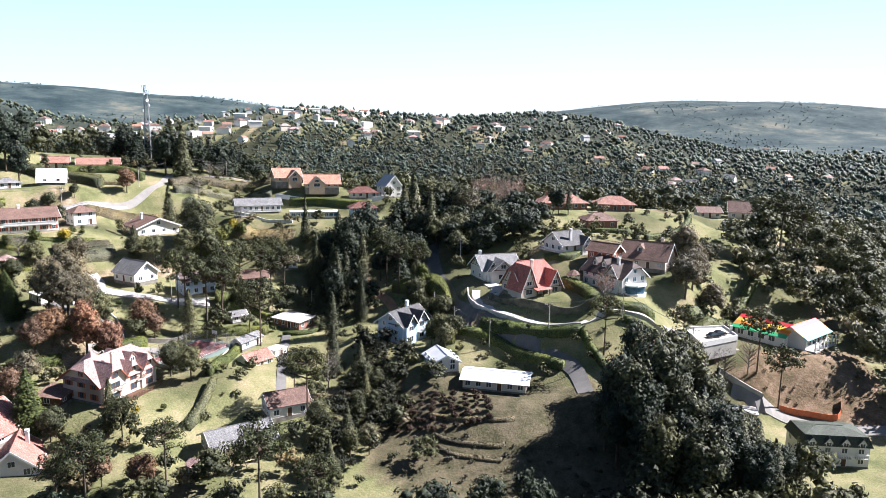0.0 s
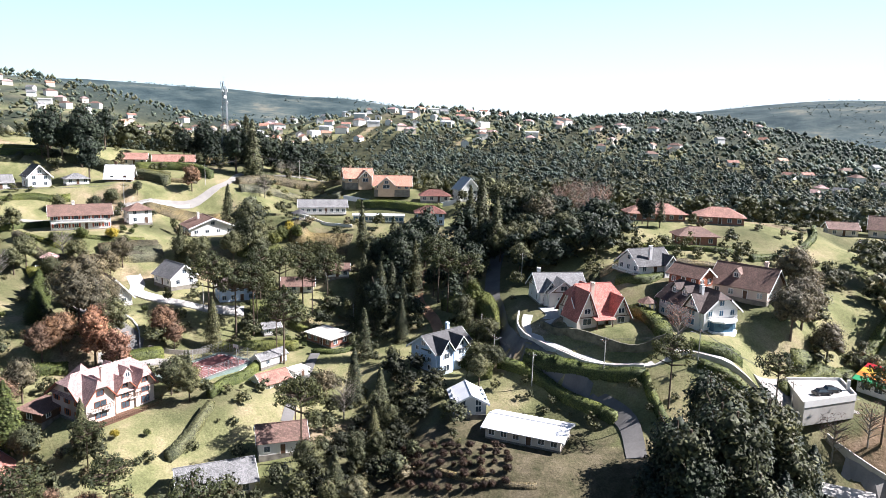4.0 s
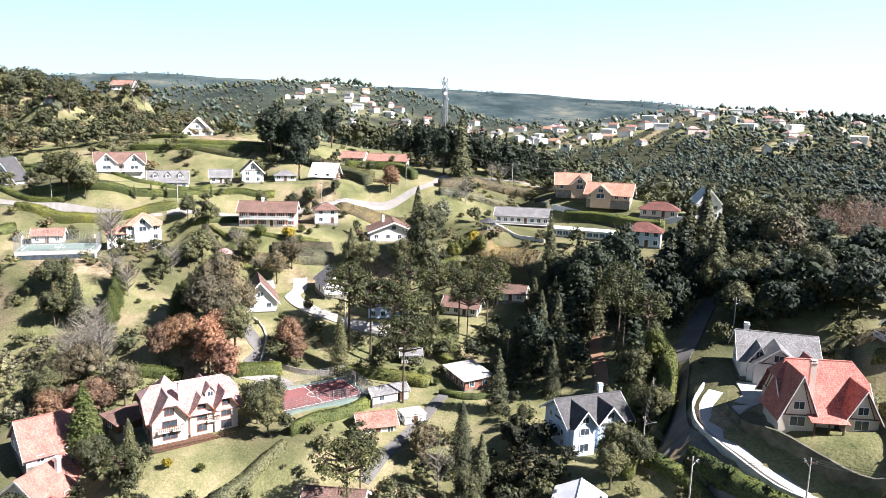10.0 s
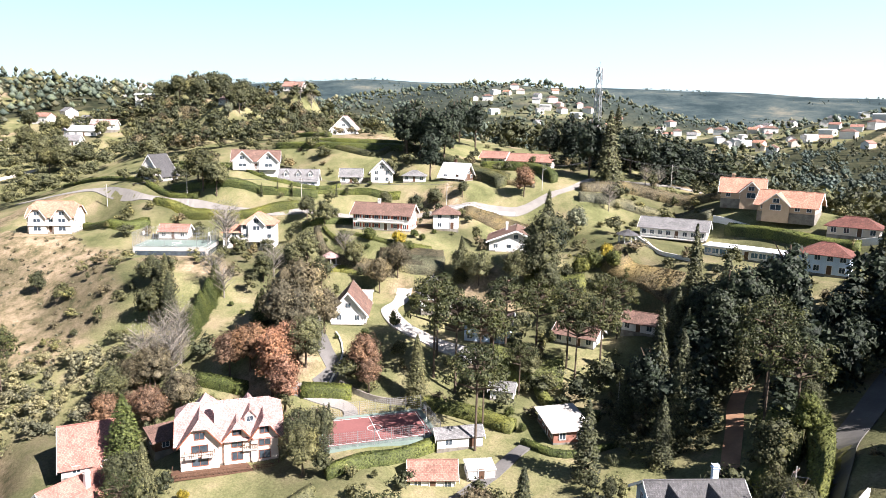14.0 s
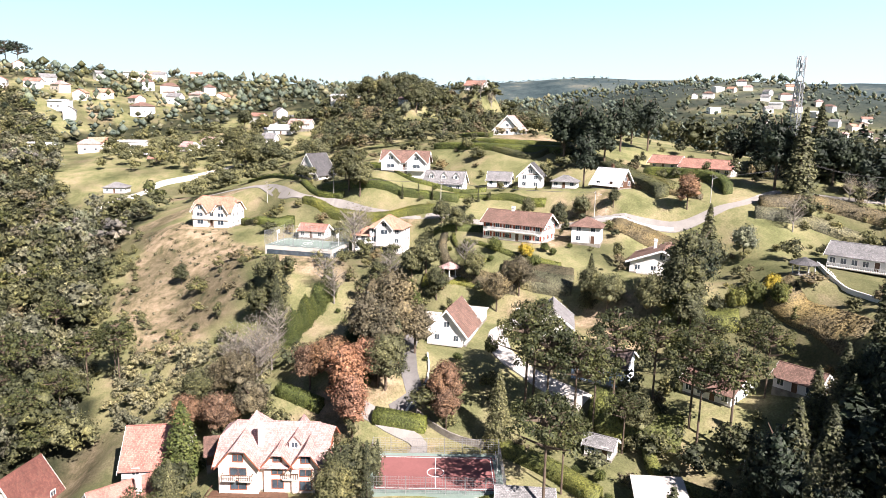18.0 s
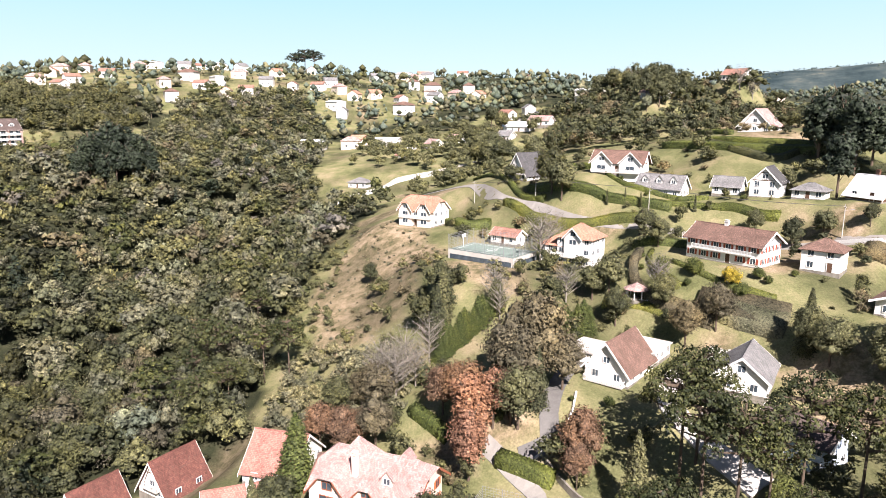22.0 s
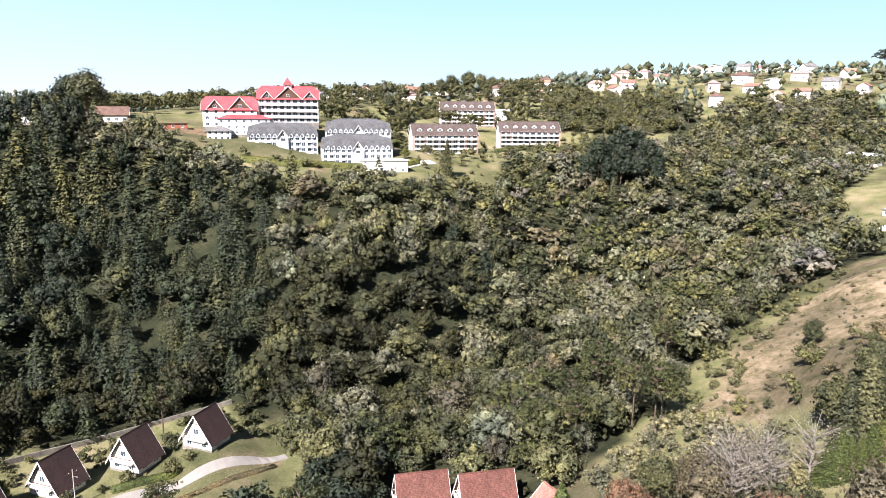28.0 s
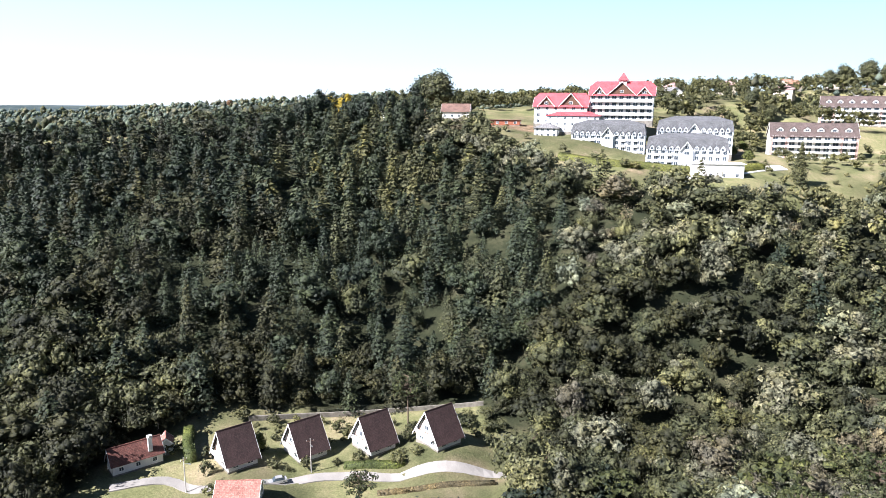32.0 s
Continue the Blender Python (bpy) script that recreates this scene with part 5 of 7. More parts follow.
def tree_kind(kind, variant, near):
    """Meshes of trunk and crown for a tree 10 m high; finer leaves where the camera passes near."""
    g = np.random.default_rng(variant * 31 + len(kind) * 7 + ord(kind[0]))
    h = 10.0
    m, q = (0.85, 1.06) if near else (0.45, 1.55)
    if kind == "araucaria":
        v, f, limbs = umbrella_crown(h, 3.4, g, 34, int(84 * m), 0.135 * q)
        trunk = branched((0.16, h * 0.97), limbs, 0.06, 0.03)
    elif kind == "cedar":
        v, f = cone_crown(h, 2.5, g, 32, int(300 * m), 0.155 * q, 0.03, 0.35, 0.75)
        trunk = pipe((0, 0, -0.6), (0, 0, h * 0.95), 0.24, 0.05)
    elif kind == "pine":
        v, f = cone_crown(h, 1.9, g, 26, int(200 * m), 0.16 * q, 0.22, 0.1, 0.55)
        trunk = pipe((0, 0, -0.6), (0, 0, h * 0.95), 0.2, 0.05)
    elif kind == "cypress":
        v, f = cone_crown(h, 1.5, g, 26, int(150 * m), 0.16 * q, 0.02, -0.2, 0.7)
        trunk = pipe((0, 0, -0.6), (0, 0, h * 0.9), 0.16, 0.05)
    elif kind == "bare":
        v, f = twig_crown(h, 3.2, g, 900, 0.13)
        trunk = limbs_geo(h, 3.6, g, 11, 0.2, 0.2, True)
    elif kind == "shrub":
        v, f = lobes_crown(h, 6.0, g, 20, 60, 0.5, 0.02, 0.85)
        trunk = pipe((0, 0, -0.6), (0, 0, h * 0.5), 0.3, 0.1)
    elif kind == "tall":
        v, f = lobes_crown(h, 2.2, g, 50, int(96 * m), 0.145 * q, 0.06, 1.0)
        trunk = limbs_geo(h, 2.0, g, 7, 0.2, 0.18)
    else:
        v, f = lobes_crown(h, 3.6, g, 50, int(92 * m), 0.155 * q, 0.08, 0.85)
        trunk = limbs_geo(h, 3.2, g)
    return v, f, trunk


TREE_CACHE = {}


def tree(kind, x, y, h, leaf, label, name="tree", bark=None, wide=1.0, group=""):
    near = -112 < x < 70 and 90 < y < 215
    key = (kind, leaf.name, int(abs(x * 7 + y * 3)) % 3, near)
    if key not in TREE_CACHE:
        v, f, trunk = tree_kind(kind, key[2], near)
        TREE_CACHE[key] = (big_mesh("crown", v, f, leaf), mesh_of("trunk", trunk, bark or BARK))
    crown, trunk = TREE_CACHE[key]
    ob = thing(name, x, y, ground_z(x, y) - 0.1, (x * 37 + y * 53) % 360, label, "tree" if "shrub" not in name else "shrub", group)
    s = h / 10.0 * PLAN
    ob.scale = (s * wide, s * wide, s)
    if kind != "shrub":
        part("trunk", trunk, None, ob)
    part("crown", crown, None, ob)
    return ob


ARAUCARIAS_N = [(-65, 172, 18), (-60, 173, 18), (-57, 176, 18), (-59, 184, 16), (-68, 175, 16), (-58, 180, 14), (-56, 189, 16), (-51, 192, 15), (-45, 194, 16), (-48, 191, 14), (-44, 164, 17), (-18, 200, 16), (-121, 109, 12), (34.5, 142, 13), (52, 145, 12), (70, 148, 14), (73, 143, 14), (-12, 188, 16), (-16, 196, 16), (-7, 186, 14), (104, 213, 20), (110, 213, 18), (-44, 105, 12), (-56, 116, 9), (-54, 99, 14), (-27, 98, 16), (-26, 130, 15), (-59, 100, 10), (-18, 97, 12), (-60, 202, 12)]
ARAUCARIAS_S = [(-55, 207, 12), (-50, 205, 12), (-30, 137, 12), (-48, 169, 12), (-53, 182, 10), (-125, 93, 15), (-117, 110, 13), (-147, 95, 12), (-123, 88, 12), (-62, 34, 13), (-49, 66, 9), (-134, 87, 14), (-120, 104, 13), (-102, 97, 13), (-107, 101, 12), (-35, -824, 10), (-57, -860, 10)]
ARAUCARIAS = ARAUCARIAS_N + ARAUCARIAS_S
BROADLEAVES_N = [(-303, 156, 14), (-289, 161, 14), (-327, 152, 12), (-170, 168, 13), (-165, 170, 11), (-101, 282, 12), (-393, 672, 12), (-249, 567, 14), (-294, 659, 14), (-75, 211, 16), (-73, 207, 14), (-84, 199, 9), (-116, 173, 9), (-117, 170, 8), (-78, 153, 11), (-57, 141, 8), (-52, 139, 8), (-267, 244, 8), (-327, 223, 14), (-329, 233, 14), (-345, 219, 14), (-281, 227, 14), (-279, 224, 12), (-356, 213, 12), (-131, 186, 7), (-139, 185, 7), (-134, 207, 6), (-125, 211, 7), (-123, 216, 7), (-124, 140, 9)]
BROADLEAVES_S = [(-119, 141, 8), (-152, 221, 6), (-261, 181, 9), (-276, 193, 7), (-118, 222, 5), (0, 172, 9), (3, 155, 7), (6, 226, 14), (0, 234, 13), (-6, 241, 12), (16, 208, 10), (5, 210, 10), (-2, 210, 10), (10, 198, 8), (-6, 218, 11), (4, 201, 8), (108, 235, 14), (115, 200, 13), (132, 217, 13), (134, 229, 12), (117, 218, 12), (121, 193, 12), (103, 183, 10), (107, 175, 10), (108, 167, 10), (-57, 144, 8), (-23, 125, 8), (-54, 185, 8), (-76, 203, 10), (-70, 207, 9)]
BROADLEAVES_E = [(-89, 198, 8), (-108, 181, 8), (-109, 173, 8), (14, 213, 10), (1, 215, 9), (11, 207, 8), (3, 221, 9), (-7, 181, 9), (-3, 175, 8), (0, 157, 8), (1, 152, 7), (-94, 124, 9), (-117, 137, 9), (-116, 162, 7), (-152, 122, 6), (-76, 64, 14), (-76, 71, 13), (-82, 67, 12), (-356, -192, 16), (-371, -191, 18), (-409, -216, 16), (-347, -193, 14), (-389, -185, 14), (-267, -135, 10), (-262, -144, 12), (-394, -119, 14), (-375, -114, 12), (-448, -81, 14), (-446, -71, 12), (-431, -55, 12)]
BROADLEAVES_W = [(-423, 161, 14), (-340, 163, 12), (-342, 148, 14), (-321, 158, 12), (-308, 151, 12), (-310, 244, 12), (-332, 221, 14), (-284, 220, 12), (-212, 167, 12), (-174, 168, 12), (-589, 611, 12), (-551, 611, 13)]
BROADLEAVES = BROADLEAVES_N + BROADLEAVES_S + BROADLEAVES_E + BROADLEAVES_W
CEDARS_N = [(-96, 257, 20), (-107, 274, 18), (-90, 227, 14), (-89, 198, 10), (-60, 120, 9), (-62, 166, 12), (-29, 188, 16.5), (-22, 183, 13), (-21, 178, 10), (-27, 191, 15), (-37, 200, 14), (-32, 211, 18), (-10, 228, 18), (-13, 226, 16), (37, 224, 10), (40, 119, 22), (34, 117, 20), (46, 127, 20), (48, 122, 18), (40, 128, 18), (35, 113, 18), (42, 113, 18), (31, 114, 14), (36, 106, 18), (42, 104, 18), (47, 109, 17), (52, 113, 13), (51, 104, 14), (57, 108, 11)]
CEDARS_S = [(48, 116, 14), (-24, 204, 14), (-32, 200, 14), (-38, 206, 14), (-29, 216, 12), (-44, 221, 10), (-4, 216, 16), (-34, 187, 10), (-118, 141, 12), (-113, 140, 11), (-81, 156, 9), (-263, -137, 14), (-207, -38, 14)]
CEDARS = CEDARS_N + CEDARS_S
PINES_N = [(-159, 235, 20), (-146, 233, 20), (-143, 235, 18), (-159, 231, 18), (-137, 225, 16), (-102, 256, 20), (-124, 273, 18), (-130, 269, 16), (-99, 271, 16), (-30, 208, 20), (-27, 209, 20), (-28, 203, 18), (-35, 209, 16), (-24, 216, 20), (-27, 216, 18), (-30, 187, 16), (-74, 211, 16), (-108, -617, 18), (-54, -131, 20), (-70, -112, 18), (-79, -119, 18), (-46, -122, 18), (-40, -115, 16), (-65, -116, 16), (-82, -104, 16), (-89, -105, 18), (-139, -731, 14), (-277, -14, 24), (-288, -14, 24)]
PINES_S = [(-295, -12, 26), (-300, -7, 24), (-300, -1, 22), (-267, -13, 20), (-281, -5, 22), (-286, 0, 20), (-273, -6, 18), (-293, 5, 18), (-155, 229, 20), (-153, 233, 18), (-156, 249, 18), (-166, 260, 18), (-156, 259, 18)]
PINES = PINES_N + PINES_S
CYPRESSES = [(-55, 144, 8), (-57, 146, 7), (-157, 180, 4), (-155, 184, 4), (-152, 187, 4), (-146, 198, 4), (-239, 210, 5), (-44, 220, 14), (-361, -149, 16), (-363, -143, 16), (-362, -135, 16), (-359, -125, 15)]
BARE_TREES_N = [(-89, 265, 6), (-86, 267, 6), (-87, 275, 6), (-87, 247, 8), (-145, 165, 11), (-118, 151, 9), (-114, 152, 8), (-99, 131, 10), (-93, 134, 10), (-100, 135, 10), (-290, 260, 10), (-288, 265, 8), (-244, 224, 6), (37, 155, 8), (21, 250, 10), (16, 261, 10), (25, 242, 10), (14, 548, 9), (62, 146, 8), (68, 148, 8), (-112, 181, 8), (18, 233, 9), (22, 228, 9), (12, 247, 9), (-25, 149, 8), (-96, 131, 9), (-95, 135, 9), (-104, 139, 9), (-97, 137, 8), (-117, 165, 8)]
BARE_TREES_S = [(-138, 162, 12)]
BARE_TREES = BARE_TREES_N + BARE_TREES_S
SILVERY_TREES = [(-85, 232, 8), (-279, 219, 7), (12, 215, 8), (23, 202, 6), (18, 217, 7)]
RED_TREES = [(-77, 146, 14), (-72, 146, 12), (-79.5, 149.5, 11)]
AUTUMN_TREES = [(-107, 235, 9), (-84, 145, 10), (-79, 152, 9), (-86, 142, 9), (-71, 161, 9), (-68, 160, 7), (-88, 126, 7), (-82, 127, 9), (-48, 105, 7), (-55, 106, 6), (-85, 129, 7), (-89, 122, 8), (30, -747, 12)]
OLIVE_TREES = [(-86, 156, 16), (-85, 152, 13), (-83, 154, 12), (-84, 160, 10), (-95, 128, 8), (64, 183, 12), (63, 172, 12), (60, 168, 12), (68, 171, 10), (66, 181, 9), (-82, 132, 9), (-100, 183, 9), (-100, 188, 9), (7, 224, 13), (-30, 152, 8), (-93, 131, 10), (-91, 157, 13)]
LIME_SHRUBS = [(-69, 220, 5), (-65, 222, 5), (-70, 217, 5), (-56, 184, 4), (-50, 186, 4), (-56, 187, 4), (-32, 40, 5), (-210, -74, 5), (-200, -56, 5), (-201, -67, 5)]
YELLOW_SHRUBS = [(-68, 223, 4)]
for x, y, h in ARAUCARIAS:
    tree("araucaria", x, y, h, LEAF_ARAUC, "tall araucaria pine with bare trunk and umbrella crown", "araucaria", wide=0.85, group="araucarias")
for x, y, h in BROADLEAVES:
    tree("broad", x, y, h, (LEAF_DARK, LEAF_MID)[(x + y) % 2], "leafy evergreen tree with rounded green crown", group="garden trees")
for x, y, h in CEDARS:
    if x > 25:
        for dx, dy, dh, kd in ((0, 0, 1.0, "tall"), (3.4, 1.8, 0.82, "pine"), (-1.2, 3.8, 0.9, "tall")):
            tree(kd, x + dx, y + dy, h * 1.02 * dh, LEAF_DARK if (x + dx) % 2 < 0.7 else LEAF_PINE, "tall dense dark evergreen", "evergreen", wide=1.0, group="dark evergreens")
    else:
        tree("cedar", x, y, h, LEAF_DARK if x % 2 else LEAF_MID, "dark green conical cedar with drooping boughs", "cedar", wide=0.9, group="cedars")
for x, y, top, kd, leaf in ((-27.5, 170, 9.6, "cypress", LEAF_DARK), (-25, 155.3, 5.2, "cedar", LEAF_DARK), (-17.5, 159.4, 4.0, "cedar", LEAF_DARK), (-20, 165.7, 3.6, "tall", LEAF_DARK), (-18, 150, 3.6, "cedar", LEAF_MID), (-16.5, 144, 2.4, "tall", LEAF_DARK),
                            (-15.3, 136.8, 1.2, "cedar", LEAF_MID), (-16, 129, 1.0, "tall", LEAF_DARK), (-17, 121.5, 0.4, "cedar", LEAF_DARK), (-15.5, 114.5, 0.0, "tall", LEAF_DARK), (-18, 108, -0.4, "cedar", LEAF_MID), (-13, 132, -0.5, "broad", LEAF_DARK), (-13.5, 141, 0.5, "broad", LEAF_DARK), (-12.5, 118, -1.5, "broad", LEAF_OLIVE)):
    tree(kd, x, y, top - ground_z(x, y), leaf, "dark dense conifer standing in a shaded gully", "conifer", wide=1.25 if kd == "cypress" else 0.95, group="conifers of the gully")
tree("cedar", -75.8, 121.5, 11.5, LEAF_HEDGE, "broad green cedar beside a terracotta roof", "cedar", wide=1.35)
tree("broad", -70.5, 119, 6.5, LEAF_DARK, "dark leafy tree below a villa")
for k in range(9):
    u = k / 8
    x, y = -7 + 5.5 * u + 0.8 * math.sin(k * 2.1), 190 - 32 * u
    tree("broad", x, y, 7.4 - 2.4 * u + 0.8 * math.sin(k * 1.9), LEAF_HEDGE if k % 3 else LEAF_MID, "leafy green tree of a tall hedge-row beside a lane", "hedge_tree", wide=0.75, group="hedge-row by the lane")
for x, y, h in PINES:
    tree("tall", x, y, h, LEAF_PINE, "tall dark pine with dense crown", "pine", wide=1.0, group="tall pines")
for x, y, h in CYPRESSES:
    tree("cypress", x, y, h, LEAF_DARK, "slim dark green pointed cypress", "cypress", wide=0.8)
for x, y, h in BARE_TREES:
    tree("bare", x, y, h, LEAF_PINKTWIG if x > 0 else LEAF_GREYTWIG, "bare winter tree with fine pale twigs", "bare_tree", PALEBARK, group="bare trees")
for x, y, h in SILVERY_TREES:
    tree("broad", x, y, h, LEAF_PALE, "pale silvery-leaved tree in a garden")
for x, y, h in RED_TREES:
    tree("tall", x, y, h, LEAF_AUTUMN, "deep red-orange autumn tree beside a lawn", wide=1.1)
for x, y, h in AUTUMN_TREES:
    tree("broad", x, y, h, LEAF_RUST, "rust-brown autumn tree on a lawn", group="autumn trees")
for x, y, h in OLIVE_TREES:
    tree("broad", x, y, h, LEAF_BROWN, "brownish-green tree with thinning leaves", group="brownish trees")
for x, y, h in LIME_SHRUBS:
    tree("shrub", x, y, h, LEAF_LIME, "bright yellow-green rounded garden shrub", "shrub", wide=0.7)
for x, y, h in YELLOW_SHRUBS:
    tree("shrub", x, y, h, LEAF_YELLOW, "yellow flowering shrub in a garden", "shrub", wide=0.7)


# ---- woods: joined, too many to count ----
def scatter(ring, step, seed, jitter=0.45, open_spots=()):
    r = np.random.default_rng(seed)
    xs, ys = [p[0] for p in ring], [p[1] for p in ring]
    X, Y = np.meshgrid(np.arange(min(xs), max(xs), step), np.arange(min(ys), max(ys), step))
    X, Y = X.ravel() + r.uniform(-jitter, jitter, X.size) * step, Y.ravel() + r.uniform(-jitter, jitter, Y.size) * step
    k = inside(X, Y, ring)
    X, Y = X[k], Y[k]
    keep = np.ones(len(X), bool)
    for px, py, pz, pr in PADS:
        keep &= np.hypot(X - px, Y - py) > pr * 1.15
    for px, py, pr in open_spots:
        keep &= np.hypot(X - px, Y - py) > pr
    return X[keep], Y[keep]


def wood_object(name, label, X, Y, heights, makers, leaf, seed):
    """Many trees of one look in one mesh."""
    r = np.random.default_rng(seed)
    Z = sheet_z(X, Y)
    VV, FF, off = [], [], 0
    for k in range(len(X)):
        v, f = makers[k % len(makers)]
        a, s = r.uniform(0, 6.28), heights[k] / 10.0 * PLAN
        w = s * r.uniform(0.72, 1.3)
        c, q = math.cos(a) * w, math.sin(a) * w
        VV.append(np.stack([v[:, 0] * c - v[:, 1] * q + X[k] * PLAN, v[:, 0] * q + v[:, 1] * c + Y[k] * PLAN, v[:, 2] * s + Z[k] * PLAN - 0.4], 1))
        FF.append(f + off)
        off += len(v)
    if VV:
        tagged(new(name, big_mesh(name, np.concatenate(VV), np.concatenate(FF), leaf)), label, "trees", kind="stuff")


g = np.random.default_rng(11)
ROUND = [lobes_crown(10, 4.9, g, 14, 25, 0.43, 0.06, 0.8, 0, 0.60) for _ in range(6)]
THIN = [lobes_crown(10, 4.6, g, 7, 13, 0.64, 0.08, 0.8, 0, 0.60) for _ in range(4)] + [lobes_crown(10, 3.2, g, 7, 13, 0.58, 0.1, 1.0, 0, 0.60) for _ in range(2)]
BUSH = [lobes_crown(10, 5.2, g, 9, 18, 0.54, 0.02, 0.8, 0, 0.62) for _ in range(5)]
FINE = [lobes_crown(10, 4.9, g, 18, 40, 0.28, 0.06, 0.8, 0, 0.62) for _ in range(5)]
FINE_SPIRES = [cone_crown(10, 3.2, g, 17, 62, 0.32, 0.06, 0.2, 0.6) for _ in range(4)]
TALLS = [lobes_crown(10, 2.6, g, 14, 20, 0.40, 0.1, 1.0, 0, 0.60) for _ in range(3)]
SPIRES = [cone_crown(10, 3.1, g, 14, 36, 0.50, 0.1, 0.12, 0.6) for _ in range(4)]
UMBRELLAS = [umbrella_crown(10, 3.4, g, 20, 18, 0.34)[:2] for _ in range(3)]
TWIGS = [twig_crown(10, 3.2, g, 300, 0.2) for _ in range(3)]

X, Y = scatter(VALLEY, 5.2, 3)
r = np.random.default_rng(5)
pick = r.uniform(0, 1, len(X))
# zone low in the valley whose shade is painted by darker leaves
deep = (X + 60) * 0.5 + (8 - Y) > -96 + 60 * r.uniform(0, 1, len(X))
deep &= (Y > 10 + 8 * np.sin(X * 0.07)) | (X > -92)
pines = (X > -105 + 20 * np.sin(Y * 0.05)) & (Y < 24) | (pick < 0.05) & (Y < 40)          # plantation side of the valley
sparse = pines & (r.uniform(0, 1, len(X)) < 0.24)
X, Y, pick, pines, deep = X[~sparse], Y[~sparse], pick[~sparse], pines[~sparse], deep[~sparse]
hs = np.where(pines, np.where(r.uniform(0, 1, len(X)) < 0.72, r.uniform(9, 15, len(X)), r.uniform(4, 8, len(X))), 5.0 + 8.0 * r.uniform(0, 1, len(X)) ** 1.4)
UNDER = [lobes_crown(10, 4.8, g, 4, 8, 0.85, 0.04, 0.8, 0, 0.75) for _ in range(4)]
# undergrowth in the darkest leaf colours, painting the shade between the trees
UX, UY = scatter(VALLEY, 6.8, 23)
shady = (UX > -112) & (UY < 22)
for spots, leaf, lab in ((shady, LEAF_PINE, "bushes in gaps of the conifer wood, dark for their shade"), (~shady, LEAF_SHADE, "bushes in gaps of the valley wood, dark for their shade")):
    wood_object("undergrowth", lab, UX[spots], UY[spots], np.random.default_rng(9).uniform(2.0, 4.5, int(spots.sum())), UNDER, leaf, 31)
# conifers here get a lighter leaf mix: sun and shade painted by colour
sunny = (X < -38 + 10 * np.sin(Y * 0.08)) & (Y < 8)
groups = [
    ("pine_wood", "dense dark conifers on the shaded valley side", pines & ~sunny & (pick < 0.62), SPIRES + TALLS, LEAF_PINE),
    ("pine_wood", "trees among the conifers, darkened for the shaded side", pines & ~sunny & (pick >= 0.62), SPIRES + TALLS[:1], LEAF_SHADE),
    ("pine_wood", "conifers on the sunlit valley side, lightened for the sun", pines & sunny & (pick < 0.34), SPIRES, LEAF_DARK),
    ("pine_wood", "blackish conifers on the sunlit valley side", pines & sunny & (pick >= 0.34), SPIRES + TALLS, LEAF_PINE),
    ("valley_wood", "trees low in the valley, shade put into their leaves", ~pines & deep & (pick < 0.84), ROUND + TALLS, LEAF_SHADE),
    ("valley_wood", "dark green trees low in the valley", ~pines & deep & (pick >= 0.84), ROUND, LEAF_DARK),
    ("valley_wood", "dense evergreen wood with rounded dark crowns", ~pines & ~deep & (pick < 0.34), ROUND, LEAF_DARK),
    ("valley_wood", "mid-green rounded trees of the valley wood", ~pines & ~deep & (pick >= 0.34) & (pick < 0.56), ROUND + TALLS, LEAF_MID),
    ("valley_wood", "olive-green trees of the valley wood", ~pines & ~deep & (pick >= 0.56) & (pick < 0.83), ROUND, LEAF_OLIVE),
    ("valley_wood", "brownish trees of the valley wood", ~pines & ~deep & (pick >= 0.83) & (pick < 0.90), ROUND, LEAF_DUN),
    ("valley_wood", "araucaria pines standing in the valley wood", ~pines & ~deep & (pick >= 0.90) & (pick < 0.925), UMBRELLAS, LEAF_ARAUC),
    ("valley_wood", "bare grey trees in the valley wood", ~pines & ~deep & (pick >= 0.925) & (pick < 0.955), TWIGS, LEAF_GREYTWIG),
    ("valley_wood", "pale silvery trees dotted through the wood", ~pines & ~deep & (pick >= 0.955), ROUND, LEAF_PALE),
]
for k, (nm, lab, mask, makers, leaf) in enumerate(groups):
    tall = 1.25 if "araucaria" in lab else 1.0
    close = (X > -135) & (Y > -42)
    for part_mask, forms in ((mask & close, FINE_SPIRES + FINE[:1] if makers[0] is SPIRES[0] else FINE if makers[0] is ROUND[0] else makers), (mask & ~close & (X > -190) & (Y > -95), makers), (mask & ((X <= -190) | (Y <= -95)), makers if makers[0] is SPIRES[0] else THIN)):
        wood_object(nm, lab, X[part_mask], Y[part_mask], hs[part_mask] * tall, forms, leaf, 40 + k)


# ---- roads, walls, hedges, courts ----
def smooth_line(pts, step=2.0):
    """A rounded polyline with evenly spaced points."""
    p = [Vector((*q, 0)) for q in pts]
    p = [p[0] * 2 - p[1]] + p + [p[-1] * 2 - p[-2]]
    out = []
    for k in range(1, len(p) - 2):
        n = max(2, int((p[k + 1] - p[k]).length / step))
        for s in range(n):
            t = s / n
            a, b, c, d = p[k - 1], p[k], p[k + 1], p[k + 2]
            out.append(0.5 * (2 * b + (c - a) * t + (2 * a - 5 * b + 4 * c - d) * t * t + (3 * b - a - 3 * c + d) * t ** 3))
    return out + [p[-2]]


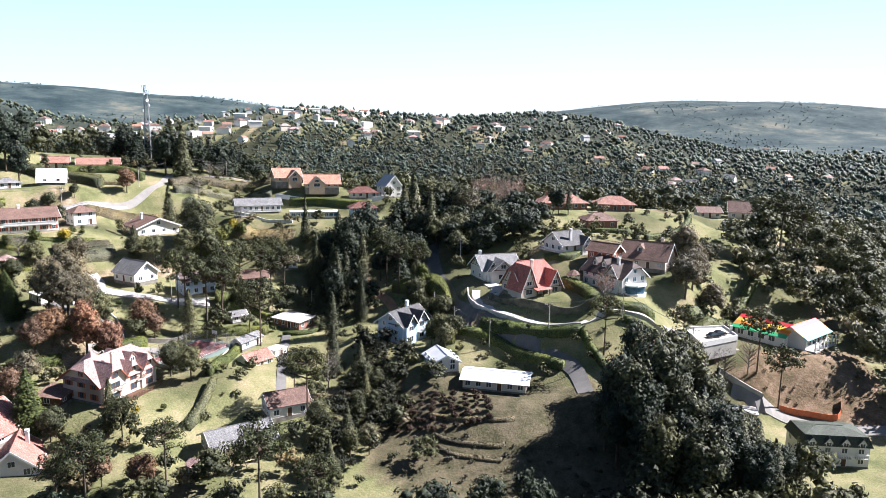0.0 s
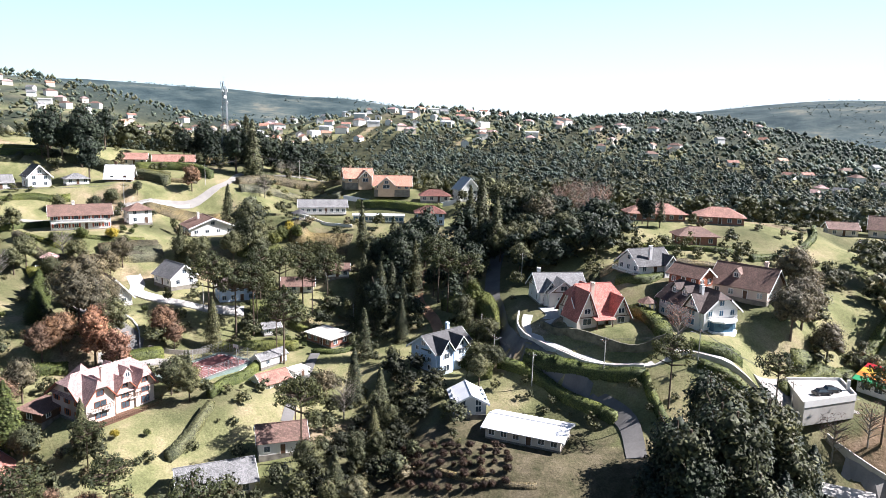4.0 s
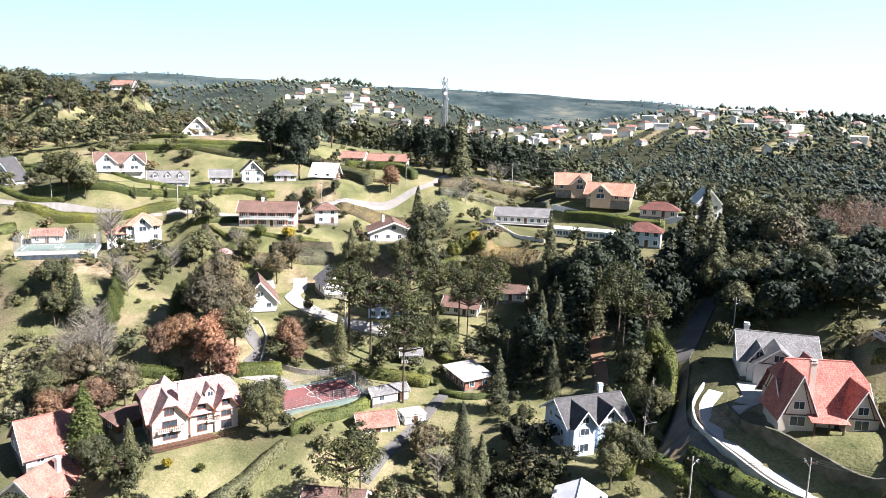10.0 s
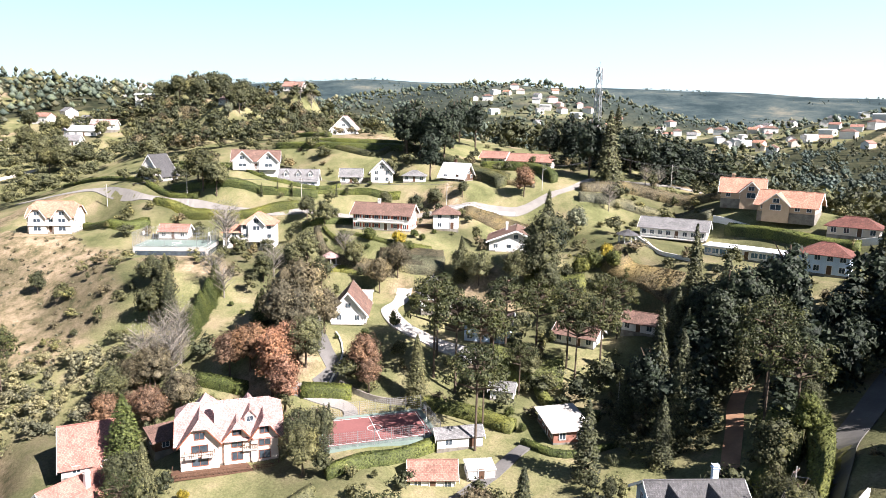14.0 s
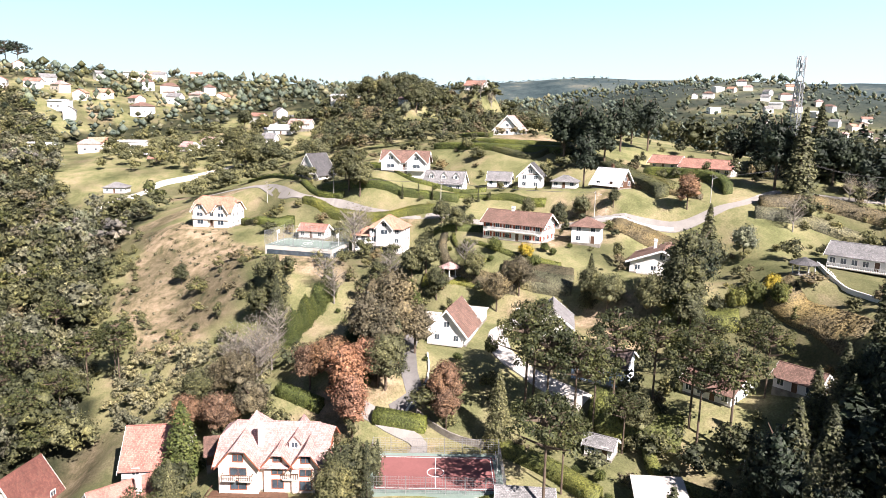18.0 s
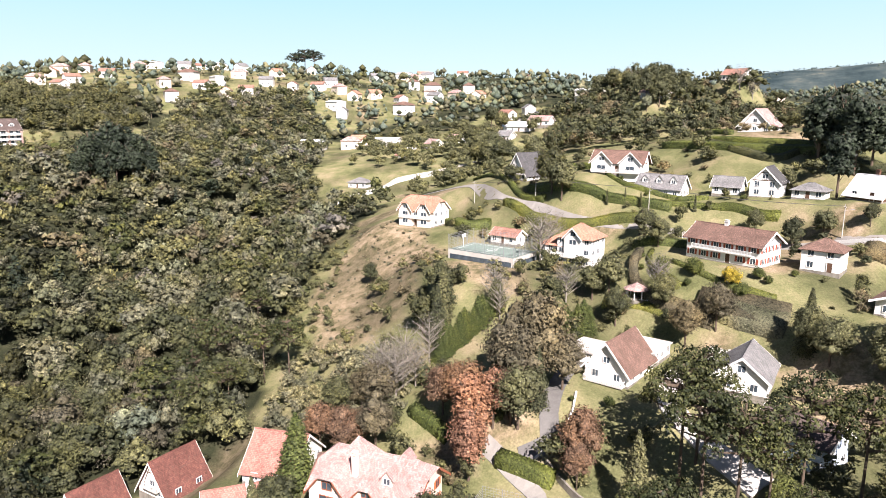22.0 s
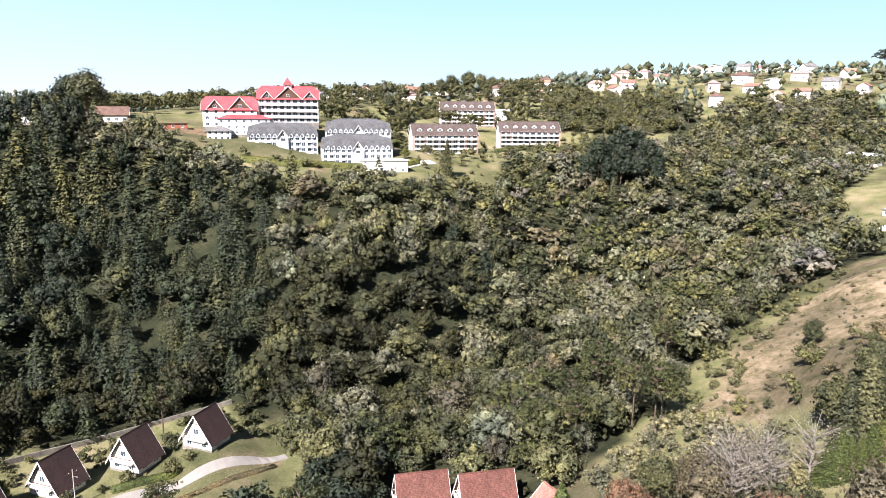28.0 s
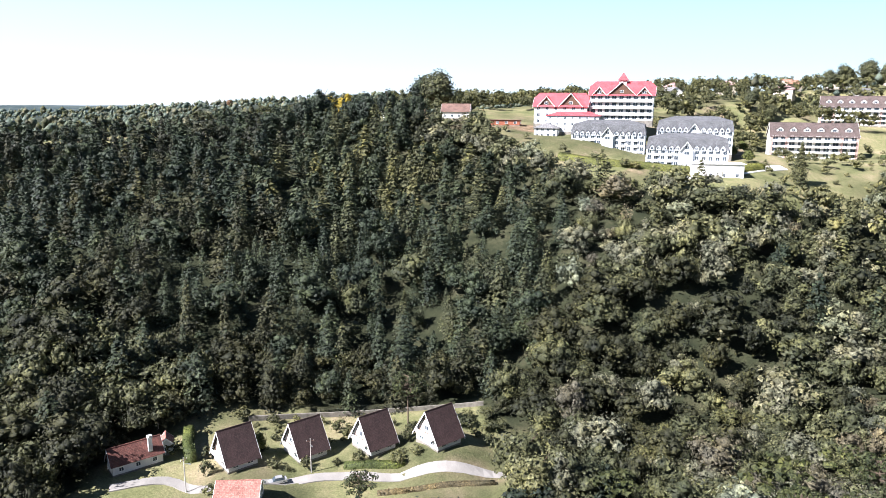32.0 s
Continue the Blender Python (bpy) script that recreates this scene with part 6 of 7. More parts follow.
def ribbon(pts, half, low, high, level=False, rise=1.0):
    """A draped strip: cross-section from low to high over the ground, half its width either side."""
    line = smooth_line(pts, 2.0 / PLAN)
    half, low, high = half / PLAN, low / PLAN, high / PLAN
    rows = []
    for k, q in enumerate(line):
        d = (line[min(k + 1, len(line) - 1)] - line[max(k - 1, 0)]).normalized()
        s = Vector((-d.y, d.x, 0))
        l, r = q + s * half, q - s * half
        zl, zr, zc = ground_z(l.x, l.y), ground_z(r.x, r.y), ground_z(q.x, q.y)
        if level:
            zl = zr = zc + (max(zl, zr, zc) - zc) * rise
        rows.append([(l.x, l.y, zl + low), (l.x, l.y, zl + high), (r.x, r.y, zr + high), (r.x, r.y, zr + low)])
    v = [(p[0] * PLAN, p[1] * PLAN, p[2] * PLAN) for row in rows for p in row]
    f = []
    for k in range(len(rows) - 1):
        o = k * 4
        f += [(o, o + 4, o + 5, o + 1), (o + 1, o + 5, o + 6, o + 2), (o + 2, o + 6, o + 7, o + 3)]
    e = (len(rows) - 1) * 4
    f += [(0, 1, 2, 3), (e + 3, e + 2, e + 1, e)]
    return v, f


LANES = []


def road(pts, width, mat, label, name="road", flat=False):
    LANES.extend((q.x, q.y, width / 2 / PLAN + 1.6) for q in smooth_line(pts, 3.0))
    tagged(new(name, mesh_of(name, ribbon(pts, width / 2, -2.4 if flat else -0.8, 0.22, flat, 0.35), mat)), label, "road", kind="structure")


def low_wall(pts, h, mat, label, thick=0.35, name="garden_wall", low=-1.0):
    tagged(new(name, mesh_of(name, ribbon(pts, thick / 2, low, h, True), mat)), label, "wall", kind="structure")


def hedge(pts, h, width, leaf, label="clipped green hedge along a garden plot", name="hedge"):
    v, f = ribbon(pts, width * 0.42, -0.3, h * 0.9)
    v, f = np.array(v), np.array(f)
    r = np.random.default_rng(len(pts) + int(abs(pts[0][0] * 3)))
    cs, ns = [], []
    for q in f:
        a, b, c, d = v[q]
        area = np.linalg.norm(np.cross(b - a, d - a))
        n = int(area * 9) + 1
        s, t = r.uniform(0, 1, (n, 1)), r.uniform(0, 1, (n, 1))
        nn = np.cross(b - a, d - a)
        nn = nn / (np.linalg.norm(nn) + 1e-9)
        cs.append(a + (b - a) * s + (d - a) * t + nn * r.uniform(-0.05, 0.25, (n, 1)))
        ns.append(np.repeat(nn[None], n, 0))
    f = np.concatenate([f[:, :3], f[:, [0, 2, 3]]])
    cv, cf = cards(np.concatenate(cs), np.concatenate(ns), 0.27, r, 0.6)
    tagged(new(name, big_mesh(name, np.concatenate([v, cv]), np.concatenate([f, cf + len(v)]), leaf)), label, "hedge")


# lanes by the red-roofed house
road([(-12, 236), (-4, 218), (-3, 204), (-1, 186), (1, 178), (4, 167), (7, 160), (12, 157)], 4.6, ASPHALT, "shaded asphalt lane down the hill")
road([(5, 160), (12, 156), (19, 151), (24, 147), (28, 141), (29, 132)], 4.0, ASPHALT, "narrow asphalt drive behind a hedge", "drive")
road([(8.6, 172), (8.6, 167.5), (11, 162), (16, 158.4), (21.2, 155.5), (26.6, 153.4), (31.5, 151.8), (38, 153), (46, 151.5), (55, 152)], 2.6, CONCRETE, "pale concrete lane curving round a red-roofed house", flat=True)
road([(12, 176), (14, 171), (12, 166)], 4, CONCRETE, "pale paved forecourt of a house", "forecourt")
road([(53, 152), (62, 160), (70, 158)], 9, PAVING, "pale paved yard with parked cars", "yard")
low_wall([(6.5, 173), (6.8, 167), (9.5, 161), (15, 157), (20.5, 154), (26, 152), (31, 150)], 0.9, LIMEWASH, "low white wall with posts along a curving lane")
low_wall([(11.6, 166), (14.4, 162.6), (19, 160.4), (24, 157.8), (30, 155.4), (35, 155.4)], 2.0, MOSSY, "dark mossy stone retaining wall", 0.5)
hedge([(4, 157), (11, 154.5), (18, 149.5), (22.5, 146), (26, 142)], 2.2, 1.8, LEAF_HEDGE)
hedge([(9, 157.5), (14, 155), (20, 152.5), (27, 149.5), (31, 148)], 1.6, 1.6, LEAF_HEDGE)
hedge([(31, 148), (33, 141), (35, 134)], 1.8, 1.6, LEAF_HEDGE)
hedge([(40, 150), (48, 147.5), (53, 147)], 1.5, 1.5, LEAF_HEDGE)
hedge([(23, 190), (33, 194), (46, 198), (62, 200), (78, 206)], 1.8, 1.6, LEAF_BROWN, "brown-red clipped hedge above a lane")
hedge([(60, 205), (72, 216), (82, 232), (86, 246)], 1.8, 1.8, LEAF_HEDGE)
hedge([(56, 156), (66, 166), (76, 172)], 3.0, 3.0, LEAF_LIME)
hedge([(30, 206), (40, 205), (56, 206)], 1.6, 1.6, LEAF_HEDGE)
# roads of the upper plots
road([(-134, 198), (-124, 213), (-115, 221), (-109, 227), (-104, 233), (-100, 245), (-100, 256), (-92, 263), (-83, 274), (-66, 281), (-40, 280)], 2.8, PAVING, "pale concrete road climbing between the plots")
road([(-240, 130), (-212, 146), (-194, 151.5), (-180, 157), (-160, 170), (-146, 184), (-134, 198)], 3.2, PAVING, "pale lane past the villas")
road([(-284, 88), (-292, 104), (-306, 114), (-312, 130), (-318, 150)], 4.0, CONCRETE, "pale concrete road on the far spur")
low_wall([(-279, 90), (-287, 105), (-301, 116), (-306, 130)], 1.3, WHITE, "long white wall beside the road")
low_wall([(-120, 216.5), (-112, 222.5), (-105, 230)], 1.0, WHITE, "white wall along the road edge")
hedge([(-176, 156), (-165, 163.5), (-154, 174), (-146, 186)], 2.4, 2.0, LEAF_LIME, "long yellow-green hedge along a lane")
hedge([(-182, 163), (-170, 170), (-158, 181), (-148, 193)], 2.4, 2.0, LEAF_HEDGE)
hedge([(-176, 182), (-166, 186), (-157, 195), (-152, 203)], 1.4, 1.5, LEAF_HEDGE)
hedge([(-214, 176), (-196, 178), (-184, 184)], 1.6, 1.8, LEAF_HEDGE)
hedge([(-200, 205), (-186, 212), (-172, 222), (-160, 236)], 2.6, 2.2, LEAF_HEDGE)
hedge([(-192, 215), (-178, 224), (-166, 236)], 1.8, 2.0, LEAF_HEDGE)
hedge([(-222, 222), (-206, 220), (-192, 222)], 1.8, 1.8, LEAF_HEDGE)
hedge([(-131, 240), (-122, 246), (-113, 248), (-106, 246)], 3.4, 3.0, LEAF_HEDGE, "tall dark clipped hedge bank")
hedge([(-126, 233), (-117, 236), (-108, 240)], 1.4, 1.6, LEAF_BROWN, "low reddish hedge beside a lawn")
hedge([(-97, 247), (-90, 258), (-78, 266), (-66, 270)], 2.6, 3.2, LEAF_BROWN, "brownish hedge bank below the upper road")
hedge([(-94, 243), (-86, 253), (-74, 259), (-64, 258)], 2.2, 3.0, LEAF_OLIVE, "olive scrubby hedge bank")
hedge([(-56, 252), (-46, 251), (-36, 250), (-26, 250)], 3.0, 2.4, LEAF_HEDGE, "tall clipped hedge below the ochre houses")
low_wall([(-62, 256), (-48, 253), (-34, 251), (-22, 254)], 1.8, WHITE, "white boundary wall of the ochre houses")
hedge([(-126, 181), (-118, 178), (-109, 181), (-101, 188)], 2.4, 2.4, LEAF_BROWN, "broad brownish hedge bank below a terrace")
hedge([(-128, 184), (-119, 181.5), (-110, 184.5)], 0.9, 1.2, LEAF_LIME, "low yellow-green hedge on the terrace edge")
hedge([(-136, 182), (-131, 190), (-128, 198)], 2.2, 2.2, LEAF_HEDGE, "tall clipped hedge between two plots")
road([(-74, 153), (-75, 157), (-79, 157.5), (-86, 159.5), (-92, 162), (-97, 165)], 3.4, ASPHALT, "curving asphalt drive of a chalet", "drive")
low_wall([(-73, 155), (-77, 160), (-83, 162)], 0.6, WHITE, "low white kerb wall of a drive", 0.3)
road([(-97, 188), (-93, 184), (-90, 179), (-82, 175.5), (-76, 175), (-69, 178), (-62, 181)], 4.4, CONCRETE, "pale drive among tall araucarias", "drive")
road([(-60, 150), (-66, 155), (-72, 152), (-78, 148)], 3.0, PAVING, "pale garden path", "garden_path")
low_wall([(-62, 164), (-66, 160), (-72, 156.5)], 1.2, STONE, "stone terrace wall")
hedge([(-89, 137), (-81, 143)], 2.2, 2.2, LEAF_HEDGE)
hedge([(-74, 150), (-69, 157)], 2.4, 2.4, LEAF_HEDGE)
hedge([(-91, 146), (-86, 150), (-80, 150.5)], 1.6, 1.6, LEAF_LIME, "rounded yellow-green hedge round a lawn")
hedge([(-49, 141), (-48.5, 152), (-48, 163)], 2.4, 2.0, LEAF_HEDGE, "ivy-green bank below a lawn wall")
low_wall([(-50.3, 143), (-50.3, 153), (-50, 164)], 0.7, CREAM, "low cream wall with balusters")
hedge([(-40, 170), (-33, 172), (-30, 182)], 1.2, 1.2, LEAF_HEDGE)
hedge([(-62, 165), (-52, 170), (-44, 172)], 2.4, 3.0, LEAF_LIME, "loose yellow-green shrubs along a garden")
hedge([(-56, 188), (-46, 183), (-38, 186)], 2.0, 2.4, LEAF_LIME, "loose yellow-green shrubs along a garden")
for k in range(14):
    u = k / 13
    tree("cedar", -96 - 12 * u, 152 + 16 * u, 6.5 + math.sin(k * 2.3), LEAF_HEDGE, "green conifer of a dense row beside a lawn", "conifer", wide=1.45, group="row of conifers")
    tree("cedar", -104 - 14 * u, 141 + 11 * u, 5.5 + math.sin(k * 1.7), LEAF_HEDGE, "green conifer of a dense row beside a lawn", "conifer", wide=1.45, group="row of conifers")
road([(-39, 170), (-38, 162), (-36, 152), (-34, 142)], 2.6, ASPHALT, "narrow dark lane between gardens", "lane")
road([(-24, 214), (-22, 200), (-17, 190), (-12, 180)], 3.0, EARTH, "brown earth track under trees", "track")
low_wall([(-72, 238), (-63, 232), (-50, 229)], 0.9, WHITE, "white balustrade wall of a lawn")
# garden of the cabins
road([(-78, 54), (-66, 52.4), (-56, 51.2), (-46, 48.6), (-36, 49.6), (-24, 50.2), (-17, 46.6), (-8, 47.6)], 2.6, PAVING, "pale lane in front of A-frame cabins", "lane")
hedge([(-53, 56), (-62, 56.2), (-74, 56.5)], 0.9, 1.4, LEAF_BROWN, "low brownish hedge edging a lawn")
low_wall([(-80, 27), (-64, 25), (-45, 25.4), (-30, 26.6)], 1.2, STONE, "mossy stone wall behind cabins")
# pool and terrace below the hotels
road([(-210, -50), (-195, -46), (-176, -38), (-160, -40)], 5, WHITE, "white paved terrace by a pool", "terrace")
hedge([(-345, -52), (-320, -60), (-295, -66), (-270, -70)], 2.6, 2.6, LEAF_HEDGE, "long clipped hedge below the blocks")
hedge([(-200, -48), (-180, -44), (-150, -56), (-132, -66)], 2.6, 4.0, LEAF_LIME, "yellow-green shrubs below the hotel")


def net_court(x, y, z, rot, L, W, surface, label, deck=0.0, h=3.2):
    """A sports court: slab, painted lines, wire fence of posts, rails and thin wires."""
    ob = thing("sports_court", x, y, z, rot, label, "court")
    PAD = box(0, 0, -4.0 if deck else -0.8, L, W, (4.0 if deck else 0.8) + 0.1)
    part("slab", PAD, CONCRETE if deck else GREENCOURT, ob)
    part("playing_surface", box(0, 0, 0.104, L - (0.4 if deck else 2.4), W - (0.4 if deck else 2.4), 0.02), surface, ob)
    lines = [box(0, s * (W / 2 - 1.6), 0.126, L - 3.2, 0.12, 0.01) for s in (-1, 1)] + [box(s * (L / 2 - 1.6), 0, 0.126, 0.12, W - 3.2, 0.01) for s in (-1, 0, 1)]
    ring = []
    for k in range(16):
        a0, a1 = k * math.pi / 8, (k + 1) * math.pi / 8
        ring.append(pipe((1.5 * math.cos(a0), 1.5 * math.sin(a0), 0.13), (1.5 * math.cos(a1), 1.5 * math.sin(a1), 0.13), 0.06, 0.06, 4))
    part("line_marking", join(*lines, *ring), WHITEPAINT, ob)
    if deck:
        part("window_band", join(box(0, -W / 2, -2.6, L * 0.94, 0.12, 1.5), box(-L / 2, 0, -2.6, 0.12, W * 0.9, 1.5), box(L / 2, 0, -2.6, 0.12, W * 0.9, 1.5)), GLASS, ob, "row of dark windows below the court")
    n, m = int(L / 3), int(W / 3)
    spots = [(-L / 2 + L * k / n, s * W / 2) for k in range(n + 1) for s in (-1, 1)] + [(s * L / 2, -W / 2 + W * k / m) for k in range(1, m) for s in (-1, 1)]
    for px, py in spots:
        part("fence_post", pipe((px, py, 0), (px, py, h), 0.05, 0.05, 6), METALGREY, ob)
    wires = []
    for zz in np.arange(0.3, h + 0.1, 0.45):
        wires += [box(0, s * W / 2, zz, L, 0.03, 0.03) for s in (-1, 1)] + [box(s * L / 2, 0, zz, 0.03, W, 0.03) for s in (-1, 1)]
    wires += [box(-L / 2 + L * k / int(L / 0.45), s * W / 2, 0.1, 0.025, 0.025, h - 0.1) for k in range(int(L / 0.45)) for s in (-1, 1)]
    wires += [box(s * L / 2, -W / 2 + W * k / int(W / 0.45), 0.1, 0.025, 0.025, h - 0.1) for k in range(int(W / 0.45)) for s in (-1, 1)]
    part("wire_mesh", join(*wires), METALGREY, ob)
    for s in (-1, 1):
        hoop = part("hoop_stand", join(pipe((s * (L / 2 - 0.8), 0, 0), (s * (L / 2 - 0.8), 0, 3.0), 0.07, 0.07), box(s * (L / 2 - 1.1), 0, 2.7, 0.08, 1.8, 1.1)), WHITEPAINT, ob)
        part("hoop", pipe((s * (L / 2 - 1.3), 0, 2.85), (s * (L / 2 - 1.3), 0, 2.9), 0.25, 0.25, 8), BRICKRED, hoop)
    return ob


net_court(-57.5, 154.5, -1.7, 70, 23, 14, REDCOURT, "fenced red sports court with white lines")
net_court(-143, 151.5, 15.6, 55, 22, 13, GREENCOURT, "raised pale green court with wire fence", 1.0, 4.5)


def lattice_tower(x, y, h):
    z = ground_z(x, y)
    ob = thing("radio_mast", x, y, z, 15, "grey steel lattice mast with antenna panels and dishes", "mast")
    w0, w1 = 1.5, 0.7
    at = lambda sx, sy, t: (sx * (w0 + (w1 - w0) * t), sy * (w0 + (w1 - w0) * t), h * t)
    for sx, sy in ((-1, -1), (1, -1), (1, 1), (-1, 1)):
        part("leg", pipe(at(sx, sy, 0), at(sx, sy, 1), 0.2, 0.14), METALGREY, ob)
    n = 16
    for k in range(n):
        t0, t1 = k / n, (k + 1) / n
        for (ax, ay), (bx, by) in (((-1, -1), (1, -1)), ((1, -1), (1, 1)), ((1, 1), (-1, 1)), ((-1, 1), (-1, -1))):
            part("brace", pipe(at(ax, ay, t0), at(bx, by, t1), 0.09, 0.09, 4), METALGREY, ob)
            part("brace", pipe(at(ax, ay, t1), at(bx, by, t1), 0.09, 0.09, 4), METALGREY, ob)
    for k in range(6):
        a = k * 1.05
        part("antenna_panel", moved(box(1.5, 0, h - 4.5 + (k % 2) * 2.4, 0.25, 0.45, 2.2), pose(0, 0, 0, 0, 0, math.degrees(a))), WHITEPAINT, ob)
    for k, zz in enumerate((h - 7, h - 9.5, h - 12)):
        part("dish", moved(pipe((1.3, 0, zz), (1.6, 0, zz), 0.7, 0.75, 12), pose(0, 0, 0, 0, 0, k * 110 - 60)), WHITEPAINT, ob)
    part("lightning_rod", pipe((0, 0, h), (0, 0, h + 2.5), 0.05, 0.03), METALGREY, ob)


lattice_tower(-116, 275, 37)


def lamp_pole(x, y, h=8.0, turn=0, light=True):
    ob = thing("utility_pole", x, y, ground_z(x, y), turn, "slim grey concrete utility pole with cross-arm", "pole", "utility poles")
    part("pole", pipe((0, 0, -0.5), (0, 0, h), 0.14, 0.09), CONCRETE, ob)
    part("crossarm", box(0, 0, h - 0.8, 0.12, 1.9, 0.12), TIMBER, ob)
    for k in (-0.8, 0, 0.8):
        part("insulator", pipe((0, k, h - 0.68), (0, k, h - 0.45), 0.05, 0.04), WHITEPAINT, ob)
    if light:
        part("lamp_arm", pipe((0, 0, h - 1.6), (1.6, 0, h - 1.1), 0.04, 0.04), METALGREY, ob)
        part("lamp_head", box(1.8, 0, h - 1.2, 0.6, 0.2, 0.12), METALGREY, ob)


POLES = [(-2, 176), (3, 158), (11, 153), (24, 151), (40, 150), (56, 150), (5, 196), (-105, 240), (-98, 262), (-84, 270), (-60, 276), (-120, 218), (-148, 188), (-172, 164), (-196, 148), (-12.8, 28.4), (-42, 47), (-20.7, 49.8), (-36, 188), (-70, 176)]
for k, (px, py) in enumerate(POLES):
    lamp_pole(px, py, 8.5, k * 40 % 180)


def span_wires(a, b):
    za, zb = ground_z(*a) + 8.1 / PLAN, ground_z(*b) + 8.1 / PLAN
    ob = thing("power_line", *a, za, 0, "thin sagging black power cables between poles", "cable", "power cables")
    for off in (-0.8, 0, 0.8):
        pts = []
        for k in range(9):
            t = k / 8
            pts.append(((b[0] - a[0]) * t * PLAN, (b[1] - a[1]) * t * PLAN + off, (zb - za) * t * PLAN - 0.9 * 4 * t * (1 - t)))
        part("cable", cord(pts, 0.025), TILE_DARK, ob)


for k in (0, 1, 2, 3, 4, 7, 8, 9, 11, 12, 13):
    span_wires(POLES[k], POLES[k + 1])

# clipped garden shrubs on the terrace lawn and other lawns
TOPIARY = [(-115.8, 182.7, 3.4), (-111.2, 187.3, 3.6), (-105.5, 191.9, 3.8), (-102.4, 192.8, 3.0), (-111.7, 183.7, 1.3), (-109.7, 185.8, 1.5), (-119.0, 179.7, 1.2), (-124.1, 181.2, 1.1), (-105.7, 196.7, 2.4), (-103.5, 197.5, 1.8), (-106.3, 203.3, 1.4),
           (-79, 166, 1.8), (-81, 161, 1.0), (-53, 127, 1.4), (-57, 124, 1.8), (-46, 171, 1.8), (-48, 175, 2.0), (-43, 173, 1.6), (-51, 173, 1.4), (-104, 152, 1.4), (-110, 152, 1.2), (-158, 190, 1.6), (-153, 196, 1.4), (-170, 186, 1.6), (-144, 208, 1.6)]
for k, (x, y, h) in enumerate(TOPIARY):
    tree("shrub", x, y, h, (LEAF_HEDGE, LEAF_DARK, LEAF_YELLOW, LEAF_HEDGE)[k % 4] if k in (2, 8, 14) else LEAF_HEDGE, "clipped round garden shrub on a lawn", "garden_shrub", wide=0.85, group="clipped shrubs")

# orchard terraces below the white-roofed house
for k in (3, 5, 6):
    y0 = 131 - k * 2.6
    pts = [(-4 + k * 0.6, y0 + 3), (3, y0 + 0.6), (10, y0 - 0.6), (17 - k, y0 - 0.2)]
    hedge(pts, 0.7, 1.0, LEAF_BROWN, "low brown hedge row on a terrace", "low_hedge")

for row in range(5):
    for k in range(11):
        u = k / 10
        x, y = -9 + 17 * u + row * 0.4, 133.5 - row * 2.3 - 3.2 * math.sin(u * 2.2) + 1.2 * u
        tree("shrub", x + 0.5 * math.sin(k * 5 + row), y, 1.3 + 0.35 * math.sin(k * 3 + row), LEAF_ORCHARD, "round dark brown-red orchard bush on a terrace", "orchard_bush", wide=0.9, group="orchard bushes")


# ---- parked cars ----
def car(x, y, rot, paint, label, level=None):
    ob = thing("car", x, y, ground_z(x, y) + 0.18 if level is None else level, rot, label, "car")
    body = solid([(-2.1, -0.85, 0.3), (2.1, -0.85, 0.3), (2.1, 0.85, 0.3), (-2.1, 0.85, 0.3)], [(-2.05, -0.82, 0.9), (2.0, -0.8, 0.8), (2.0, 0.8, 0.8), (-2.05, 0.82, 0.9)])
    part("body", body, paint, ob)
    part("cabin", solid([(-1.6, -0.76, 0.88), (1.0, -0.76, 0.84), (1.0, 0.76, 0.84), (-1.6, 0.76, 0.88)], [(-1.1, -0.6, 1.42), (0.4, -0.6, 1.42), (0.4, 0.6, 1.42), (-1.1, 0.6, 1.42)]), GLASS, ob)
    part("roof_panel", box(-0.35, 0, 1.42, 1.5, 1.2, 0.04), paint, ob)
    for sx in (-1.3, 1.3):
        for sy in (-0.8, 0.8):
            w = part("wheel", pipe((sx, sy - 0.1, 0.32), (sx, sy + 0.1, 0.32), 0.32, 0.32, 14), TILE_DARK, ob)
            part("rim", pipe((sx, sy - 0.12, 0.32), (sx, sy + 0.12, 0.32), 0.18, 0.18, 10), METALGREY, w)


PAINT_DARK = plain("dark_car_paint", (0.02, 0.022, 0.025), 0.2, 0.1, 1.0, spec=0.6)
PAINT_SILVER = plain("silver_car_paint", (0.5, 0.5, 0.5), 0.25, 0.1, 1.0, 0.5, spec=0.6)
deck_ob = thing("parking_deck", 62, 155, 5.2, 0, "white concrete parking deck with low parapet beside a lane", "deck")
ring = [(-6.0, -9.8), (6.6, -2.2), (6.9, 8.2), (-5.6, 5.2)]
part("slab", solid([(x, y, -5.0) for x, y in ring], [(x, y, 0) for x, y in ring]), CONCRETE, deck_ob)
for (x0, y0), (x1, y1) in zip(ring[:3], ring[1:]):
    a = math.degrees(math.atan2(y1 - y0, x1 - x0))
    part("parapet", moved(box(math.hypot(x1 - x0, y1 - y0) / 2, 0, -0.9, math.hypot(x1 - x0, y1 - y0) + 0.2, 0.25, 1.5), pose(x0, y0, 0, 0, 0, a)), WHITE, deck_ob)
part("gate_post", box(6.2, 1.5, 0, 0.6, 0.6, 2.4), WHITE, deck_ob)
car(63.6, 154.4, 20, PAINT_DARK, "black parked car on a white deck", 5.2)
car(61.6, 152.6, 20, PAINT_DARK, "dark grey parked car on a white deck", 5.2)
car(-36, 49.6, 10, PAINT_SILVER, "silver car parked on the cabin lane")

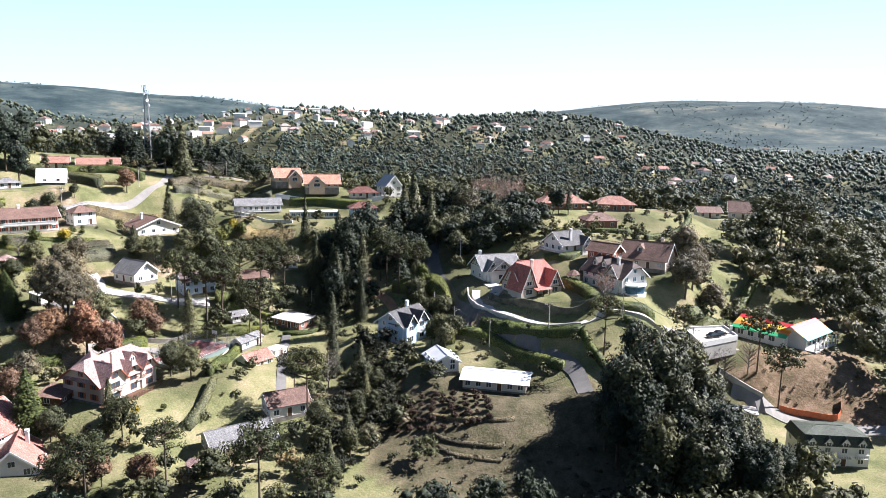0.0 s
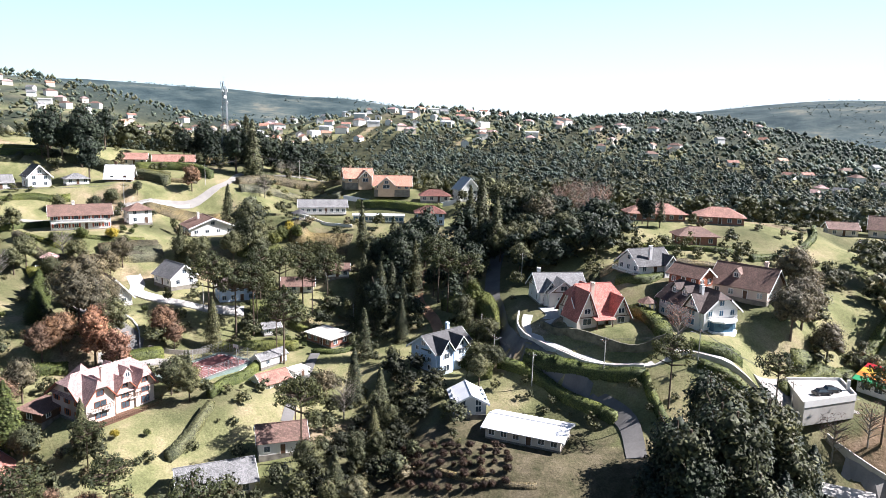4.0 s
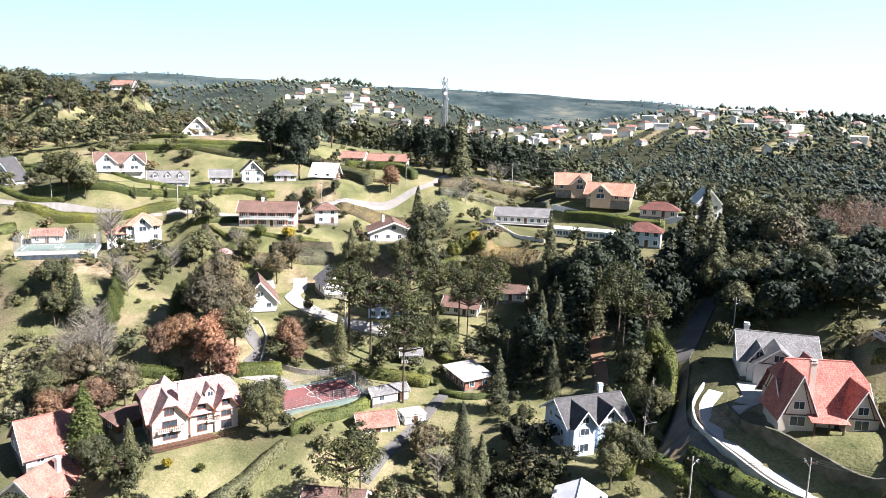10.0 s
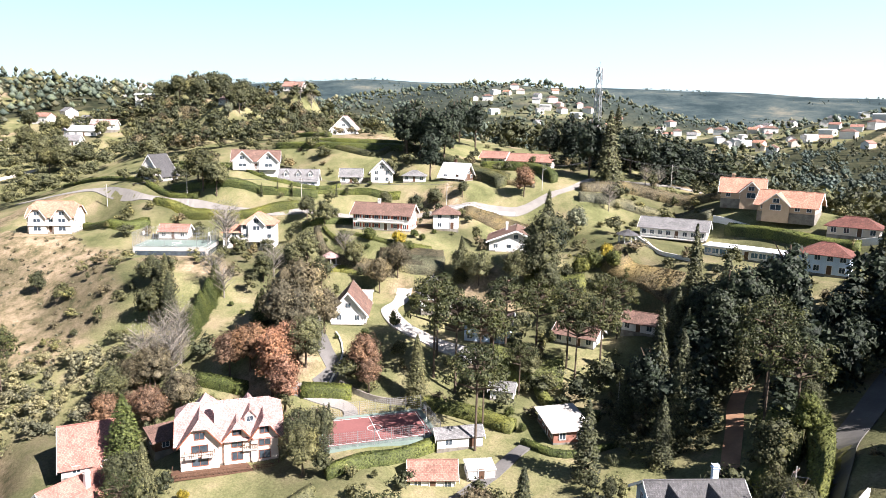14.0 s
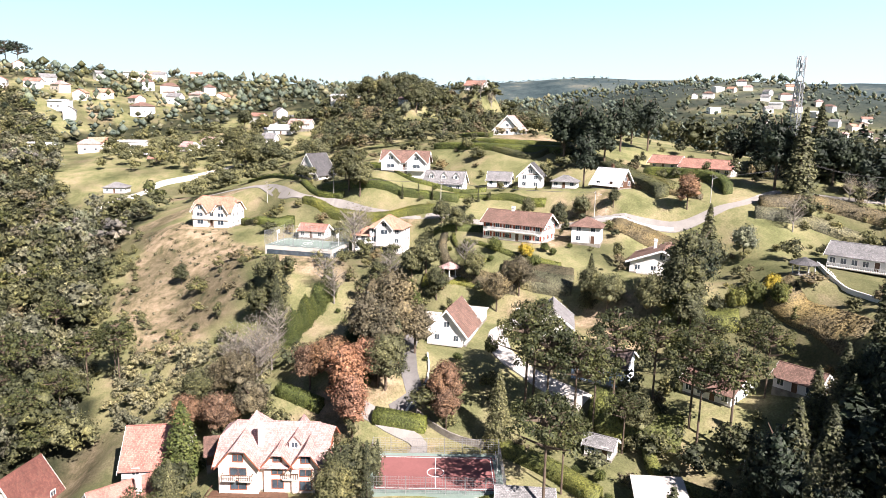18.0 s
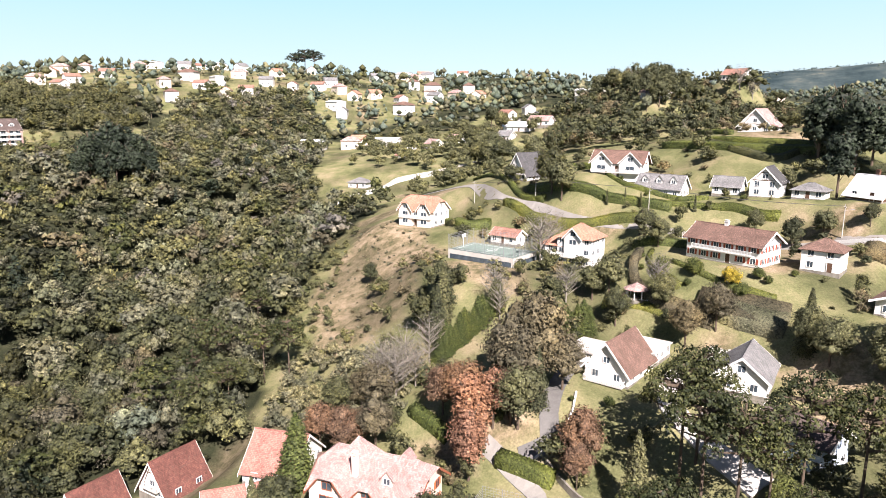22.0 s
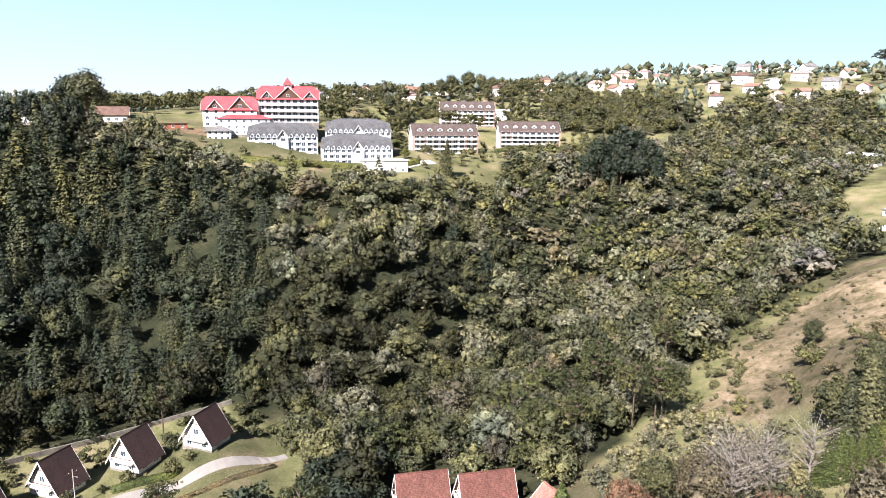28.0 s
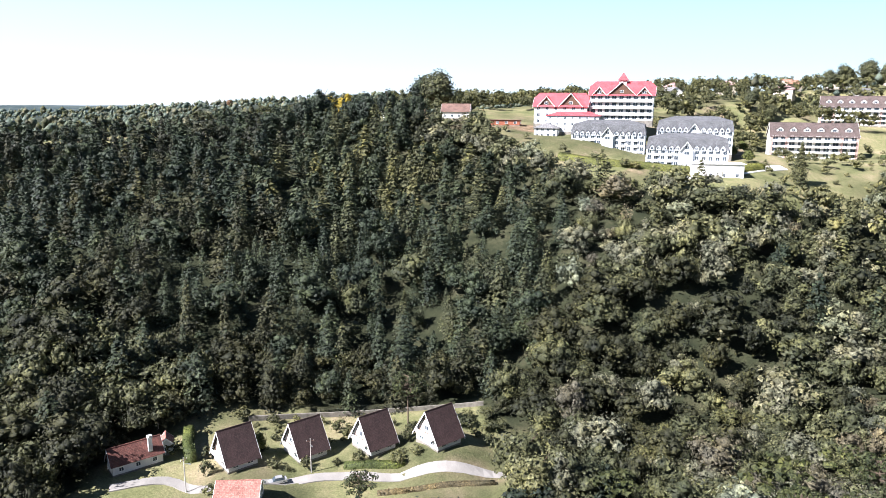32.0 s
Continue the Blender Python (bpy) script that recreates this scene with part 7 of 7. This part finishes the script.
# building site below the striped hall
ORANGE_NET = plain("orange_safety_net", (0.55, 0.16, 0.07), 0.8, 0.2, 0.8)
low_wall([(73, 142.5), (79, 141), (84, 139.5), (87, 144)], 1.6, ORANGE_NET, "orange safety netting round a building site", 0.08, "safety_net")
road([(64, 146), (69, 143), (76, 139), (84, 136), (92, 134)], 4.0, PAVING, "pale concrete drive beside a building site", "drive")
low_wall([(62, 149), (66, 146), (70, 144)], 1.2, CONCRETE, "pale retaining wall of the drive")
# lone trees of the far ridges
for x, y, h, kd, lf, lab in ((-104, -139, 21, "broad", LEAF_DARK, "very large dark round-crowned tree on the ridge"), (-100, -146, 19, "broad", LEAF_PINE, "large dark tree on the ridge"),
                             (-713, -19, 28, "araucaria", LEAF_PINE, "tall group of pines on the western skyline"), (-722, -30, 26, "araucaria", LEAF_PINE, "tall group of pines on the western skyline"), (-705, -8, 26, "araucaria", LEAF_PINE, "tall group of pines on the western skyline"),
                             (-60, -172, 17, "tall", LEAF_PINE, "dark pine on the southern ridge"), (-30, -160, 12, "araucaria", LEAF_ARAUC, "araucaria on the southern ridge"), (-42, -166, 11, "araucaria", LEAF_ARAUC, "araucaria on the southern ridge"), (-50, -156, 13, "broad", LEAF_DARK, "dark round tree on the southern ridge"), (-16, -163, 11, "broad", LEAF_DARK, "dark round tree on the southern ridge"), (-4, -160, 12, "araucaria", LEAF_ARAUC, "araucaria on the southern ridge"), (-74, -152, 13, "broad", LEAF_PINE, "dark round tree on the southern ridge"), (-84, -146, 15, "tall", LEAF_PINE, "dark pine on the southern ridge"), (-90, -140, 14, "tall", LEAF_DARK, "dark pine on the southern ridge"), (-66, -160, 15, "tall", LEAF_YELLOW, "yellow autumn tree on the southern ridge"), (-58, -162, 15, "tall", LEAF_YELLOW, "yellow autumn tree on the southern ridge"),
                             (-840, 40, 30, "broad", LEAF_DARK, "huge dark round tree on the skyline"), (-846, 52, 28, "broad", LEAF_DARK, "huge dark round tree on the skyline")):
    tree(kd, x, y, h, lf, lab, wide=1.15)

# hedges and planted banks of the plots
hedge([(-188, 214), (-165, 222), (-166, 231)], 2.0, 2.4, LEAF_DARK, "dark clipped hedge on an upper lawn")
hedge([(-164, 235), (-135, 236), (-115, 234)], 3.6, 5.0, LEAF_DARK, "broad dark hedge bank down a slope")
hedge([(-114, 219), (-106, 225), (-95, 231)], 0.8, 6.0, LEAF_BROWN, "brown scrubby bank below a road")
hedge([(-105, 187), (-99, 192), (-94, 197)], 2.0, 4.0, LEAF_OLIVE, "brownish-green bank below a garden")
hedge([(-115, 172), (-111, 178), (-106, 184)], 0.7, 3.4, LEAF_LIME, "bright green vegetable bed on a terrace")
hedge([(-60, 181), (-55, 185), (-50, 190)], 4.0, 4.5, LEAF_LIME, "tall yellow-green shrubs along a garden")
hedge([(-77, 207), (-71, 210), (-67, 215)], 3.0, 4.5, LEAF_LIME, "yellow-green shrubs on a garden bank")
hedge([(-137, 238), (-117, 238)], 2.6, 2.6, LEAF_DARK, "dark hedge beside a lawn")
hedge([(-153, 190), (-145, 203), (-134, 212)], 1.4, 1.6, LEAF_HEDGE, "clipped hedge along a terrace lawn")
hedge([(-266, 149), (-187, 159), (-169, 166)], 1.6, 2.0, LEAF_HEDGE, "clipped hedge along a terrace lawn")
hedge([(-189, 140), (-170, 144), (-167, 152)], 2.4, 2.6, LEAF_HEDGE, "dark green hedge beside an orange-roofed house")
hedge([(-67, 223), (-57, 222), (-48, 221)], 1.2, 7.0, LEAF_BROWN, "dull brown creeper bank below a lawn")
hedge([(-47, 138), (-47, 131), (-48, 125)], 1.9, 2.0, LEAF_MID, "loose green shrubs edging a villa lawn")
hedge([(-13, 191), (-6, 183), (-8, 177)], 4.0, 4.0, LEAF_LIME, "tall loose hedge beside a lane")
hedge([(-212, 172), (-195, 183), (-180, 193)], 1.6, 2.0, LEAF_HEDGE, "clipped hedge on an upper terrace")
hedge([(-5, 188), (1, 174), (2, 154)], 3.8, 3.6, LEAF_LIME, "tall loose hedge beside a lane")
hedge([(30, 173), (33, 167), (35, 156)], 2.6, 4.0, LEAF_HEDGE, "ivy-green bank beside a red-roofed house")
hedge([(27, 184), (34, 183), (39, 191)], 1.8, 2.4, LEAF_HEDGE, "clipped hedge below a grey-roofed house")
hedge([(39, 154), (43, 153), (48, 154)], 1.8, 2.4, LEAF_HEDGE, "clipped hedge along a pale lane")
hedge([(22, 192), (24, 181), (28, 175)], 2.0, 2.4, LEAF_DARK, "dark shrubs between two houses")
hedge([(60, 165), (70, 170), (87, 190)], 2.2, 3.0, LEAF_HEDGE, "green hedge between a lawn and a yard")
hedge([(-20.5, 41), (-19.5, 37), (-19, 31)], 3.2, 2.8, LEAF_HEDGE, "tall green hedge beside a dark A-frame cabin")
hedge([(-44, 24.2), (-54, 23.6), (-64, 23.8)], 1.6, 1.6, LEAF_SHADE, "dark hedge behind the cabins")
hedge([(-48, 46.4), (-53, 47.6), (-59, 48.8)], 1.2, 1.6, LEAF_HEDGE, "clipped hedge in front of a cabin")
hedge([(-117.9, 185.0), (-111.5, 188.1), (-106.3, 191.3), (-99.5, 197.3)], 0.9, 1.2, LEAF_LIME, "low yellow-green hedge across a terrace lawn")
hedge([(-105.5, 186.4), (-100.4, 192.2), (-95.3, 197.6)], 2.0, 5.0, LEAF_BROWN, "brownish planted bank below a terrace lawn")


def rail_fence(pts, h=1.1):
    """A white garden fence: posts and two rails."""
    (ax, ay), (bx, by) = pts
    z = ground_z((ax + bx) / 2, (ay + by) / 2)
    ob = thing("garden_fence", ax, ay, z, 0, "white wooden post-and-rail garden fence", "fence")
    n = max(2, int(math.hypot(bx - ax, by - ay) * PLAN / 1.6))
    at = [((bx - ax) * k / n * PLAN, (by - ay) * k / n * PLAN, (ground_z(ax + (bx - ax) * k / n, ay + (by - ay) * k / n) - z) * PLAN) for k in range(n + 1)]
    for x, y, q in at:
        part("post", box(x, y, q - 0.3, 0.12, 0.12, h + 0.3), WHITEPAINT, ob)
    for k in range(n):
        for up in (0.45, 0.95):
            a, b = at[k], at[k + 1]
            part("rail", pipe((a[0], a[1], a[2] + up), (b[0], b[1], b[2] + up), 0.05, 0.05, 4), WHITEPAINT, ob)


rail_fence(((-114.5, 174.2), (-110.8, 179.1)))
rail_fence(((-110.8, 179.1), (-107.6, 183.5)))
rail_fence(((-72, 238), (-63, 232.3)))


# ---- more woods ----
LAWNS = [(-112, 149, 8), (-108, 187, 6), (-115, 181, 6), (-102, 196, 5), (-114, 233, 6), (-158, 178, 6), (-61, 234, 7), (-51, 149, 5), (-54, 132, 8), (-52, 171, 4), (-77, 165, 6), (-46, 170, 5), (-105, 145, 7), (-159, 184, 5), (-115, 227, 5), (-179, 223, 9), (-222, 110, 10), (-85, 172, 3), (-88, 139, 4), (-101, 185, 4), (-100, 203, 4), (66, 220, 9), (78, 189, 8), (-50, 159, 5), (59, 121, 7), (23, 160, 8), (-42, 115, 5), (26, 177, 5), (-40, 248, 8), (-122, 176, 5), (-143, 151, 9), (-57, 154, 9), (-55, 150, 7), (-39, 178, 6), (-43, 155, 5), (12, 137, 9), (18, 162, 5), (25, 159, 5), (-178, -42, 12), (-184, -34, 9)]   # kept open: x, y, radius
PLOTS = [(-215, 160), (-130, 120), (-100, 142), (-60, 112), (-20, 105), (5, 118), (-2, 150), (30, 196), (85, 200), (85, 250), (30, 262), (-20, 285), (-110, 282), (-230, 250)]
LOWER = [(-100, 142), (-60, 108), (-44, 92), (-16, 92), (-2, 112), (-6, 150), (-4, 176), (-20, 200), (-60, 206), (-84, 176), (-98, 160)]
WOODS = [
    ("ridge_wood", "tall dark trees beside the brown-roofed blocks", [(-354, -112), (-386, -125), (-438, -120), (-455, -83), (-417, -52), (-370, -60), (-354, -82), (-350, -98)], 6.0, ROUND + SPIRES, LEAF_DARK, (6, 13)),
    ("ridge_wood", "leafy trees beside the brown-roofed blocks", [(-354, -112), (-386, -125), (-438, -120), (-455, -83), (-417, -52), (-370, -60), (-354, -82), (-350, -98)], 9.0, ROUND, LEAF_OLIVE, (5, 10)),
    # shrubs added to darken a bank of shaded ground
    ("garden_trees", "dark shrubs added for the shade on the bank above the grey-roofed houses", [(20, 190), (40, 195), (62, 203), (60, 213), (38, 211), (20, 204)], 4.4, ROUND, LEAF_DARK, (1.8, 5.0)),
    ("garden_trees", "leafy trees in the gardens east of the mansion", [(48, 146), (86, 160), (92, 198), (74, 206), (62, 192), (66, 172), (52, 156)], 7.0, ROUND + TALLS, LEAF_OLIVE, (3.0, 8.0)),
    ("garden_trees", "dark bushes in the gardens east of the mansion", [(48, 146), (86, 160), (92, 198), (74, 206), (62, 192), (66, 172), (52, 156)], 6.0, ROUND, LEAF_DARK, (1.5, 5.0)),
    ("garden_trees", "dark bushes along the curving lanes", [(-4, 150), (8, 158), (22, 150), (32, 146), (42, 152), (54, 150), (40, 140), (26, 138), (6, 148)], 4.0, ROUND, LEAF_DARK, (1.0, 3.0)),
    ("garden_trees", "bushes and small trees in the hotel gardens", [(-350, -34), (-300, -40), (-250, -48), (-228, -30), (-196, -18), (-160, -24), (-128, -44), (-112, -92), (-132, -110), (-200, -110), (-240, -120), (-360, -90)], 8.0, ROUND + TALLS, LEAF_MID, (1.5, 5.5)),
    ("north_wood", "tall dark trees behind the upper houses", [(-175, 275), (-120, 290), (-75, 292), (-30, 290), (30, 268), (80, 272), (140, 268), (210, 230), (280, 330), (120, 440), (-60, 440), (-220, 340)], 7.3, THIN, LEAF_DARK, (8, 15)),
    ("north_wood", "trees behind the upper houses, tinted blue for haze", [(-175, 280), (-120, 292), (-75, 295), (-30, 292), (30, 272), (80, 275), (140, 270), (210, 232), (280, 330), (120, 440), (-60, 440), (-220, 340)], 10, THIN, LEAF_FAR, (7, 13)),
    ("slope_wood", "dark wood on the shaded slope below the bungalow", [(-20, 204), (-12, 212), (-14, 232), (4, 234), (24, 224), (27, 206), (18, 199), (4, 199)], 4.6, ROUND, LEAF_DARK, (4, 8)),
    ("east_wood", "dense trees on the eastern slope", [(80, 196), (95, 222), (130, 236), (200, 225), (240, 120), (150, 40), (98, 92), (94, 138), (100, 170)], 7.0, ROUND + TALLS, LEAF_DARK, (7, 13)),
    ("east_wood", "olive trees on the eastern slope", [(80, 196), (95, 222), (130, 236), (200, 225), (240, 120), (150, 40), (98, 92), (94, 138), (100, 170)], 9.0, THIN, LEAF_OLIVE, (6, 11)),
    ("hill_wood", "mixed trees on the north-western hill", [(-222, 188), (-240, 262), (-300, 300), (-420, 300), (-450, 220), (-410, 165), (-335, 205), (-300, 180), (-262, 170)], 7.5, THIN, LEAF_DARK, (6, 12)),
    ("hill_wood", "brownish trees on the north-western hill", [(-222, 188), (-240, 262), (-300, 300), (-420, 300), (-450, 220), (-410, 165), (-335, 205), (-300, 180), (-262, 170)], 12, ROUND + TWIGS, LEAF_BROWN, (5, 9)),
    ("spur_wood", "trees between the houses of the far spur", [(-225, 130), (-262, 160), (-330, 200), (-430, 160), (-430, 80), (-330, 88), (-318, 120), (-300, 140), (-262, 118)], 9.5, ROUND, LEAF_MID, (5, 10)),
    ("ridge_wood", "tall trees behind the hotels", [(-200, -120), (-240, -100), (-260, -130), (-330, -110), (-420, -120), (-460, -220), (-260, -230), (-60, -240), (-70, -175), (-120, -150), (-190, -122)], 8.5, THIN, LEAF_DARK, (7, 13)),
    ("scrub", "olive scrub at the foot of the bare slope", [(-118, 106), (-99, 108), (-86, 126), (-92, 138), (-106, 138), (-124, 116)], 3.0, ROUND, LEAF_OLIVE, (2, 4.5)),
    ("scrub", "grey-green scrub on the dry slope", BALD, 3.6, ROUND, LEAF_OLIVE, (0.4, 1.4)),
    ("garden_trees", "tall dark pines round the radio mast", [(-132, 270), (-112, 262), (-92, 268), (-70, 288), (-92, 304), (-132, 294)], 5.2, SPIRES + TALLS, LEAF_PINE, (8, 14)),
    ("scrub", "weeds and small bushes on a bare clay slope", EARTHY, 3.4, ROUND, LEAF_BROWN, (0.4, 1.5)),
    ("scrub", "brown dry bushes on the bare slope", BALD, 5.4, ROUND, LEAF_BROWN, (0.5, 1.5)),
    ("scrub", "green bushes creeping up the dry slope", [(-118, 110), (-124, 122), (-132, 118), (-150, 112), (-172, 111), (-205, 112), (-205, 106), (-172, 103), (-150, 102), (-126, 104)], 3.6, ROUND, LEAF_MID, (1.4, 3.6)),
    ("garden_trees", "garden bushes and small trees between the plots", PLOTS, 7.5, ROUND, LEAF_MID, (1.0, 3.6)),
    ("garden_trees", "dark garden trees and tall bushes between the plots", PLOTS, 8.5, ROUND + TALLS, LEAF_DARK, (2.0, 6.5)),
    ("garden_trees", "brownish bushes between the plots", PLOTS, 13.0, ROUND, LEAF_BROWN, (1.2, 4.5)),
    ("garden_trees", "dark leafy trees filling the gardens below the araucarias", LOWER, 10.5, ROUND + TALLS, LEAF_DARK, (2.5, 7.0)),
    ("garden_trees", "mid-green leafy trees filling the gardens below the araucarias", LOWER, 9.0, ROUND, LEAF_MID, (1.5, 5.0)),
    ("garden_trees", "tall dark trees along the shaded gully", [(-36, 212), (-12, 232), (-4, 214), (-13, 184), (-22, 178), (-32, 190)], 6.0, TALLS + SPIRES, LEAF_PINE, (7, 14)),
    # wooded slope; the dark needle colour also paints the shade lying on it
    ("slope_wood", "tall trees on the slope below the bungalow, dark for its shade", [(-8, 200), (-10, 234), (6, 240), (26, 226), (30, 206), (22, 197), (8, 196)], 5.0, TALLS + ROUND, LEAF_PINE, (6, 12)),
    ("garden_trees", "dark trees beside the lower lane and cabins", [(-95, 60), (-76, 74), (-40, 70), (0, 62), (50, 40), (60, 95), (10, 108), (-30, 92), (-62, 100), (-84, 82)], 5.6, ROUND + TALLS, LEAF_PINE, (5, 10)),
    ("garden_trees", "leafy trees in the gardens below the pink villa", [(-84, 128), (-60, 92), (-20, 90), (-12, 112), (-28, 128), (-48, 116), (-70, 124)], 7.0, ROUND + TALLS, LEAF_DARK, (3.0, 8.0)),
    ("garden_trees", "brownish trees in the gardens below the pink villa", [(-84, 128), (-60, 92), (-20, 90), (-12, 112), (-28, 128), (-48, 116), (-70, 124)], 9.0, ROUND, LEAF_BROWN, (2.0, 5.5)),
    ("garden_trees", "bushes round the dark A-frame cabins", [(-84, 52), (-84, 28), (-24, 26), (-10, 33), (-22, 54), (-50, 49)], 4.6, ROUND, LEAF_DARK, (1.2, 4.0)),
    ("field_scrub", "low rough brown-olive scrub on an old orchard slope", [(-10, 122), (4, 120), (20, 118), (32, 122), (30, 102), (-2, 102)], 2.6, BUSH, LEAF_DUN, (0.5, 1.5)),
    ("garden_trees", "dark leafy trees crowding in behind the cabins", [(4, 66), (-2, 50), (-4, 38), (-9, 31), (-26, 26), (-44, 22), (-80, 24), (-80, 10), (-20, 2), (24, 20), (24, 72)], 4.3, ROUND, LEAF_SHADE, (3.5, 7.5)),
    # bushes added to darken gully ground that lies in shade
    ("garden_trees", "dark bushes added for the shade of the gully side", [(-14, 110), (-7, 128), (-6, 150), (-7, 160), (-16, 166), (-23, 152), (-23, 110)], 3.4, ROUND + TALLS, LEAF_SHADE, (2.5, 6.0)),
    ("garden_trees", "dense dark trees on the steep bank above the valley", [(28, 84), (2, 62), (-6, 36), (-24, 22), (-14, 6), (60, 0), (110, 60), (60, 110), (30, 108)], 5.6, TALLS + ROUND, LEAF_DARK, (6, 12)),
]
for k, (nm, lab, ring, step, makers, leaf, (h0, h1)) in enumerate(WOODS):
    X, Y = scatter(ring, step, 60 + k, 0.48, LAWNS + LANES)
    if "plots" in lab:
        grove = np.array([noise.noise((x * 0.05, y * 0.05, 8.7)) for x, y in zip(X, Y)]) > -0.12
        X, Y = X[grove], Y[grove]
    wood_object(nm, lab, X, Y, np.random.default_rng(k).uniform(h0, h1, len(X)), BUSH if h1 <= 5.5 else makers, leaf, 80 + k)

# far woods: every crown a few blades
g = np.random.default_rng(21)
FAR = [lobes_crown(10, 5.6, g, 2, 1, 1.3, 0.02, 0.9, 0, 1.2) for _ in range(5)] + [lobes_crown(10, 3.2, g, 2, 1, 1.1, 0.02, 1.3, 0, 1.25) for _ in range(4)]
FULLER = [lobes_crown(10, 4.8, g, 6, 6, 0.72, 0.02, 0.9, 0, 0.72) for _ in range(4)] + [lobes_crown(10, 2.9, g, 6, 6, 0.66, 0.04, 1.2, 0, 0.72) for _ in range(3)]


def far_wood(name, label, X, Y, heights, leaf, seed):
    """Distant trees: fuller crowns on the nearer northern slopes, plain ones beyond."""
    nearer = (np.hypot(X + 60, Y - 100) < 680) & (Y > 100) & (X > -260)
    for q, forms in ((nearer, FULLER), (~nearer, FAR)):
        if q.any():
            wood_object(name, label, X[q], Y[q], heights[q], forms, leaf, seed)


n = 27000
rad = 330 * np.exp(g.uniform(0, 1, n) ** 0.75 * math.log(1300 / 330))
ang = np.radians(np.where(g.uniform(0, 1, n) < 0.92, g.uniform(50, 296, n), g.uniform(0, 360, n)))
X, Y = -60 + rad * np.cos(ang), 100 + rad * np.sin(ang)
open_field = np.array([noise.noise((x * 0.006, y * 0.006, 2.2)) for x, y in zip(X, Y)]) > 0.38
near_box = (X > -440) & (X < 150) & (Y > -180) & (Y < 340)
ok = ~near_box & ~(open_field & (g.uniform(0, 1, n) < 0.85)) & ~inside(X, Y, VALLEY)
for hx, hy, _ in TOWN:
    ok &= np.hypot(X - hx, Y - hy) > 11
X, Y = X[ok], Y[ok]
h = (3.0 + 9.5 * g.uniform(0, 1, len(X)) ** 2) * np.clip(np.hypot(X + 60, Y - 100) / 900, 1, 1.4)
half = g.uniform(0, 1, len(X))
for lo, hi, leaf, lab in ((0, 0.55, LEAF_FAR, "woods on the distant hills, leaves tinted blue for haze"), (0.55, 0.8, LEAF_DARK, "dark pine woods on the distant hills"), (0.8, 1.01, LEAF_OLIVE, "grey-green woods on the distant hills")):
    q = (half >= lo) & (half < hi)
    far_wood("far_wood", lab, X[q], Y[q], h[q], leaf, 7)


# clumps of trees on the ridges along the horizon
g = np.random.default_rng(77)
n = 11000
rad, ang = np.sqrt(g.uniform(1150 ** 2, 2800 ** 2, n)), np.radians(g.uniform(45, 190, n))
X, Y = -60 + rad * np.cos(ang), 100 + rad * np.sin(ang)
ok = np.array([noise.noise((x * 0.0035, y * 0.0035, 5.1)) for x, y in zip(X, Y)]) > 0.08 * g.normal(0, 1, n) + 0.08
X, Y = X[ok], Y[ok]
wood_object("ridge_wood", "clumps of trees on the horizon ridges, tinted blue for haze", X, Y, g.uniform(4.5, 9, len(X)), FAR, LEAF_FAR, 8)
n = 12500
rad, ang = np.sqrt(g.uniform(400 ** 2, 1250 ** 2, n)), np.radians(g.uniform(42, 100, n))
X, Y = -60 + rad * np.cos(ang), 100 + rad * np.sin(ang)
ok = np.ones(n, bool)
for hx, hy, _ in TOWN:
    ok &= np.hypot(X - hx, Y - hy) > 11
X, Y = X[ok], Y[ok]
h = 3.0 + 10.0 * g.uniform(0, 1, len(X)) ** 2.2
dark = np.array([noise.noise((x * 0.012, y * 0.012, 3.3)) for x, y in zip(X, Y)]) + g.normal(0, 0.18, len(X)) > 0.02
for q, leaf, lab in ((dark, LEAF_DEEPFAR, "dark woods filling the distant valley, tinted blue for haze"), (~dark, LEAF_FAR, "lighter woods filling the distant valley, tinted blue for haze")):
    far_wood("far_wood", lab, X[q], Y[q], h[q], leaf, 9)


# ---- distant town ----
def small_house(roof, wall, L, W, H, R, kind, windows):
    ob = thing("distant_house", 0, 0, 0, 0, "small pale house with tiled roof on a distant hillside", "house", "distant houses")
    part("wall", gabled_body(L, W, H, R, kind), wall, ob)
    part("roof", join(*[slab([(a, b, c + 0.16) for a, b, c in pts], 0.16) for pts in roof_faces(kind, L, W, H, R, 0.6)]), roof, ob)
    for k in range(2 if windows else 0):
        for s in (-1, 1):
            part("window", moved(box(0.03, 0, 1.0, 0.06, 1.5, 1.3), pose((k - 0.5) * L / 2.2, s * W / 2, 0, 0, 0, 90 * s)), GLASS, ob)
    return ob


LOOKS = [(TILE_RED, WHITE, 13, 9, 4.5, 2.6, "gable"), (TILE_PINK, CREAM, 15, 10, 5.5, 2.8, "hip"), (TILE_GREY, WHITE, 13, 9, 5.5, 3.0, "gable"),
         (TILE_BROWN, WHITE, 17, 11, 6.5, 3.0, "hip"), (METALWHITE, WHITE, 18, 10, 6.0, 1.2, "gable"), (TILE_ORANGE, CREAM, 13, 10, 4.5, 3.0, "gable")]
KINDS = [[small_house(*look_of, windows) for look_of in LOOKS] for windows in (False, True)]
g = np.random.default_rng(33)
used = set()
for k, (x, y, near_one) in enumerate(TOWN):
    m = pose(x * PLAN, y * PLAN, float(sheet_z(np.array([x]), np.array([y]))[0]) * PLAN + 0.6, 0, 0, g.uniform(0, 180))
    pair = (near_one, int(g.integers(0, 6)))
    if pair in used:
        copy_thing(KINDS[pair[0]][pair[1]], m)
    else:
        used.add(pair)
        KINDS[pair[0]][pair[1]].matrix_world = m
